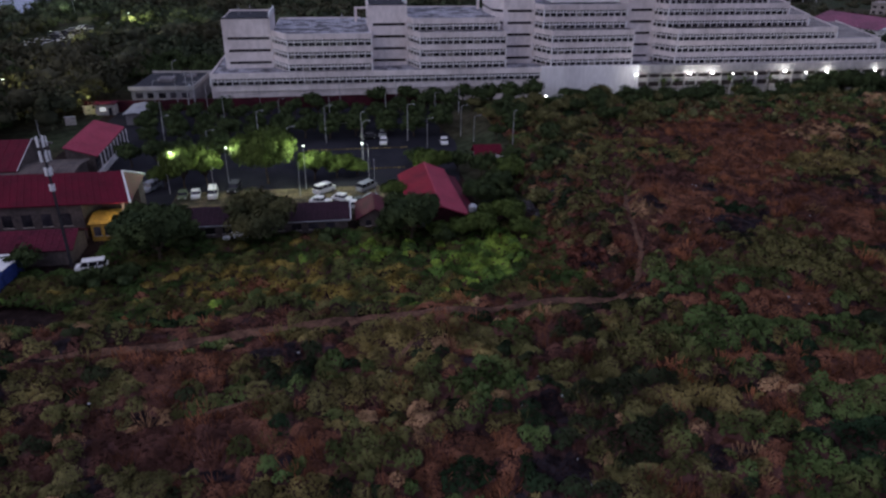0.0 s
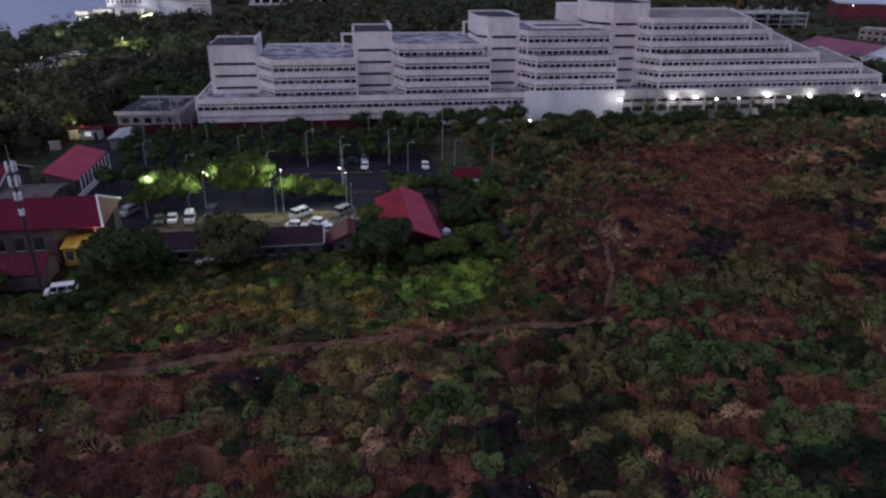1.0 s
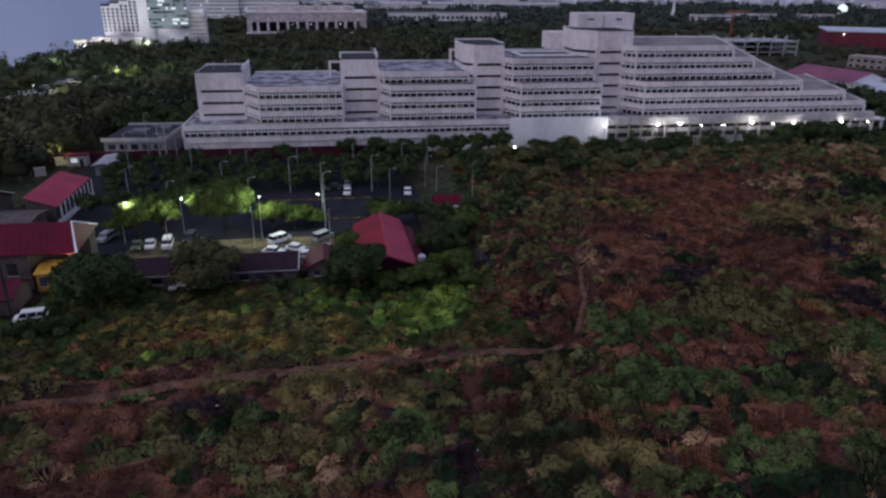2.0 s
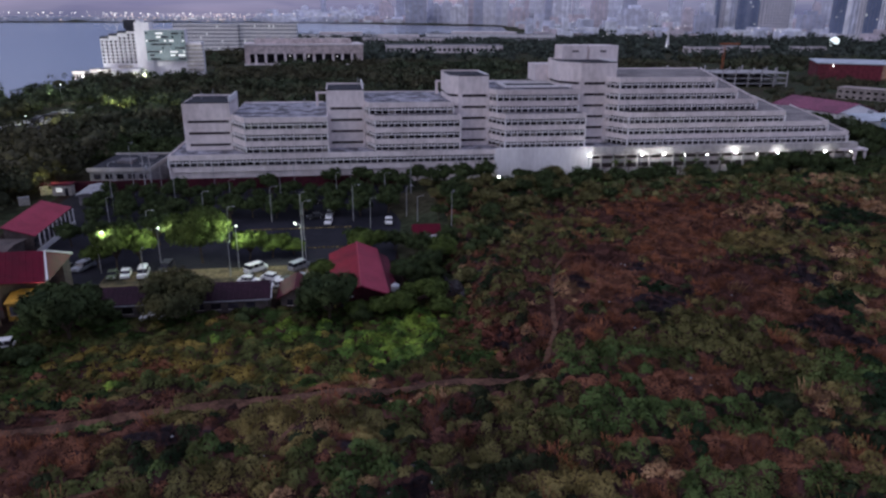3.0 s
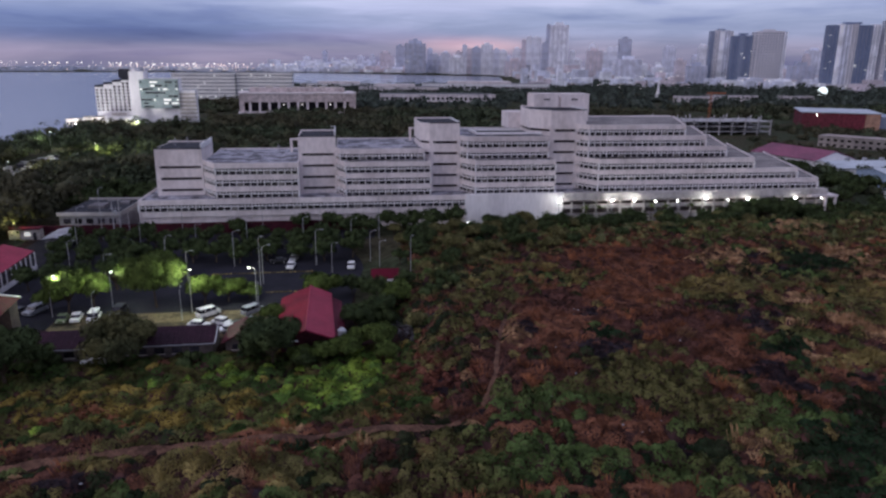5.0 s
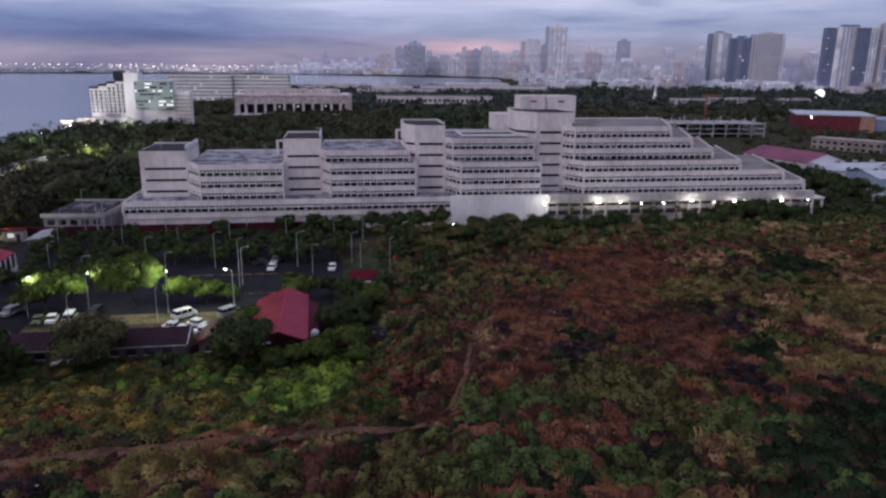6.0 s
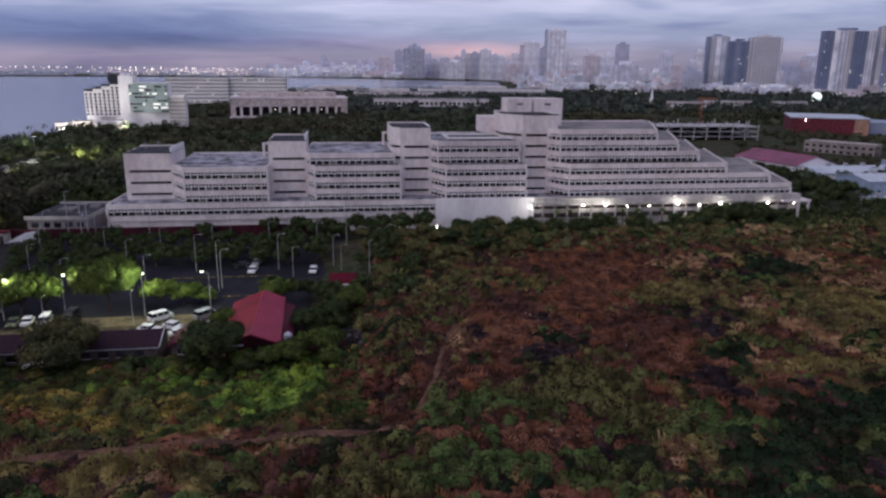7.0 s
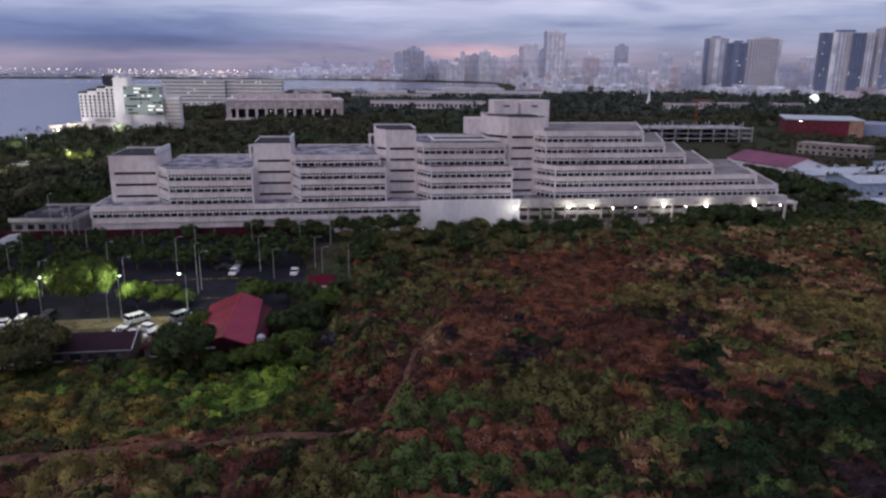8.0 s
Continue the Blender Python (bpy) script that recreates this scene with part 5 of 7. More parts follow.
strip_tower("pale grey high-rise tower with a white central strip", 1027, 1798, 136, -13, ((10, M_SLATE, 0.4), (13, M_TAN_TOWER, 0.35), (12, M_TOWER_A, 0.0), (14, M_TOWER_B, 0.5), (9, M_TAN_TOWER, 0.35)), 36)
strip_tower("dark slate high-rise tower with a window grid", 1007, 1654, 119, -13, ((16, M_DEEPSLATE, 0.5), (12, M_SLATE, 0.6), (16, M_DEEPSLATE, 0.5), (14, M_SLATE, 0.6)), 24, lit=0.02)
strip_tower("tan high-rise tower with a regular grid of balconies", 1061, 1633, 128, -13, ((10, M_TAN_TOWER, 0.5), (60, M_TAN_TOWER, 0.5), (8, M_TOWER_A, 0.3)), 20, podium=9)
strip_tower("wide blue slate high-rise tower with white edge strips", 1074, 1364, 131, -13, ((20, M_DEEPSLATE, 0.45), (9, M_TOWER_A, 0.0), (16, M_TOWER_B, 0.5), (12, M_TAN_TOWER, 0.4), (30, M_DEEPSLATE, 0.55), (14, M_TOWER_A, 0.45)), 42, lit=0.022, podium=13)
strip_tower("blue slate high-rise tower with white edges and lit windows", 1166, 1340, 140, -13, ((8, M_TAN_TOWER, 0.3), (28, M_SLATE, 0.5), (10, M_TOWER_A, 0.2), (24, M_DEEPSLATE, 0.5)), 42, lit=0.03, podium=13)

# low town and harbour between the towers: many small blocks
rng = random.Random(21)
for mat, lab, count in ((M_TOWER_A, "pale low town buildings across the bay", 420), (M_TOWER_B, "grey low town buildings across the bay", 420), (M_TOWER_C, "brown low town buildings across the bay", 320)):
    g = Geo()
    for k in range(count):
        x, y = shore_place(rng, -6, 14, 3450, 4400) if rng.random() < 0.4 else shore_place(rng, 14, 44, 1500, 4000)
        far = math.hypot(x, y)
        w = rng.uniform(8, 28) * far / 2500
        g.box(-w, w, -w, w, -2, rng.uniform(6, 26) * (0.4 + far / 4200) * (1.9 if rng.random() < 0.15 else 1), (x, y))
    tagged(new("town", g.mesh("town", mat)), lab, "town", kind="stuff")
g = Geo()
for k in range(170):
    x, y = shore_place(rng, -28, -2, 3500, 4200)
    w = rng.uniform(10, 45)
    g.box(-w, w, -w / 2, w / 2, -3, rng.uniform(3, 16), (x, y))
tagged(new("harbour", g.mesh("harbour", M_TOWER_D)), "dark harbour sheds across the bay", "harbour", kind="stuff")

# lamps of the harbour and town, far off
g, warm = Geo(), Geo()
for k in range(48):
    a, s = radians(-27 + k * 0.5 + rng.uniform(-0.16, 0.16)), rng.uniform(0.9, 2.6)
    g.box(-s, s, -1, 1, 33, 33 + 1.6 * s, (37 + 3400 * math.sin(a), -5 + 3400 * math.cos(a)))
for k in range(520):
    x, y = shore_place(rng, -17, -7, 3300, 3700) if rng.random() < 0.6 else shore_place(rng, -26, 0, 3300, 3700)
    s, z = 0.5 + 2.0 * rng.random() ** 3, rng.uniform(4, 30)
    (warm if rng.random() < 0.62 else g).box(-s, s, -1, 1, z, z + 1.7 * s, (x, y))
tagged(new("harbour_lamps", g.mesh("harbour_lamps", G_FAR)), "rows of bright harbour lamps across the bay", "lamps", kind="stuff")
tagged(new("harbour_lamps", warm.mesh("harbour_lamps", glowing("warm_harbour_glow", (1.0, 0.66, 0.46), 1.1))), "warm orange harbour lamps across the bay", "lamps", kind="stuff")
g = Geo()
for k in range(240):
    x, y = shore_place(rng, -2, 14, 3500, 3900) if rng.random() < 0.5 else shore_place(rng, 13, 42, 1300, 2600)
    s, z = rng.uniform(0.4, 1.1) * math.hypot(x, y) / 2400, rng.uniform(4, 26)
    g.box(-s, s, -1, 1, z, z + 2 * s, (x, y))
tagged(new("town_lamps", g.mesh("town_lamps", G_FAR)), "scattered lamps of the town", "lamps", kind="stuff")

# ---- trees ----
def tree_mesh(seed, height, spread, leaf, cards, mat, trunk_h=0.35, blobs=9, flat=0.7):
    """Trunk with limbs, and a crown of leaf sprays gathered in uneven clumps."""
    rng = np.random.RandomState(seed)
    t = Geo()
    th = height * trunk_h
    lean = rng.uniform(-0.05, 0.05, 2) * height
    fork = (lean[0], lean[1], th)
    t.tube([(0, 0, -0.3), (lean[0] * 0.4, lean[1] * 0.4, th * 0.5), fork], [height * 0.035, height * 0.026, height * 0.022], 7)
    pts, outs, cores, core_ways = [], [], [], []
    for k in range(blobs):
        a = 2 * math.pi * (k + rng.uniform(-0.3, 0.3)) / blobs * (1 if k else 0)
        r = spread * rng.uniform(0.35, 0.68) * (k > 0)
        c = np.array([fork[0] + r * math.cos(a), fork[1] + r * math.sin(a), th + (height - th) * (rng.uniform(0.28, 0.62) if k else 0.66)])
        t.tube([fork, tuple((np.array(fork) + c) / 2 + rng.uniform(-0.2, 0.2, 3)), tuple(c)], [height * 0.014, height * 0.009, height * 0.004], 5)
        rad = spread * rng.uniform(0.24, 0.50)
        p = blob_points(rng, cards // blobs, (rad, rad, min(rad * flat, (height - th) * 0.5)), -0.5)
        outs.append(p)
        pts.append(c + p)
        core = twig_core(rng, (rad * 0.55, rad * 0.55, 0.55 * min(rad * flat, (height - th) * 0.5)), cards < 3000)
        cores.append(core + c)
        core_ways.append(core)
    pts, outs = np.concatenate(pts), np.concatenate(outs)
    pts = pts + rng.normal(size=pts.shape) * leaf * 0.5
    up = np.array([0, 0, 0.2])
    return t.mesh("trunk", M_TRUNK), quads("crown", np.concatenate([leaf_cards(rng, pts, leaf, outs)] + cores), mat, np.concatenate([spread_ways(outs / (np.linalg.norm(outs, axis=1)[:, None] + 1e-9) + 0.32 * rng.normal(size=outs.shape) + up)] + core_ways))


KINDS = {}


def plant_tree(kind, x, y, scale=1.0, turn=0.0, z=None, squash=1.0):
    trunk, crown, name, label, group = KINDS[kind]
    o = thing(name, label, "tree", group, (x, y, float(ground_z(x, y)) if z is None else z), turn)
    o.scale = (scale, scale, scale * squash)
    a, b = new("trunk", trunk), new("crown", crown)
    a.parent = b.parent = o
    return o


for key, args, name, label, group in (
        ("round_a", (1, 8.0, 4.4, 0.30, 1500, L_TREE, 0.3, 14), "tree", "dark green broad-leaved tree with a dense uneven crown", "trees of the car park"),
        ("round_b", (2, 7.0, 4.0, 0.30, 1400, L_TREE, 0.2, 14), "tree", "dark green tree with a lopsided leafy crown", "trees of the car park"),
        ("dry", (3, 7.0, 4.0, 0.28, 1400, L_TREE_WARM, 0.18, 14), "tree", "olive brown tree with a thin dry crown", "trees at the scrub"),
        ("tall", (4, 10.0, 3.8, 0.30, 1500, L_TREE, 0.16, 15, 1.1), "tree", "tall dark green tree beside the scrub", "trees at the scrub"),
        ("rain", (5, 10.0, 8.8, 0.26, 16000, L_RAIN, 0.34, 21, 0.55), "rain_tree", "wide rain tree lit from below by street lamps", "lit trees"),
        ("fresh", (6, 6.0, 3.6, 0.22, 4000, L_RAIN, 0.22, 14), "tree", "fresh green tree lit by a street lamp", "lit trees"),
        ("big", (8, 10.0, 5.6, 0.26, 9000, L_TREE, 0.2, 15, 0.85), "tree", "large dark green tree with a broad dense crown beside the sheds", "trees round the sheds"),
        ("big_dry", (9, 8.6, 6.4, 0.22, 8500, L_FEATHER, 0.24, 19, 0.7), "tree", "broad olive brown tree with a loose feathery crown", "trees round the sheds"),
        ("shrub", (7, 3.0, 2.4, 0.22, 1600, L_TREE, 0.12, 6), "shrub", "dark green rounded shrub", "shrubs")):
    KINDS[key] = (*tree_mesh(*args), name, label, group)

rng = random.Random(12)
# the lit trees in the yard
plant_tree("rain", -15.6, 139.6, 0.74, 20, LOT, 1.62)
plant_tree("fresh", -6.2, 140.5, 1.05, 60, LOT, 1.15)
plant_tree("fresh", -1.6, 141.5, 1.0, 90, LOT, 0.95)
plant_tree("fresh", 2.8, 142.5, 0.85, 160, LOT, 0.7)
plant_tree("fresh", -32.0, 138.0, 1.25, 100, LOT, 1.35)
plant_tree("fresh", -27.8, 140.2, 1.0, 200, LOT, 1.4)
plant_tree("fresh", -36.0, 139.5, 0.9, 30, LOT)
plant_tree("fresh", 18.2, 139.5, 1.15, 50, LOT)
plant_tree("fresh", 9.6, 125.5, 0.85, 10, LOT)
plant_tree("round_b", 16.5, 148.0, 0.85, 30, LOT, 0.75)
# dark trees round the sheds
for x, y, k, s in ((-29.6, 104.5, "big", 1.12), (-33.0, 106.0, "big", 0.8), (-27.0, 109.5, "round_a", 0.8), (-49.0, 103.0, "round_b", 0.75), (-15.0, 111.0, "big_dry", 1.0),
                   (10.6, 107.4, "big", 0.98), (25.2, 121.5, "big", 0.62), (28.6, 112.0, "fresh", 1.0), (25.5, 113.0, "fresh", 0.8), (30.0, 127.5, "big", 0.6), (33.5, 132.0, "fresh", 1.0), (36.0, 118.5, "dry", 0.6), (15.2, 106.6, "fresh", 0.75), (19.2, 107.0, "fresh", 0.75), (22.8, 107.8, "fresh", 0.8), (29.5, 106.5, "fresh", 0.7), (15.6, 105.5, "round_b", 0.6), (7.0, 110.5, "round_b", 0.6), (-58, 97, "round_b", 0.7), (-58, 104, "round_a", 0.8), (-26, 111, "shrub", 1.0), (-3.5, 109.5, "shrub", 0.9),
                   (-38, 97, "shrub", 1.2), (-33.5, 97.8, "shrub", 1.2), (28.5, 137, "round_a", 0.75), (32, 132, "round_b", 0.8), (27, 126, "round_b", 0.7), (31, 125, "shrub", 1.2), (34, 134, "tall", 0.6),
                   (29.5, 116, "shrub", 1.0), (36, 140, "round_b", 0.7), (24.5, 143, "round_b", 0.75), (40, 133, "shrub", 1.1), (44, 137, "shrub", 1.2)):
    plant_tree(k, x, y, s * rng.uniform(0.92, 1.08), rng.uniform(0, 360))
# rows in the car park
for y, x0, x1, step in ((153.5, -46, 28, 6.5), (172, -46, 30, 6.0), (178, -48, 30, 6.2), (189.5, -50, 30, 5.6), (196, -50, 30, 6.0)):
    x = x0
    while x < x1:
        if not (y < 160 and -24 < x < 24):
            plant_tree(rng.choice(("round_a", "round_b", "round_b", "tall")), x, y + rng.uniform(-1.2, 1.2), rng.uniform(0.7, 0.98) * (0.72 if y > 185 else 1.0), rng.uniform(0, 360), LOT)
        x += step * rng.uniform(0.8, 1.3)
# belt between the scrub and the office building
for k in range(120):
    x = rng.uniform(33, 200)
    y = rng.uniform(186, 203) if x > 62 else rng.uniform(150, 203)
    plant_tree(rng.choice(("dry", "round_b", "tall", "dry", "round_a")), x, y, rng.uniform(0.5, 0.88) * (0.85 if x > 100 else 1.0), rng.uniform(0, 360))
for x, y, k, s in ((56, 200, "tall", 0.95), (50, 199, "round_a", 1.0), (44, 201, "tall", 0.8), (10.5, 203, "round_a", 0.8), (-8, 203.5, "round_b", 0.75), (20, 203, "round_a", 0.85), (27, 202, "round_b", 0.9), (36, 203, "round_a", 0.85), (40, 199, "tall", 0.75), (31, 198, "round_b", 0.8), (150, 201, "round_a", 1.0), (158, 200, "round_a", 1.15), (166, 199, "round_a", 1.1), (174, 200, "round_b", 1.0),
                   (78, 201, "dry", 0.9), (74, 199, "round_b", 0.7)):
    plant_tree(k, x, y, s, rng.uniform(0, 360))
# dark trees round the end of the arcade and before the sheds
for x, y, k, q in ((146, 203, "big", 0.62), (153, 202, "big", 0.75), (159, 203, "big", 0.82), (164, 201, "big", 0.78), (170, 202, "big", 0.7), (186, 208, "round_a", 0.9), (189, 202, "round_b", 1.0), (195, 197, "round_a", 1.0), (202, 192, "round_b", 1.0), (208, 198, "round_a", 1.1),
                   (216, 212, "round_a", 1.1), (222, 213, "round_b", 1.1), (214, 232, "round_a", 1.1), (220, 244, "round_a", 1.2), (226, 258, "round_b", 1.2), (229, 270, "round_a", 1.2), (224, 280, "round_a", 1.2), (232, 290, "round_b", 1.1), (230, 301, "round_a", 1.1), (240, 281, "round_b", 1.0), (205, 226, "round_b", 1.0), (211, 250, "tall", 0.9), (215, 268, "round_a", 1.1), (208, 212, "tall", 0.8)):
    plant_tree(k, x, y, q * rng.uniform(0.92, 1.08), rng.uniform(0, 360), -2.0)
# loose olive trees in the scrub above the dead weeds
for k in range(58):
    x, y = rng.uniform(40, 100), rng.uniform(140, 190)
    if y > 150 + 0.25 * (x - 40) - 10 * (x < 52):
        plant_tree(rng.choice(("dry", "dry", "round_b", "tall")), x, y, rng.uniform(0.42, 0.72), rng.uniform(0, 360))
# left side woods near the red roofs
for k in range(60):
    x, y = rng.uniform(-125, -72), rng.uniform(176, 262)
    plant_tree(rng.choice(("round_a", "round_b", "tall")), x, y, rng.uniform(0.8, 1.25), rng.uniform(0, 360), LOT)
for k in range(26):
    plant_tree(rng.choice(("round_a", "round_b")), rng.uniform(-72, -40), rng.uniform(238, 268), rng.uniform(0.8, 1.2), rng.uniform(0, 360), LOT)
# small palms along the lit arcade
palm_t = Geo().tube([(0, 0, -0.2), (0.1, 0, 2.5), (0.0, 0.1, 5.2)], [0.2, 0.15, 0.12], 6).mesh("trunk", M_TRUNK)
fr = []
prng = np.random.RandomState(3)
for k in range(16):
    a, droop = k * 2.4, prng.uniform(0.1, 0.9)
    d = np.array([math.cos(a), math.sin(a), 0])
    side = np.array([-math.sin(a), math.cos(a), 0]) * 0.28
    p = [np.array([0, 0, 5.2]) + d * r + np.array([0, 0, 0.9 * r * (1 - droop) - 0.28 * r * r * droop]) for r in (0.0, 0.8, 1.6, 2.3)]
    fr += [[p[i] - side * (1 - i * 0.25), p[i] + side * (1 - i * 0.25), p[i + 1] + side * (0.75 - i * 0.25), p[i + 1] - side * (0.75 - i * 0.25)] for i in range(3)]
palm_c = quads("fronds", np.array(fr), L_RAIN)
for x in (99, 103.5, 121, 126, 134.5):
    o = thing("palm", "small palm lit by floodlights before the arcade", "palm", "palms at the arcade", (x, 204.2, LOT), x * 37 % 360)
    new("trunk", palm_t).parent = o
    new("fronds", palm_c).parent = o


for k in range(18):
    plant_tree(rng.choice(("round_a", "round_b", "tall")), rng.uniform(212, 240), rng.uniform(243, 297), rng.uniform(0.75, 1.1), rng.uniform(0, 360), -2.0)


def canopy(name, xs, ys, count, size, leaf, per, mat, label, seed, keep=None, base=-2.0, height=9.0):
    """A far wood: many crowns of leaf sprays, one mesh."""
    r = np.random.RandomState(seed)
    x, y = r.uniform(*xs, count), r.uniform(*ys, count)
    if keep is not None:
        ok = keep(x, y)
        x, y = x[ok], y[ok]
    out, ways = [], []
    for a, b in zip(x, y):
        s = size * r.uniform(0.6, 1.35)
        lobes = [(q * np.array([1, 1, 0.6]), blob_points(r, per // 5, (s * 0.62, s * 0.62, s * 0.5), -0.3)) for q in r.normal(size=(5, 3)) * s * 0.42]
        p = np.concatenate([q + b_ for q, b_ in lobes])
        face = np.concatenate([b_ for _, b_ in lobes]) / (0.5 * s) + 0.30 * r.normal(size=p.shape)
        out_at = np.array([a, b, base + height * r.uniform(0.5, 1.0)])
        out.append(leaf_cards(r, p + out_at, leaf * r.uniform(0.8, 1.2), face))
        ways.append(spread_ways(face))
        core = twig_core(r, (s * 0.6, s * 0.6, s * 0.40), True)
        out.append(core + out_at)
        ways.append(core)
    return stuff(name, np.concatenate(out), mat, label, "wood", np.concatenate(ways))


canopy("wood", (-190, 330), (262, 450), 1500, 5.0, 0.74, 96, L_WOOD, "dense dark green wood behind the office building", 1, lambda x, y: (x > coast(y) + 12) & ~((x < -108) & (x > -136) & (y > 296) & (y < 392)) & ((y > 275) | (x < -40) | (x > 205)) & ~((x > 205) & (y > 275)), height=6.0)
canopy("wood", (-190, 330), (450, 700), 1400, 5.6, 0.95, 68, L_WOOD, "dark wood round the seaside hotel and colonnaded hall", 2, lambda x, y: (x > coast(y) + 6) & ~((x < -78) & (y > 560)) & ~((x < -36) & (y > 610)) & ~((abs(x + 15) < 66) & (y > 704)) & ~((x > 225) & (y < 500)), height=4.0)
canopy("wood", (-190, 10), (650, 900), 300, 6.0, 1.1, 60, L_WOOD, "dark trees between the two hotels", 9, lambda x, y: (x > coast(y) + 10) & ((x > -70) | (y > 690)) & ((abs(x + 15) > 66) | (y > 780)), height=4.0)
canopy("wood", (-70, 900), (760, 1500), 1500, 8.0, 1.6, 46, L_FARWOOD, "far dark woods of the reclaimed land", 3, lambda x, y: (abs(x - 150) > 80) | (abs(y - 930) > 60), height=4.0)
canopy("wood", (200, 420), (225, 520), 620, 3.8, 0.6, 80, L_WOOD, "dark trees among the sheds", 4, lambda x, y: ((x < 230) | (x > 275) | (y < 292) | (y > 350)) & ((x < 238) | (x > 358) | (y < 240) | (y > 314)) & ((x < 216) | (x > 244) | (y < 214) | (y > 240)) & ((abs(x - 339) > 30) | (abs(y - 388) > 34)) & ((x < 232) | (x > 350) | (y < 440)) & ((y < 395) | (x > 355) | ((x + 3 * y) % 7 < 1.5)), height=2.5)
canopy("wood", (380, 900), (430, 760), 760, 6.0, 1.2, 56, L_WOOD, "dark trees round the red hall", 6, lambda x, y: ((abs(x - 450) > 85) | (abs(y - 530) > 75)), height=3.0)
canopy("wood", (-190, -62), (60, 268), 700, 5.4, 0.74, 92, L_WOOD, "dark wood beside the red roofed halls", 7, lambda x, y: (x < -98) | ((y > 180) & (x < -66) & ~((x > -72) & (y < 206))))
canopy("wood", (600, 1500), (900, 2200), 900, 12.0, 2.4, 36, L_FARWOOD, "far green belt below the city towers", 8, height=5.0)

# ---- the overgrown field ----
def near_path(x, y, d):
    hit = np.zeros(len(x), bool)
    for pts, w in zip(PATHS, (1.6, 1.1, 0.5)):
        for a, b in zip(pts, pts[1:]):
            ab = np.array(b) - np.array(a)
            t = np.clip(((x - a[0]) * ab[0] + (y - a[1]) * ab[1]) / (ab @ ab), 0, 1)
            hit |= np.hypot(x - a[0] - t * ab[0], y - a[1] - t * ab[1]) < w * d
    return hit


def inside_built(x, y):
    return ((y > 112.5) & (x < 29)) | ((y > 103) & (x < -40)) | ((x > 28) & (x < 38) & (y > 143))


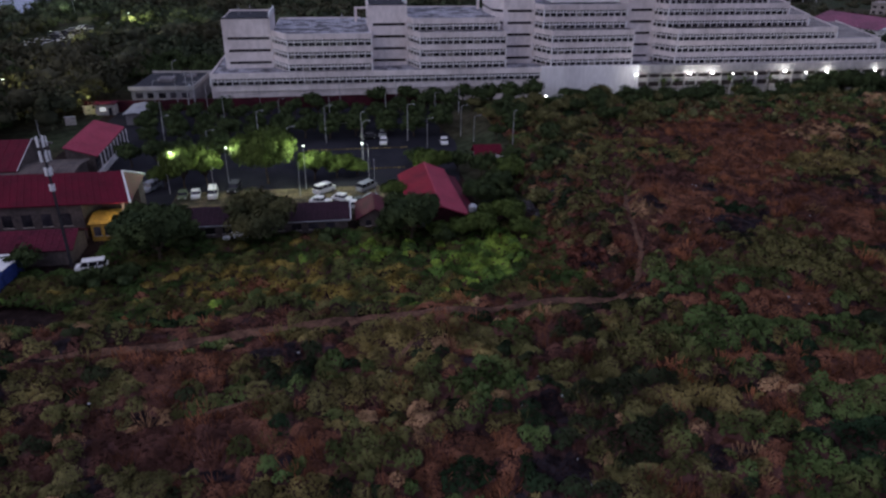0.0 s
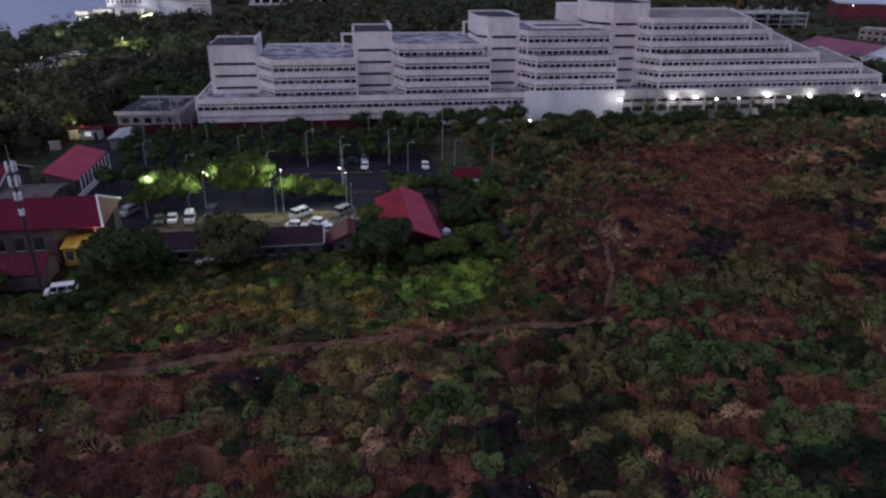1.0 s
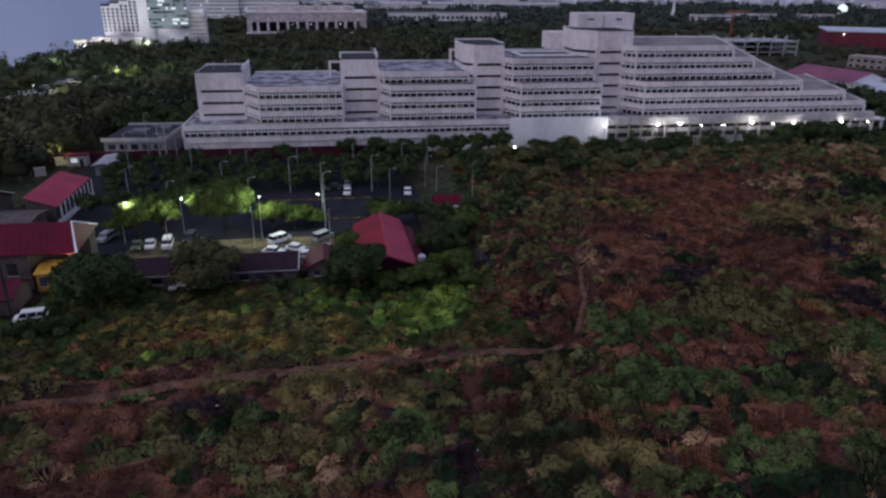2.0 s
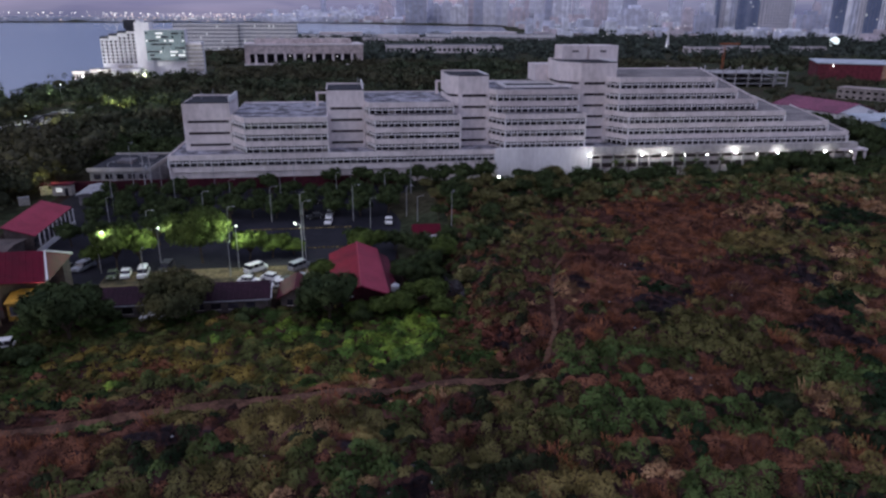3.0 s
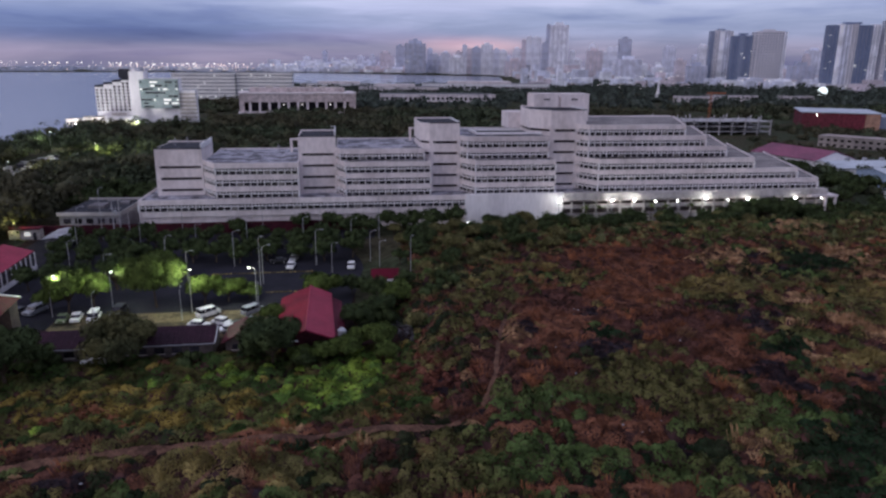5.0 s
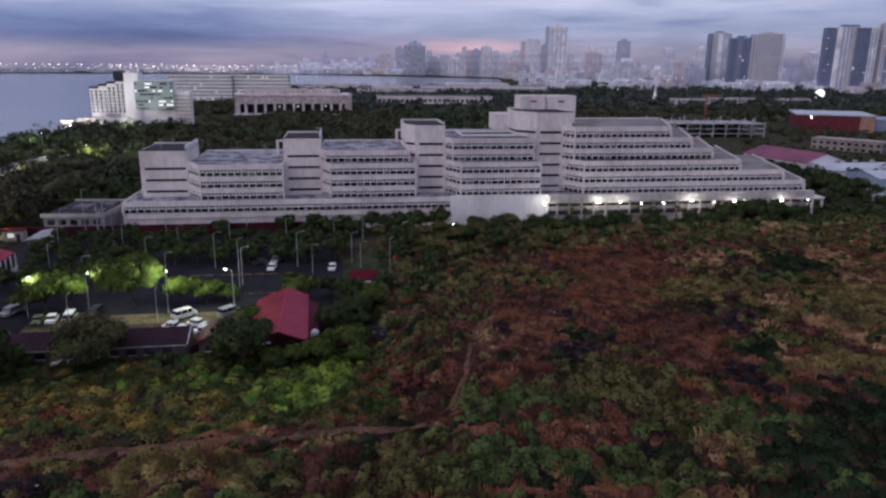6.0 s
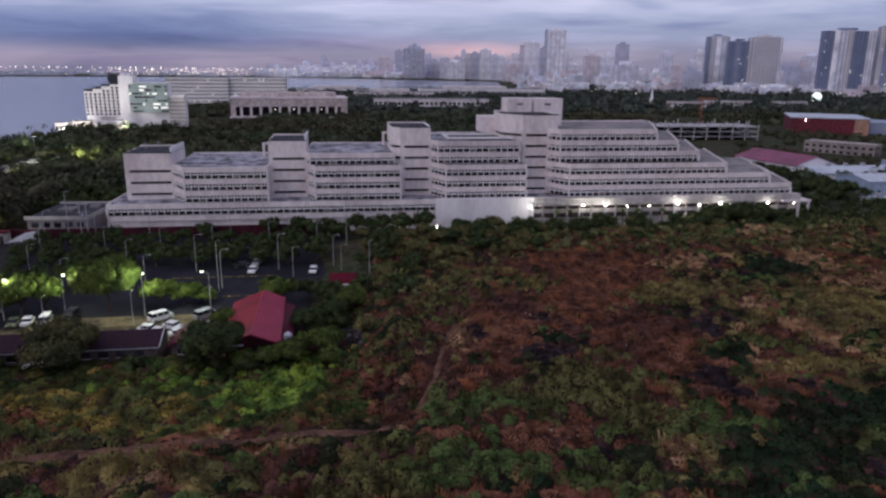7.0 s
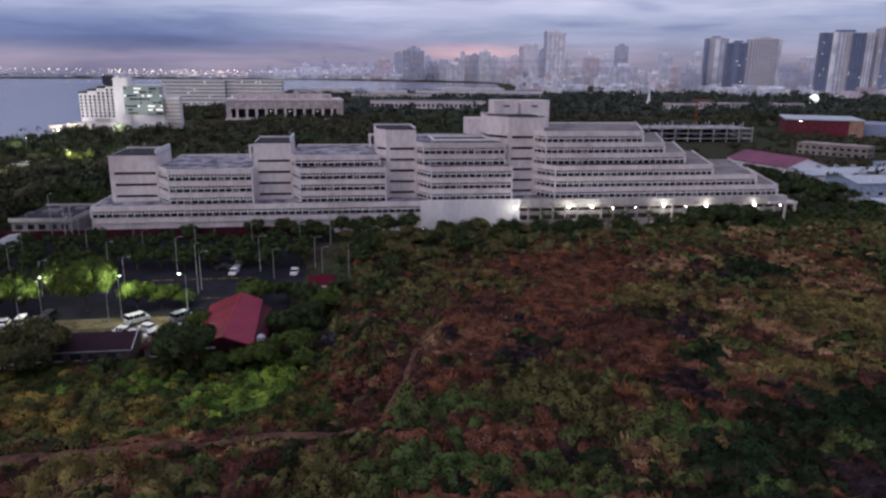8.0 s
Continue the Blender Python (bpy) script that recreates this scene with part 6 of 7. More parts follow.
def clump_field(name, mat, label, count, weight, leaf, per, radius, tall, seed, xs=(-95, 215), ys=(36, 200), blades=False, gaps=6.0):
    """Weeds as one mesh: clumps of leaf sprays or upright blades, spread where weight is high, with bare gaps between drifts."""
    r = np.random.RandomState(seed)
    x, y = r.uniform(*xs, count * 9), r.uniform(*ys, count * 9)
    w = weight(x, y) * np.clip(1.5 - y / 300, 0.35, 1.2) * np.clip(0.72 + 0.75 * wave(x, y, seed + 50, gaps), 0.03, 1)
    ok = (r.uniform(0, 1, len(x)) < w) & ~near_path(x, y, 0.8) & ~inside_built(x, y) & (np.abs(x - 20 - 0.15 * y) < 50 + 0.75 * y)
    x, y = x[ok][:count], y[ok][:count]
    n = len(x)
    s = r.uniform(0.5, 1.05, n) + 0.5 * r.uniform(0, 1, n) ** 4
    s = s if blades else s * np.clip(1 + 0.42 * wave(x, y, 93, 7) + 0.25 * wave(x, y, 94, 3.5), 0.5, 1.75)
    z = ground_z(x, y) - 0.05
    base, ways = np.stack([x, y, z], -1), None
    if blades:
        a = r.uniform(0, 6.283, (n, per))
        rad = r.uniform(0, 1, (n, per)) * radius
        foot = np.stack([np.cos(a) * rad, np.sin(a) * rad, 0 * a], -1) * s[:, None, None] + base[:, None]
        out = np.stack([np.cos(a), np.sin(a), 0 * a], -1) * r.uniform(0.1, 0.6, (n, per, 1))
        tip = foot + (out + np.array([0, 0, 1.0])) * (tall * s[:, None, None] * r.uniform(0.55, 1.1, (n, per, 1)))
        b = a + r.uniform(-1, 1, a.shape) + 1.57
        side = np.stack([np.cos(b), np.sin(b), 0 * b], -1) * leaf
        v = np.stack([foot - side * 0.4, tip + side + np.array([0, 0, -0.15]), tip - side], axis=2).reshape(-1, 3, 3)
    else:
        # every clump is a few puffs of its own height and width: a lumpy twiggy heart under a ragged coat of leaf sprays
        heads = 4
        a, d = r.uniform(0, 6.283, (n, heads)), r.uniform(0.0, 1.0, (n, heads)) ** 0.6
        head = np.stack([np.cos(a) * d * radius * 0.9, np.sin(a) * d * radius * 0.9, tall * (r.uniform(0.02, 0.36, (n, heads)) - 0.16 * d)], -1)
        wide = r.uniform(0.26, 0.60, (n, heads))
        k = r.randint(0, heads, (n, per))
        p = r.normal(size=(n, per, 3))
        p /= np.linalg.norm(p, axis=2)[..., None]
        p[..., 2] = np.abs(p[..., 2]) - 0.15
        bulge = p.copy()
        shape = np.array([radius, radius, 0.75 * tall])
        p = p * (r.uniform(0.70, 1.20, (n, per)) * np.take_along_axis(wide, k, 1))[..., None] * shape + np.take_along_axis(head, k[..., None], 1)
        p[..., 2] = np.maximum(p[..., 2], 0.02)
        p = p * s[:, None, None]
        v = leaf_cards(r, (p + base[:, None]).reshape(-1, 3), leaf * np.repeat(0.6 + 0.4 * s, per), bulge.reshape(-1, 3), 0.9, 0.62)
        ways = spread_ways((bulge + 0.34 * r.normal(size=p.shape) + np.array([0, 0, 0.1])).reshape(-1, 3))
        ball = COARSE.reshape(-1, 3)
        turn = r.uniform(0, 6.283, (n, heads, 1))
        lump = 0.56 + 0.12 * np.sin(4.3 * ball[:, 0] + 3.1 * ball[:, 2] + turn) + 0.10 * np.sin(5.1 * ball[:, 1] + 2.0 * turn)
        core = (ball * lump[..., None] * wide[..., None, None] * shape + head[:, :, None]) * s[:, None, None, None] + base[:, None, None]
        v = np.concatenate([v, core.reshape(-1, 3, 3)])
        ways = np.concatenate([ways, np.broadcast_to(ball, core.shape).reshape(-1, 3, 3)])
    return stuff(name, v, mat, label, "weeds", ways)


def blob(x, y, cx, cy, rx, ry):
    return np.exp(-(((x - cx) / rx) ** 2 + ((y - cy) / ry) ** 2))


# where each kind of weed takes over: middle and half widths of its drifts over the plan
DRIFTS = {
    "green": ((45, 82, 3.1, 3.0), (36, 67, 3.5, 3.5), (68, 90, 7.0, 4.0), (75, 74, 6.4, 4.0), (62, 64, 2.6, 3.2), (99, 68, 4.4, 4.5), (48, 68, 2.3, 3.0), (84, 59, 4.4, 2.2), (87, 72, 2.9, 2.8), (-1, 54, 2.2, 2.5), (4, 52, 2.2, 2.2), (14, 62, 3.1, 3.1), (35, 66, 6.2, 2.7), (50, 69, 5.0, 2.0), (51, 54, 3.0, 2.8), (40, 51, 2.9, 2.1), (60, 84, 10.9, 3.8), (48, 82, 3.2, 3.0), (17, 52, 1.7, 1.4), (43, 44, 3.1, 2.7)),
    "olive": ((5, 72, 6.1, 2.8), (14, 72, 3.6, 2.3), (101, 126, 9.6, 5.0), (133, 114, 11.5, 14.3), (109, 90, 8.3, 3.3), (60, 85, 4.0, 2.1), (0, 77, 9.3, 1.1), (8, 72, 2.6, 2.3), (2, 70, 2.7, 1.7), (-35, 68, 3.6, 2.4), (-25, 66, 3.0, 2.1), (-13, 68, 1.9, 1.7), (-9, 61, 1.8, 1.9), (-26, 51, 3.0, 1.8), (-19, 51, 2.5, 2.2), (-8, 48, 2.0, 1.3), (-4, 61, 2.1, 2.4), (1, 63, 2.8, 1.6), (101, 129, 11.0, 3.6), (28, 62, 3.8, 1.4), (32, 56, 3.6, 2.8)),
    "brown": ((89, 150, 7.5, 17.1), (79, 126, 10.5, 4.9), (101, 152, 5.5, 12.5), (60, 106, 4.4, 6.5), (84, 108, 8.3, 8.1), (92, 81, 7.5, 4.2), (59, 73, 5.4, 3.0), (53, 92, 4.3, 4.0), (-20, 68, 5.6, 4.6), (-13, 60, 2.9, 2.3), (-15, 55, 4.8, 3.7), (23, 56, 1.7, 1.4), (56, 59, 3.9, 2.3), (-11, 48, 1.9, 1.0), (88, 149, 9.5, 18.4), (63, 117, 6.5, 8.9), (48, 95, 3.6, 8.4), (8, 76, 6.5, 1.1), (12, 53, 3.3, 2.5), (83, 94, 6.4, 5.4), (-26, 74, 5.3, 1.6), (46, 75, 4.3, 1.7)),
    "tan": ((52, 107, 2.0, 6.5), (62, 118, 2.4, 5.5), (114, 149, 5.5, 3.9), (151, 173, 9.9, 7.8), (114, 120, 4.0, 4.7), (115, 108, 3.7, 3.4), (99, 92, 4.2, 2.1), (145, 129, 7.6, 4.7), (111, 78, 2.5, 2.0), (117, 100, 5.0, 3.5), (6, 56, 1.2, 4.0), (-28, 57, 2.7, 1.1), (-23, 60, 1.2, 1.3), (14, 59, 1.2, 1.7), (34, 50, 2.2, 1.6), (46, 58, 1.6, 1.8), (112, 149, 6.2, 3.2), (144, 144, 7.0, 7.5), (21, 75, 3.6, 1.0), (10, 70, 2.0, 1.2)),
    "char": ((37, 95, 4.2, 4.1), (56, 114, 3.6, 5.2), (97, 108, 5.7, 8.2), (65, 70, 2.5, 2.0), (88, 83, 3.4, 4.4), (102, 78, 3.3, 3.3), (68, 117, 5.9, 3.6), (126, 144, 4.8, 7.4), (99, 60, 7.0, 5.0), (20, 58, 1.6, 4.8), (-8, 70, 3.3, 2.0), (19, 48, 2.4, 3.3), (66, 101, 7.8, 6.6), (-15, 52, 3.1, 1.6), (1, 67, 3.8, 1.0), (86, 89, 5.3, 3.9), (-29, 63, 4.0, 1.4)),
    "deep": ((93, 74, 9.0, 6.0), (109, 74, 9.0, 8.0), (80, 57, 8.0, 4.5), (58, 46, 7.0, 4.0), (108, 66, 9.0, 6.0), (32, 60, 3.8, 2.5), (90, 64, 6.3, 4.1), (82, 64, 4.1, 3.5), (47, 47, 3.3, 3.0), (28, 50, 3.2, 3.1), (96, 95, 2.8, 3.3), (132, 141, 8.1, 6.8), (67, 68, 2.2, 3.2), (11, 49, 2.1, 2.2))}
BIAS = {"deep": 0.0, "green": 0.08, "olive": 0.03, "brown": 0.12, "tan": -0.32, "char": -0.20}


def drift_scores(x, y):
    out = {}
    for i, (kind, spots) in enumerate(DRIFTS.items()):
        e = sum(blob(x, y, *spot) for spot in spots)
        out[kind] = BIAS[kind] + 1.25 * np.minimum(e, 1.1) + 0.26 * wave(x, y, 41 + i, 17) + 0.20 * wave(x, y, 61 + i, 6)
    return out


def takes(kind, soft=0.16):
    """How likely a plant of this kind is at a place: nearly sure inside its drifts, mixed along their edges."""
    def weight(x, y):
        e = drift_scores(x, y)
        best = np.max(np.stack([v for k, v in e.items() if k != kind]), axis=0)
        return field_share(x, y) * np.clip(0.5 + (e[kind] - best) / (2 * soft), 0.012, 1)
    return weight


# ---- the mat of weeds: hummocks side by side, each of one kind, under a ragged coat of leaf sprays ----
def path_gap(x, y):
    """Metres from the rim of the nearest path."""
    best = np.full(np.shape(x), 1e6)
    for pts, w in zip(PATHS, (0.75, 0.30, 0.15)):
        for a, b in zip(pts, pts[1:]):
            ab = np.array(b) - np.array(a)
            t = np.clip(((x - a[0]) * ab[0] + (y - a[1]) * ab[1]) / (ab @ ab), 0, 1)
            best = np.minimum(best, np.hypot(x - a[0] - t * ab[0], y - a[1] - t * ab[1]) - w)
    return best


def hummocks(x, y, cell, seed):
    """Domes in a shaken grid: the height, 0 to 1, and the middle of the dome that stands highest."""
    rnd = np.random.RandomState(seed).uniform(size=(128, 128, 4))
    best, cx, cy = np.zeros(x.shape), x.copy(), y.copy()
    i, j = np.floor(x / cell).astype(int), np.floor(y / cell).astype(int)
    for di in (-1, 0, 1):
        for dj in (-1, 0, 1):
            u = rnd[(i + di) % 128, (j + dj) % 128]
            mx, my = (i + di + u[:, 0]) * cell, (j + dj + u[:, 1]) * cell
            q = ((x - mx) ** 2 + (y - my) ** 2) / (cell * (0.55 + 0.45 * u[:, 2])) ** 2
            h = (0.45 + 0.55 * u[:, 3]) * np.clip(1 - q, 0, 1) ** 0.62
            up = h > best
            best[up], cx[up], cy[up] = h[up], mx[up], my[up]
    return best, cx, cy


#        leaves, height, leaf size, label
WEEDS = {"deep": (L_DEEP, 1, 0.15, "deep green leafy weeds in a damp part of the field"),
         "green": (L_GREEN, 1.4, 0.15, "green leafy weeds in drifts over the rough field"),
         "olive": (L_OLIVE, 0.85, 0.13, "olive and straw coloured weeds in rounded tufts"),
         "brown": (L_BROWN, 0.65, 0.12, "dead reddish brown weeds in rounded tufts"),
         "tan": (L_TAN, 1, 0.12, "tan plumed reeds in puffs along the rise of the field"),
         "char": (L_CHAR, 0.2, 0.13, "charred low weeds"),
         "vine": (L_VINE, 0.9, 0.16, "bright green creeper mound beside the red roofed house"),
         "yellow": (L_YELLOW, 0.75, 0.14, "yellowing weeds below the sheds"),
         "low": (L_LOW, 0.75, 0.15, "rank green low weeds below the sheds")}
KIND = list(WEEDS)
TALL = np.array([WEEDS[k][1] for k in KIND])


def kind_at(x, y, rng):
    """Number of the kind of weed that grows at each place."""
    e = drift_scores(x, y)
    side = 0.9 * (0.5 - field_share(x, y)) * 4
    e["vine"] = side - 1.6 + 0.35 * wave(x, y, 78, 4) + 2.35 * np.clip(1.3 * blob(x, y, 19, 97, 5.5, 6) + 0.8 * blob(x, y, 25, 103, 4, 6) + 0.4 * blob(x, y, 5, 104, 8, 4), 0, 1)
    e["yellow"] = side - 1.5 + 0.50 * wave(x, y, 77, 4) + 1.95 * np.clip(1.3 * blob(x, y, -3, 92, 15, 6) + 0.5 * blob(x, y, -18, 99, 9, 5), 0, 1)
    e["low"] = side - 0.9 + 0 * x
    table = np.stack([e[k] for k in KIND])
    return np.argmax(table + 0.11 * rng.gumbel(size=table.shape), axis=0)


# the kind is drawn once for each large hummock
KIND_CELL = 1.6
kind_x, kind_y = np.meshgrid(np.arange(-110, 232), np.arange(30, 210))
KIND_MAP = kind_at(kind_x.ravel().astype(float), kind_y.ravel().astype(float), np.random.RandomState(31)).reshape(kind_x.shape)


def weed_mat(x, y):
    """Height of the mat over the ground and the kind of weed, at each place."""
    big, cx, cy = hummocks(x, y, KIND_CELL, 51)
    small, _, _ = hummocks(x, y, 0.65, 52)
    kind = KIND_MAP[np.clip(np.round(cy).astype(int) - 30, 0, KIND_MAP.shape[0] - 1), np.clip(np.round(cx).astype(int) + 110, 0, KIND_MAP.shape[1] - 1)]
    tall = TALL[kind]
    h = 1.3 * tall * (big * (1 + 0.40 * wave(cx, cy, 93, 9)) + 0.24 * small) + np.minimum(tall, 0.6) * 0.30 * wave(x, y, 94, 6)
    return np.maximum(h, 0.0) * np.clip(path_gap(x, y) / 0.9, 0, 1), kind


def weed_ground(x, y):
    ok = (np.abs(x - 20 - 0.15 * y) < 50 + 0.75 * y) & ~inside_built(x, y) & (path_gap(x, y) > 0.05)
    bare = 1.15 * blob(x, y, -47, 87, 11, 5)
    return ok & ((field_share(x, y) > 0.12) | ((y < 113) & (x < 45) & (bare < 0.6)))


# matted stems under the leaves, one rough sheet
ux, uy = np.meshgrid(np.arange(-95, 215, 0.55), np.arange(36, 198, 0.55))
uh, _ = weed_mat(ux.ravel(), uy.ravel())
uz = ground_z(ux, uy).ravel() + 0.72 * uh - 0.04
uid = np.arange(ux.size).reshape(ux.shape)
uf = np.stack([uid[:-1, :-1], uid[:-1, 1:], uid[1:, 1:], uid[1:, :-1]], -1).reshape(-1, 4)
uf = uf[weed_ground(ux.ravel()[uf[:, 0]], uy.ravel()[uf[:, 0]])]
used = np.unique(uf)
renumber = np.zeros(ux.size, int)
renumber[used] = np.arange(len(used))
me = bpy.data.meshes.new("undergrowth")
me.from_pydata(np.stack([ux.ravel(), uy.ravel(), uz], -1)[used].tolist(), [], renumber[uf].tolist())
me.materials.append(L_LITTER)
tagged(new("undergrowth", me), "matted reddish brown dead stems under the weeds", "weeds", kind="stuff")

# leaf sprays over the hummocks
lrng = np.random.RandomState(120)
lx, ly = lrng.uniform(-95, 215, 3300000), lrng.uniform(36, 200, 3300000)
keep = (lrng.uniform(size=len(lx)) < np.clip(66 / ly, 0.33, 0.95)) & weed_ground(lx, ly)
lx, ly = lx[keep][:1150000], ly[keep][:1150000]
crest, _, _ = hummocks(lx, ly, KIND_CELL, 51)
keep = lrng.uniform(size=len(lx)) < np.clip(0.10 + 2.4 * (crest - 0.10), 0.08, 1)
lx, ly = lx[keep], ly[keep]
lh, lkind = weed_mat(lx, ly)
hx, _ = weed_mat(lx + 0.15, ly)
hy, _ = weed_mat(lx, ly + 0.15)
lout = np.stack([np.clip((lh - hx) / 0.15, -2.5, 2.5), np.clip((lh - hy) / 0.15, -2.5, 2.5), np.ones(len(lx))], -1)
lout /= np.linalg.norm(lout, axis=1)[:, None]
lspot = np.stack([lx, ly, ground_z(lx, ly) + lh * lrng.uniform(0.82, 1.10, len(lx)) + lrng.uniform(-0.02, 0.10, len(lx))], -1)
for number, (kind, (mat, _, leaf, label)) in enumerate(WEEDS.items()):
    m = lkind == number
    size = leaf * (0.95 + ly[m] / 280)
    v = leaf_cards(lrng, lspot[m], size, lout[m], 0.48, 0.75)
    stuff("weeds", v, mat, label, "weeds", spread_ways(lout[m] + 0.15 * lrng.normal(size=(m.sum(), 3))))

# upright stalks and grasses that stand out of the mat
clump_field("olive_grass", L_OLIVE, "olive and straw coloured tall grass tufts", 1100, takes("olive"), 0.035, 60, 1.3, 1.5, 102, blades=True)
clump_field("brown_stalks", L_RUST, "dead rust brown upright stalks", 1100, takes("brown", 0.25), 0.035, 50, 1.1, 1.6, 104, blades=True)
clump_field("reed_plumes", L_TAN, "tan plumes of reeds", 700, takes("tan", 0.2), 0.035, 60, 1.1, 1.7, 106, blades=True)
clump_field("dry_shrubs", L_RUST, "dry rust coloured shrubs at the edge of the track", 84, lambda x, y: np.clip(1.3 * blob(x, y, 35, 88, 2.6, 3.5) + 1.3 * blob(x, y, -18, 90, 9, 4) + 1.2 * blob(x, y, 31, 90, 2.5, 4) + 0.6 * blob(x, y, 8, 90, 5, 3), 0, 1), 0.18, 260, 1.7, 2.6, 110, (-60, 44), (80, 104))
clump_field("dead_brush", L_MAROON, "dead maroon brown brush beside the rubble", 330, lambda x, y: np.clip(1.4 * blob(x, y, 36, 101, 6, 8) + 0.9 * blob(x, y, 42, 112, 5, 6), 0, 1), 0.16, 110, 1.3, 1.5, 114, (24, 54), (86, 124))
clump_field("edge_scrub", L_TREE_WARM, "olive brown scrub thicket before the office building", 1300, lambda x, y: np.clip(smooth(158, 176, y + 0.12 * (x - 60) - 6 * wave(x, y, 71, 30)) + (x < 62) * smooth(130, 150, y), 0, 1) * (x > 40) * (1 - 0.9 * blob(x, y, 126, 160, 30, 12)) * 1.0, 0.27, 96, 2.3, 3.0, 111, (36, 215), (126, 204))

# ---- vehicles ----
def body_of(length, width, height, bonnet, tail, waist):
    """Side outline lofted across, with tucked-in glasshouse."""
    L, W = length / 2, width / 2
    low = Geo()
    prof = [(-L, 0.35), (-L, waist * 0.92), (-L + bonnet, waist), (L - tail, waist), (L, waist * 0.96), (L, 0.35)]
    n = len(prof)
    for s in (-1, 1):
        low.v += [(x, s * W, z) for x, z in prof]
    low.f += [tuple(range(n)), tuple(reversed(range(n, 2 * n)))] + [(k, k + n, (k + 1) % n + n, (k + 1) % n) for k in range(n)]
    top = Geo()
    a, b = -L + bonnet, L - tail
    r0, r1 = a + 0.55 * (height - waist), b - 0.35 * (height - waist)
    w2 = W - 0.14
    top.v += [(a, -W + 0.03, waist), (b, -W + 0.03, waist), (b, W - 0.03, waist), (a, W - 0.03, waist), (r0, -w2, height - 0.08), (r1, -w2, height - 0.08), (r1, w2, height - 0.08), (r0, w2, height - 0.08)]
    top.f += [(4, 5, 6, 7), (0, 1, 5, 4), (1, 2, 6, 5), (2, 3, 7, 6), (3, 0, 4, 7)]
    roof = Geo().box(r0 - 0.1, r1 + 0.1, -w2 - 0.02, w2 + 0.02, height - 0.09, height)
    for x in (a * 0.3 + b * 0.7, a * 0.65 + b * 0.35):
        for s in (-1, 1):
            roof.box(x - 0.06, x + 0.06, s * (W - 0.09) - 0.04, s * (W - 0.09) + 0.04, waist, height - 0.05)
    return low, top, roof


wheel = Geo().tube([(0, -0.11, 0), (0, 0.11, 0)], [0.32, 0.32], 12)
rim = Geo().tube([(0, -0.12, 0), (0, 0.12, 0)], [0.18, 0.18], 8).mesh("rim", M_STEEL)
wheel = wheel.mesh("wheel", M_TYRE)


def vehicle(name, label, x, y, turn, paint, length=4.1, width=1.7, height=1.48, bonnet=1.2, tail=0.7, waist=0.9, z=LOT + 0.08, group="parked cars"):
    o = thing(name, label, "car" if name == "car" else "van", group, (x, y, z), turn)
    low, top, roof = body_of(length, width, height, bonnet, tail, waist)
    part("body", low, paint, o)
    part("glasshouse", top, M_GLASS, o, "dark tinted windows")
    part("roof", roof, paint, o)
    for sx in (-1, 1):
        for sy in (-1, 1):
            w = new("wheel", wheel)
            w.parent, w.location = o, (sx * length * 0.32, sy * (width / 2 - 0.1), 0.32)
            ri = new("rim", rim)
            ri.parent = w
    for sy in (-1, 1):
        part("headlight", Geo().box(-length / 2 - 0.02, -length / 2 + 0.06, sy * width * 0.36 - 0.16, sy * width * 0.36 + 0.16, waist * 0.68, waist * 0.88), M_WHITE, o)
        part("tail_light", Geo().box(length / 2 - 0.05, length / 2 + 0.02, sy * width * 0.4 - 0.1, sy * width * 0.4 + 0.1, waist * 0.6, waist * 0.9), M_RED, o)
    return o


VAN = dict(length=4.6, width=1.8, height=1.95, bonnet=0.7, tail=0.15, waist=1.15)
SUV = dict(length=4.8, width=1.9, height=1.8, bonnet=1.2, tail=0.2, waist=1.05)
vehicle("van", "white passenger van parked on the gravel yard", -4.2, 133.0, 222, M_WHITE, **VAN, group="parked vans")
vehicle("van", "white and grey passenger van parked on the gravel yard", 4.3, 133.3, 228, M_SILVER, **VAN, group="parked vans")
vehicle("van", "white van parked nose out at the yard's end", -25.7, 133.2, 96, M_WHITE, **VAN, group="parked vans")
vehicle("car", "white hatchback parked beside the shed", -4.8, 126.8, 165, M_WHITE)
vehicle("car", "white sedan parked beside the shed", -0.6, 127.8, 150, M_WHITE)
vehicle("car", "black sedan parked beside the shed", 2.6, 125.6, 205, M_BLACK)
vehicle("car", "silver hatchback parked beside the shed", 5.3, 126.8, 150, M_SILVER)
vehicle("car", "white pickup parked beside the shed", 1.4, 124.0, 195, M_WHITE)
vehicle("car", "dull green hatchback parked under the trees", -31.4, 133.0, 96, M_SAGE, length=3.9)
vehicle("car", "white hatchback parked under the trees", -29.0, 133.3, 97, M_WHITE, length=3.9)
vehicle("car", "dark red car under the rain tree", -22.0, 136.0, 85, M_BLACK, **SUV)
vehicle("car", "silver car on the drive beside the hall", -38.6, 138.6, 70, M_SILVER, **SUV)
vehicle("car", "dark car on the drive beside the hall", -41.6, 138.0, 70, M_BLACK)
for x, y, m, t in ((9.9, 165.2, M_WHITE, 84), (24.6, 163.5, M_WHITE, 85), (10.2, 172.0, M_SILVER, 80), (6.5, 170.0, M_BLACK, 10), (-27, 163, M_BLACK, 15), (-30, 165, M_SILVER, 20), (10.8, 181, M_SILVER, 85), (1.5, 184.5, M_WHITE, 5), (-2.5, 184.8, M_SILVER, 0), (5.6, 184.2, M_BLACK, 0), (26, 187, M_SILVER, 60)):
    vehicle("car", "%s car parked on the dark asphalt" % {M_WHITE: "white", M_SILVER: "silver", M_BLACK: "black"}[m], x, y, t, m)
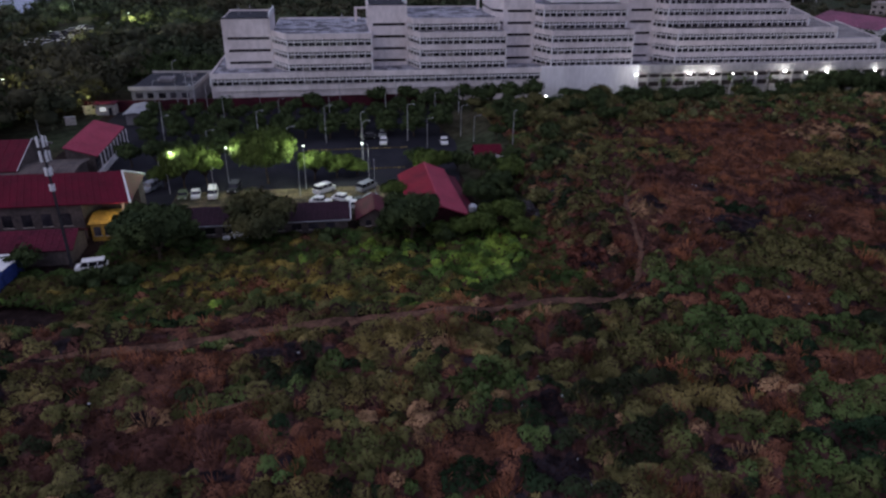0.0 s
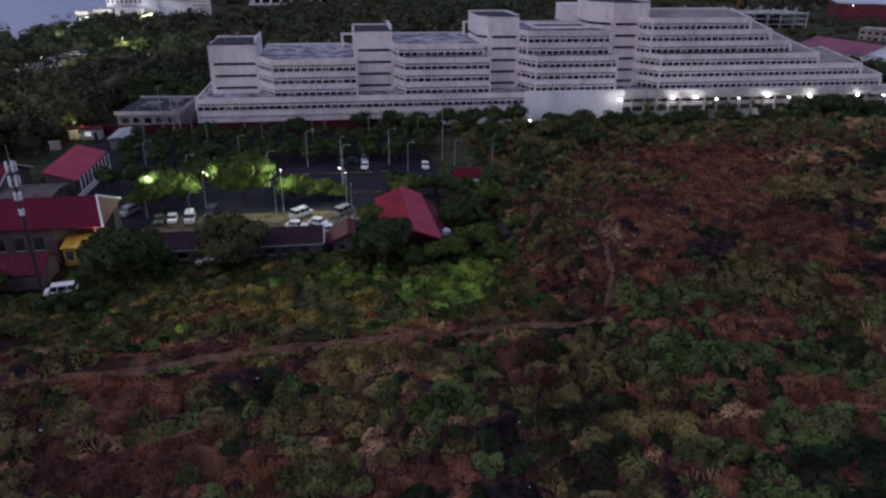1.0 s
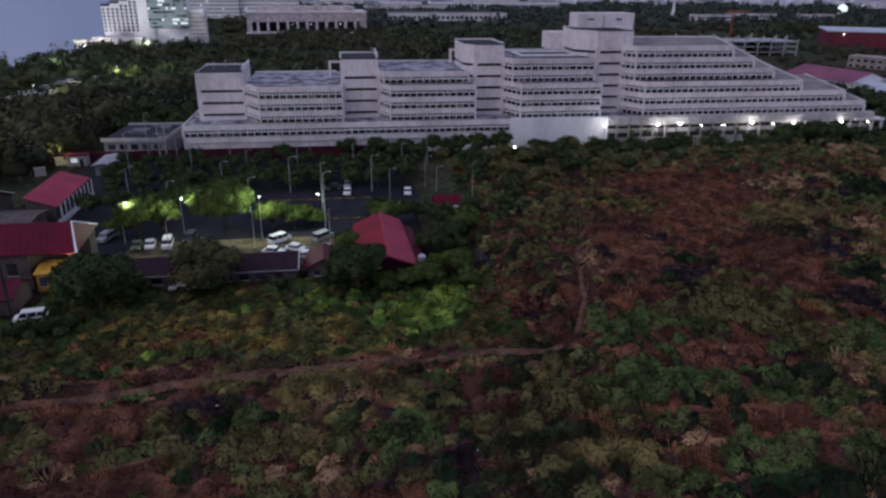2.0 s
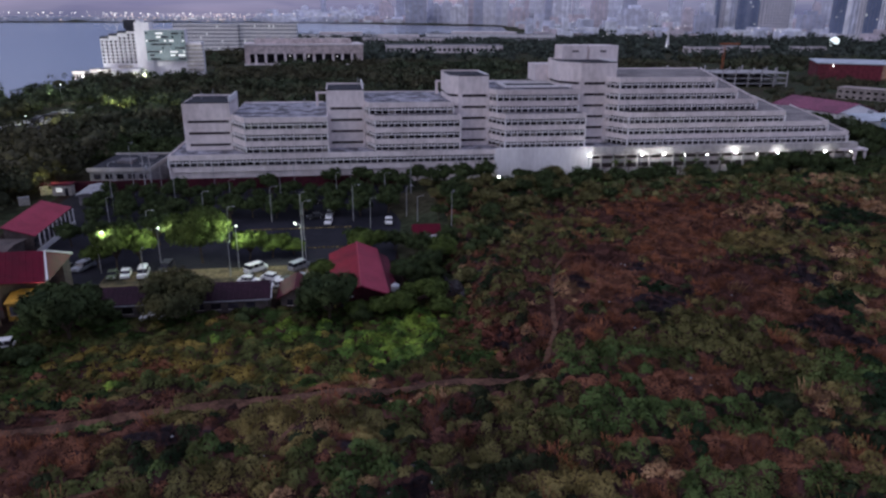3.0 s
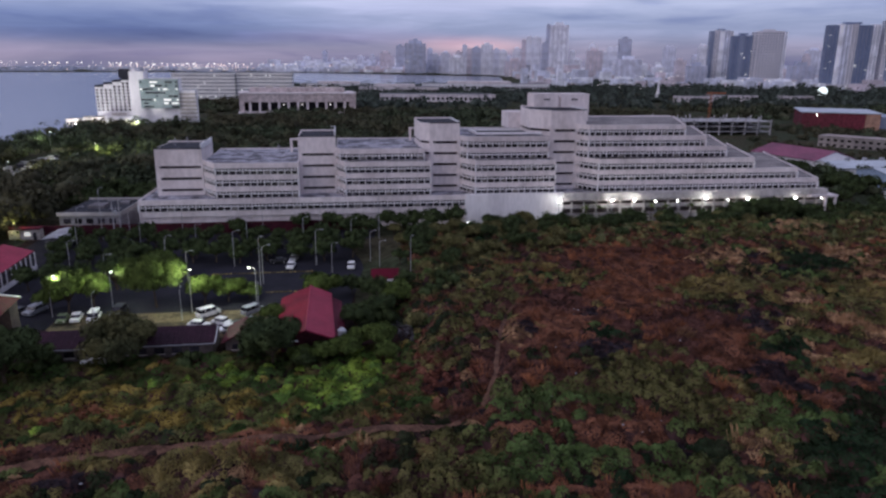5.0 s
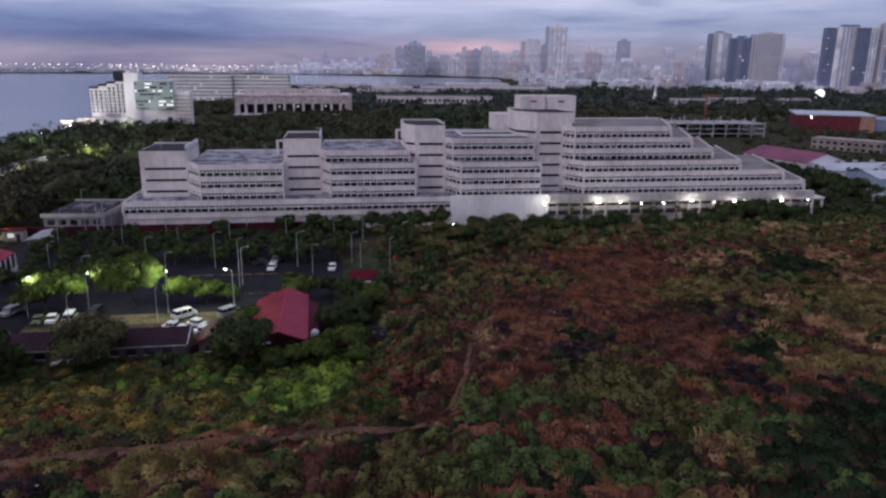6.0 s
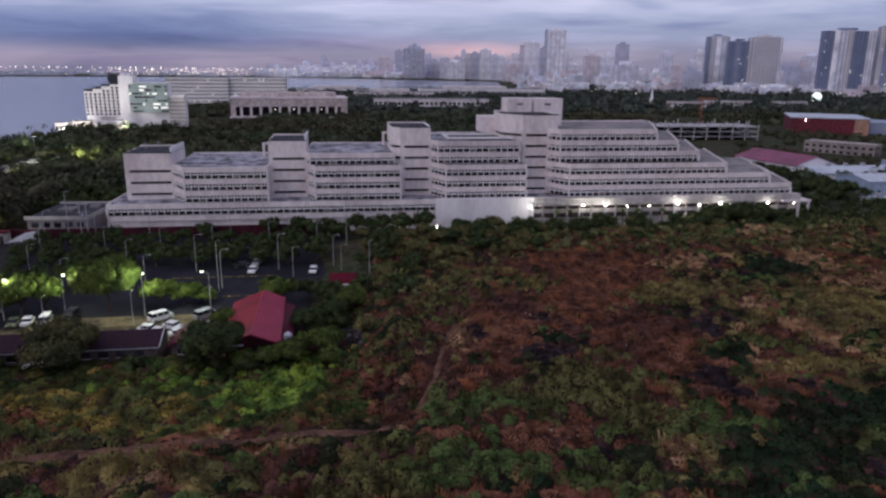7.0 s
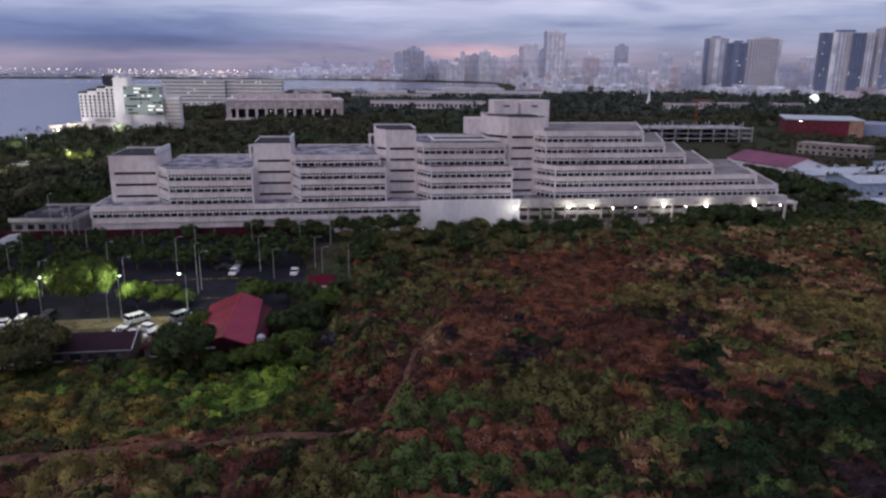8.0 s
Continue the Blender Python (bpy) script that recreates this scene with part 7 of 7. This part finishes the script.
vehicle("van", "white van among the trees below the hall", -39.4, 102.9, 10, M_WHITE, **VAN, group="parked vans", z=LOT)
vehicle("car", "white pickup behind the shed trees", -18.8, 111.2, 5, M_WHITE, z=LOT)
# box truck
tr = thing("truck", "blue lorry with a pale box body", "truck", at=(-50.6, 99.6, LOT), turn=82)
part("cab", Geo().box(-3.6, -1.9, -1.05, 1.05, 0.5, 2.5), M_BLUE, tr)
part("cargo_box", Geo().box(-1.8, 3.4, -1.15, 1.15, 0.9, 3.2), M_BLUE, tr)
part("box_top", Geo().box(-1.8, 3.4, -1.15, 1.15, 3.2, 3.3), M_WHITE, tr, "white box top")
part("windscreen", Geo().box(-3.64, -3.58, -0.9, 0.9, 1.5, 2.3), M_GLASS, tr)
for sx in (-2.8, 1.2, 2.4):
    for sy in (-0.95, 0.95):
        w = new("wheel", wheel)
        w.parent, w.location, w.scale = tr, (sx, sy, 0.45), (1.4, 1.4, 1.4)
o = thing("container", "white roofed site container", "container", at=(-51.8, 106.0, LOT), turn=84)
part("body", Geo().box(-3, 3, -1.25, 1.25, 0, 2.6), M_SILVER, o)
part("top", Geo().box(-3.1, 3.1, -1.3, 1.3, 2.6, 2.7), M_WHITE, o)

# ---- masts and lamp posts ----
mast = thing("cell_mast", "slim radio mast with white panel antennas at its head", "mast", at=(-43.0, 104.6, LOT))
part("pole", Geo().tube([(0, 0, 0), (0, 0, 21)], [0.26, 0.16], 8), M_RECESS, mast)
part("spike", Geo().tube([(0, 0, 21), (0, 0, 23.4)], [0.05, 0.03], 5), M_STEEL, mast)
for k in range(5):
    a = 1.257 * k + 0.4
    for z, s in ((19.6, 1.2), (17.4, 1.25), (15.2, 0.8), (12.8, 0.5)):
        r = 0.55 * s
        ar = part("antenna", Geo().box(-0.18, 0.18, -0.1, 0.1, z, z + 1.25 * (0.5 + s / 2), (r * math.cos(a), r * math.sin(a)), (math.cos(a + 1.57), math.sin(a + 1.57))), M_WHITE, mast, "white panel antenna")
        part("bracket", Geo().tube([(0, 0, z + 0.8), (r * math.cos(a), r * math.sin(a), z + 0.8)], [0.05, 0.05], 5), M_STEEL, ar)


def lamp_meshes(h, reach, glow):
    return (Geo().tube([(0, 0, 0), (0, 0, h * 0.6), (0, 0, h)], [0.095, 0.075, 0.055], 7).mesh("pole", M_STEEL),
            Geo().tube([(0, 0, h), (reach * 0.5, 0, h + 0.35), (reach, 0, h + 0.4)], [0.05, 0.045, 0.04], 5).mesh("arm", M_STEEL),
            Geo().box(reach - 0.05, reach + 0.45, -0.13, 0.13, h + 0.3, h + 0.42).mesh("head", G_LAMP if glow else M_STEEL))


DARK, LIT, TALL = lamp_meshes(8.0, 1.3, False), lamp_meshes(8.6, 1.0, True), lamp_meshes(12.0, 0.6, False)


def street_lamp(x, y, turn=0.0, kind=DARK, scale=1.0, label="grey steel street lamp, unlit", z=LOT):
    o = thing("street_lamp", label, "street lamp", "street lamps", (x, y, z), turn)
    o.scale = (scale, scale, scale)
    for n, m in zip(("pole", "arm", "head"), kind):
        new(n, m).parent = o
    return o


def lit_lamp(x, y, turn, watts, scale=1.0, reach=1.3, warm=False):
    street_lamp(x, y, turn, LIT, scale, "street lamp glowing greenish white beside the trees")
    li = new("street_light", bpy.data.lights.new("street_light", "POINT"))
    li.data.energy, li.data.color, li.data.shadow_soft_size = watts, (1.0, 0.95, 0.38) if warm else (0.90, 1.0, 0.66), 0.25
    a = radians(turn)
    li.location = (x + reach * math.cos(a), y + reach * math.sin(a), LOT + 8.6 * scale + 0.05)


lit_lamp(5.0, 136.0, 180, 1700, 1.0)
lit_lamp(-34.4, 136.0, 0, 1300, 0.95)
lit_lamp(-22.9, 136.0, 90, 2300, 0.97)
lit_lamp(-7.8, 135.6, 90, 2600, 0.97)
for x, y, t, s in ((-37, 141, 60, 0.8), (-25, 131.0, 80, 0.75), (-8.8, 131.0, 90, 0.8), (5.9, 131.4, 90, 0.8), (-29, 152, 0, 1.0), (-12, 153, 0, 1.0), (4.5, 153, 0, 1.1), (-41, 165, 30, 1.0), (-20, 168, 0, 1.0), (-4, 168, 0, 1.1), (16, 167, 0, 1.1), (20, 160, 0, 0.9),
                   (29.5, 168, 0, 1.0), (-45, 182, 0, 1.0), (-30, 184, 0, 1.0), (-16, 184, 0, 0.9), (-3, 186, 0, 1.0), (12, 186, 0, 1.0), (25, 183, 0, 1.0), (31.5, 161, 0, 0.9), (-36, 196, 0, 1.1), (-22, 197, 0, 1.1), (0, 198, 0, 1.1), (16, 199, 0, 1.0), (-50, 198, 0, 1.2)):
    street_lamp(x, y, t, DARK, s)
# lamps and parked cars among the left hand woods
lit_lamp(-110, 297.0, 90, 9000, 1.05, warm=True)
lit_lamp(-95, 355, 90, 20000, 1.1, warm=True)
lit_lamp(-139, 418, 90, 6000, 1.1)
lit_lamp(-68, 200.5, 90, 900, 0.6, warm=True)
lit_lamp(-92, 208, 90, 1800, 1.0, warm=True)
slab("pavement", [(-135, 298), (-112, 298), (-108, 390), (-122, 390)], LOT - 0.3, LOT + 0.05, M_ASPHALT, "small asphalt car park in the wood")
crng = random.Random(6)
for k in range(26):
    y = 300 + k * 3.4
    xc = -134 + 0.13 * (y - 300) + (k % 2) * 9 + crng.uniform(-1, 1)
    m = crng.choice((M_WHITE, M_WHITE, M_SILVER, M_SILVER, M_BLACK))
    vehicle("car", "%s car in the car park within the wood" % {M_WHITE: "white", M_SILVER: "silver", M_BLACK: "black"}[m], xc, y, crng.uniform(-15, 15), m, **(SUV if k % 3 else {}), group="cars in the wood", z=LOT + 0.05)
street_lamp(37.8, 147.6, 40, TALL, 0.95, "tall steel floodlight pole beside the guard house")
street_lamp(4.2, 150.5, 20, TALL, 0.95, "tall steel pole in the car park")
street_lamp(33.0, 192.0, 20, TALL, 1.2, "tall steel pole before the podium")
street_lamp(-44.5, 200, 20, TALL, 1.2, "tall steel pole before the white annex")

# striped kerb stones along the drive
kerb = Geo().box(-0.35, 0.35, -0.12, 0.12, 0, 0.26).mesh("kerb_stone", M_KERB)
for y, x0, x1 in ((161.5, -8, 16), (146.5, 6, 14)):
    run = thing("kerb", "yellow and black painted kerb stones", "kerb", "kerbs", (x0, y, LOT + 0.05))
    run["kind"] = "structure"
    for k in range(int((x1 - x0) / 1.0)):
        ks = new("kerb_stone", kerb)
        ks.parent, ks.location = run, (1.0 * k, 0, 0)

# rubble heap and litter in the scrub
rr = np.random.RandomState(5)
n = 260
c = np.stack([rr.normal(36.5, 2.0, n), rr.normal(120.0, 2.6, n), np.zeros(n)], -1)
t = rr.uniform(0, 1, 260)
line = np.stack([37 + 9 * t + rr.normal(0, 0.5, 260), 113.5 - 5.5 * t + rr.normal(0, 0.5, 260), 0 * t], -1)
c = np.concatenate([c, line])
g = Geo()
for x, y, _ in c:
    s = rr.uniform(0.12, 0.5)
    a = rr.uniform(0, 3)
    z = float(ground_z(x, y))
    g.box(-s, s, -s * 0.7, s * 0.7, z - 0.1, z + s * rr.uniform(0.5, 1.1), (x, y), (math.cos(a), math.sin(a)))
tagged(new("rubble", g.mesh("rubble", M_RUBBLE)), "grey broken concrete tipped at the edge of the scrub", "rubble", kind="stuff")
# old tyre
ty = Geo().tube([(0.55 * math.cos(a), 0.55 * math.sin(a), 0.2) for a in [k * 2 * math.pi / 16 for k in range(17)]], [0.2] * 17, 7)
tz = float(ground_z(20.0, 60.3))
o = new("tyre", ty.mesh("tyre", M_RUBBLE))
o.matrix_basis = pose(20.0, 60.3, tz + 0.5, 12, 8, 0)
tagged(o, "pale worn tyre lying among the weeds", "tyre")

# scraps of paper and plastic caught in the weeds
srng = random.Random(91)
g = Geo()
for k in range(44):
    cx, cy, rx, ry = srng.choice(DRIFTS["char"] + DRIFTS["brown"][3:12])
    x, y = srng.gauss(cx, rx), srng.gauss(cy, ry)
    if 40 < y < 150:
        w, z, a = srng.uniform(0.06, 0.16), float(ground_z(x, y)) + srng.uniform(0.3, 0.9), srng.uniform(0, 3.1)
        g.box(-w, w, -w * 0.7, w * 0.7, z, z + srng.uniform(0.04, 0.16), (x, y), (math.cos(a), math.sin(a)))
tagged(new("litter_scraps", g.mesh("litter_scraps", M_STEEL)), "pale scraps of litter caught in the dark weeds", "litter", kind="stuff")
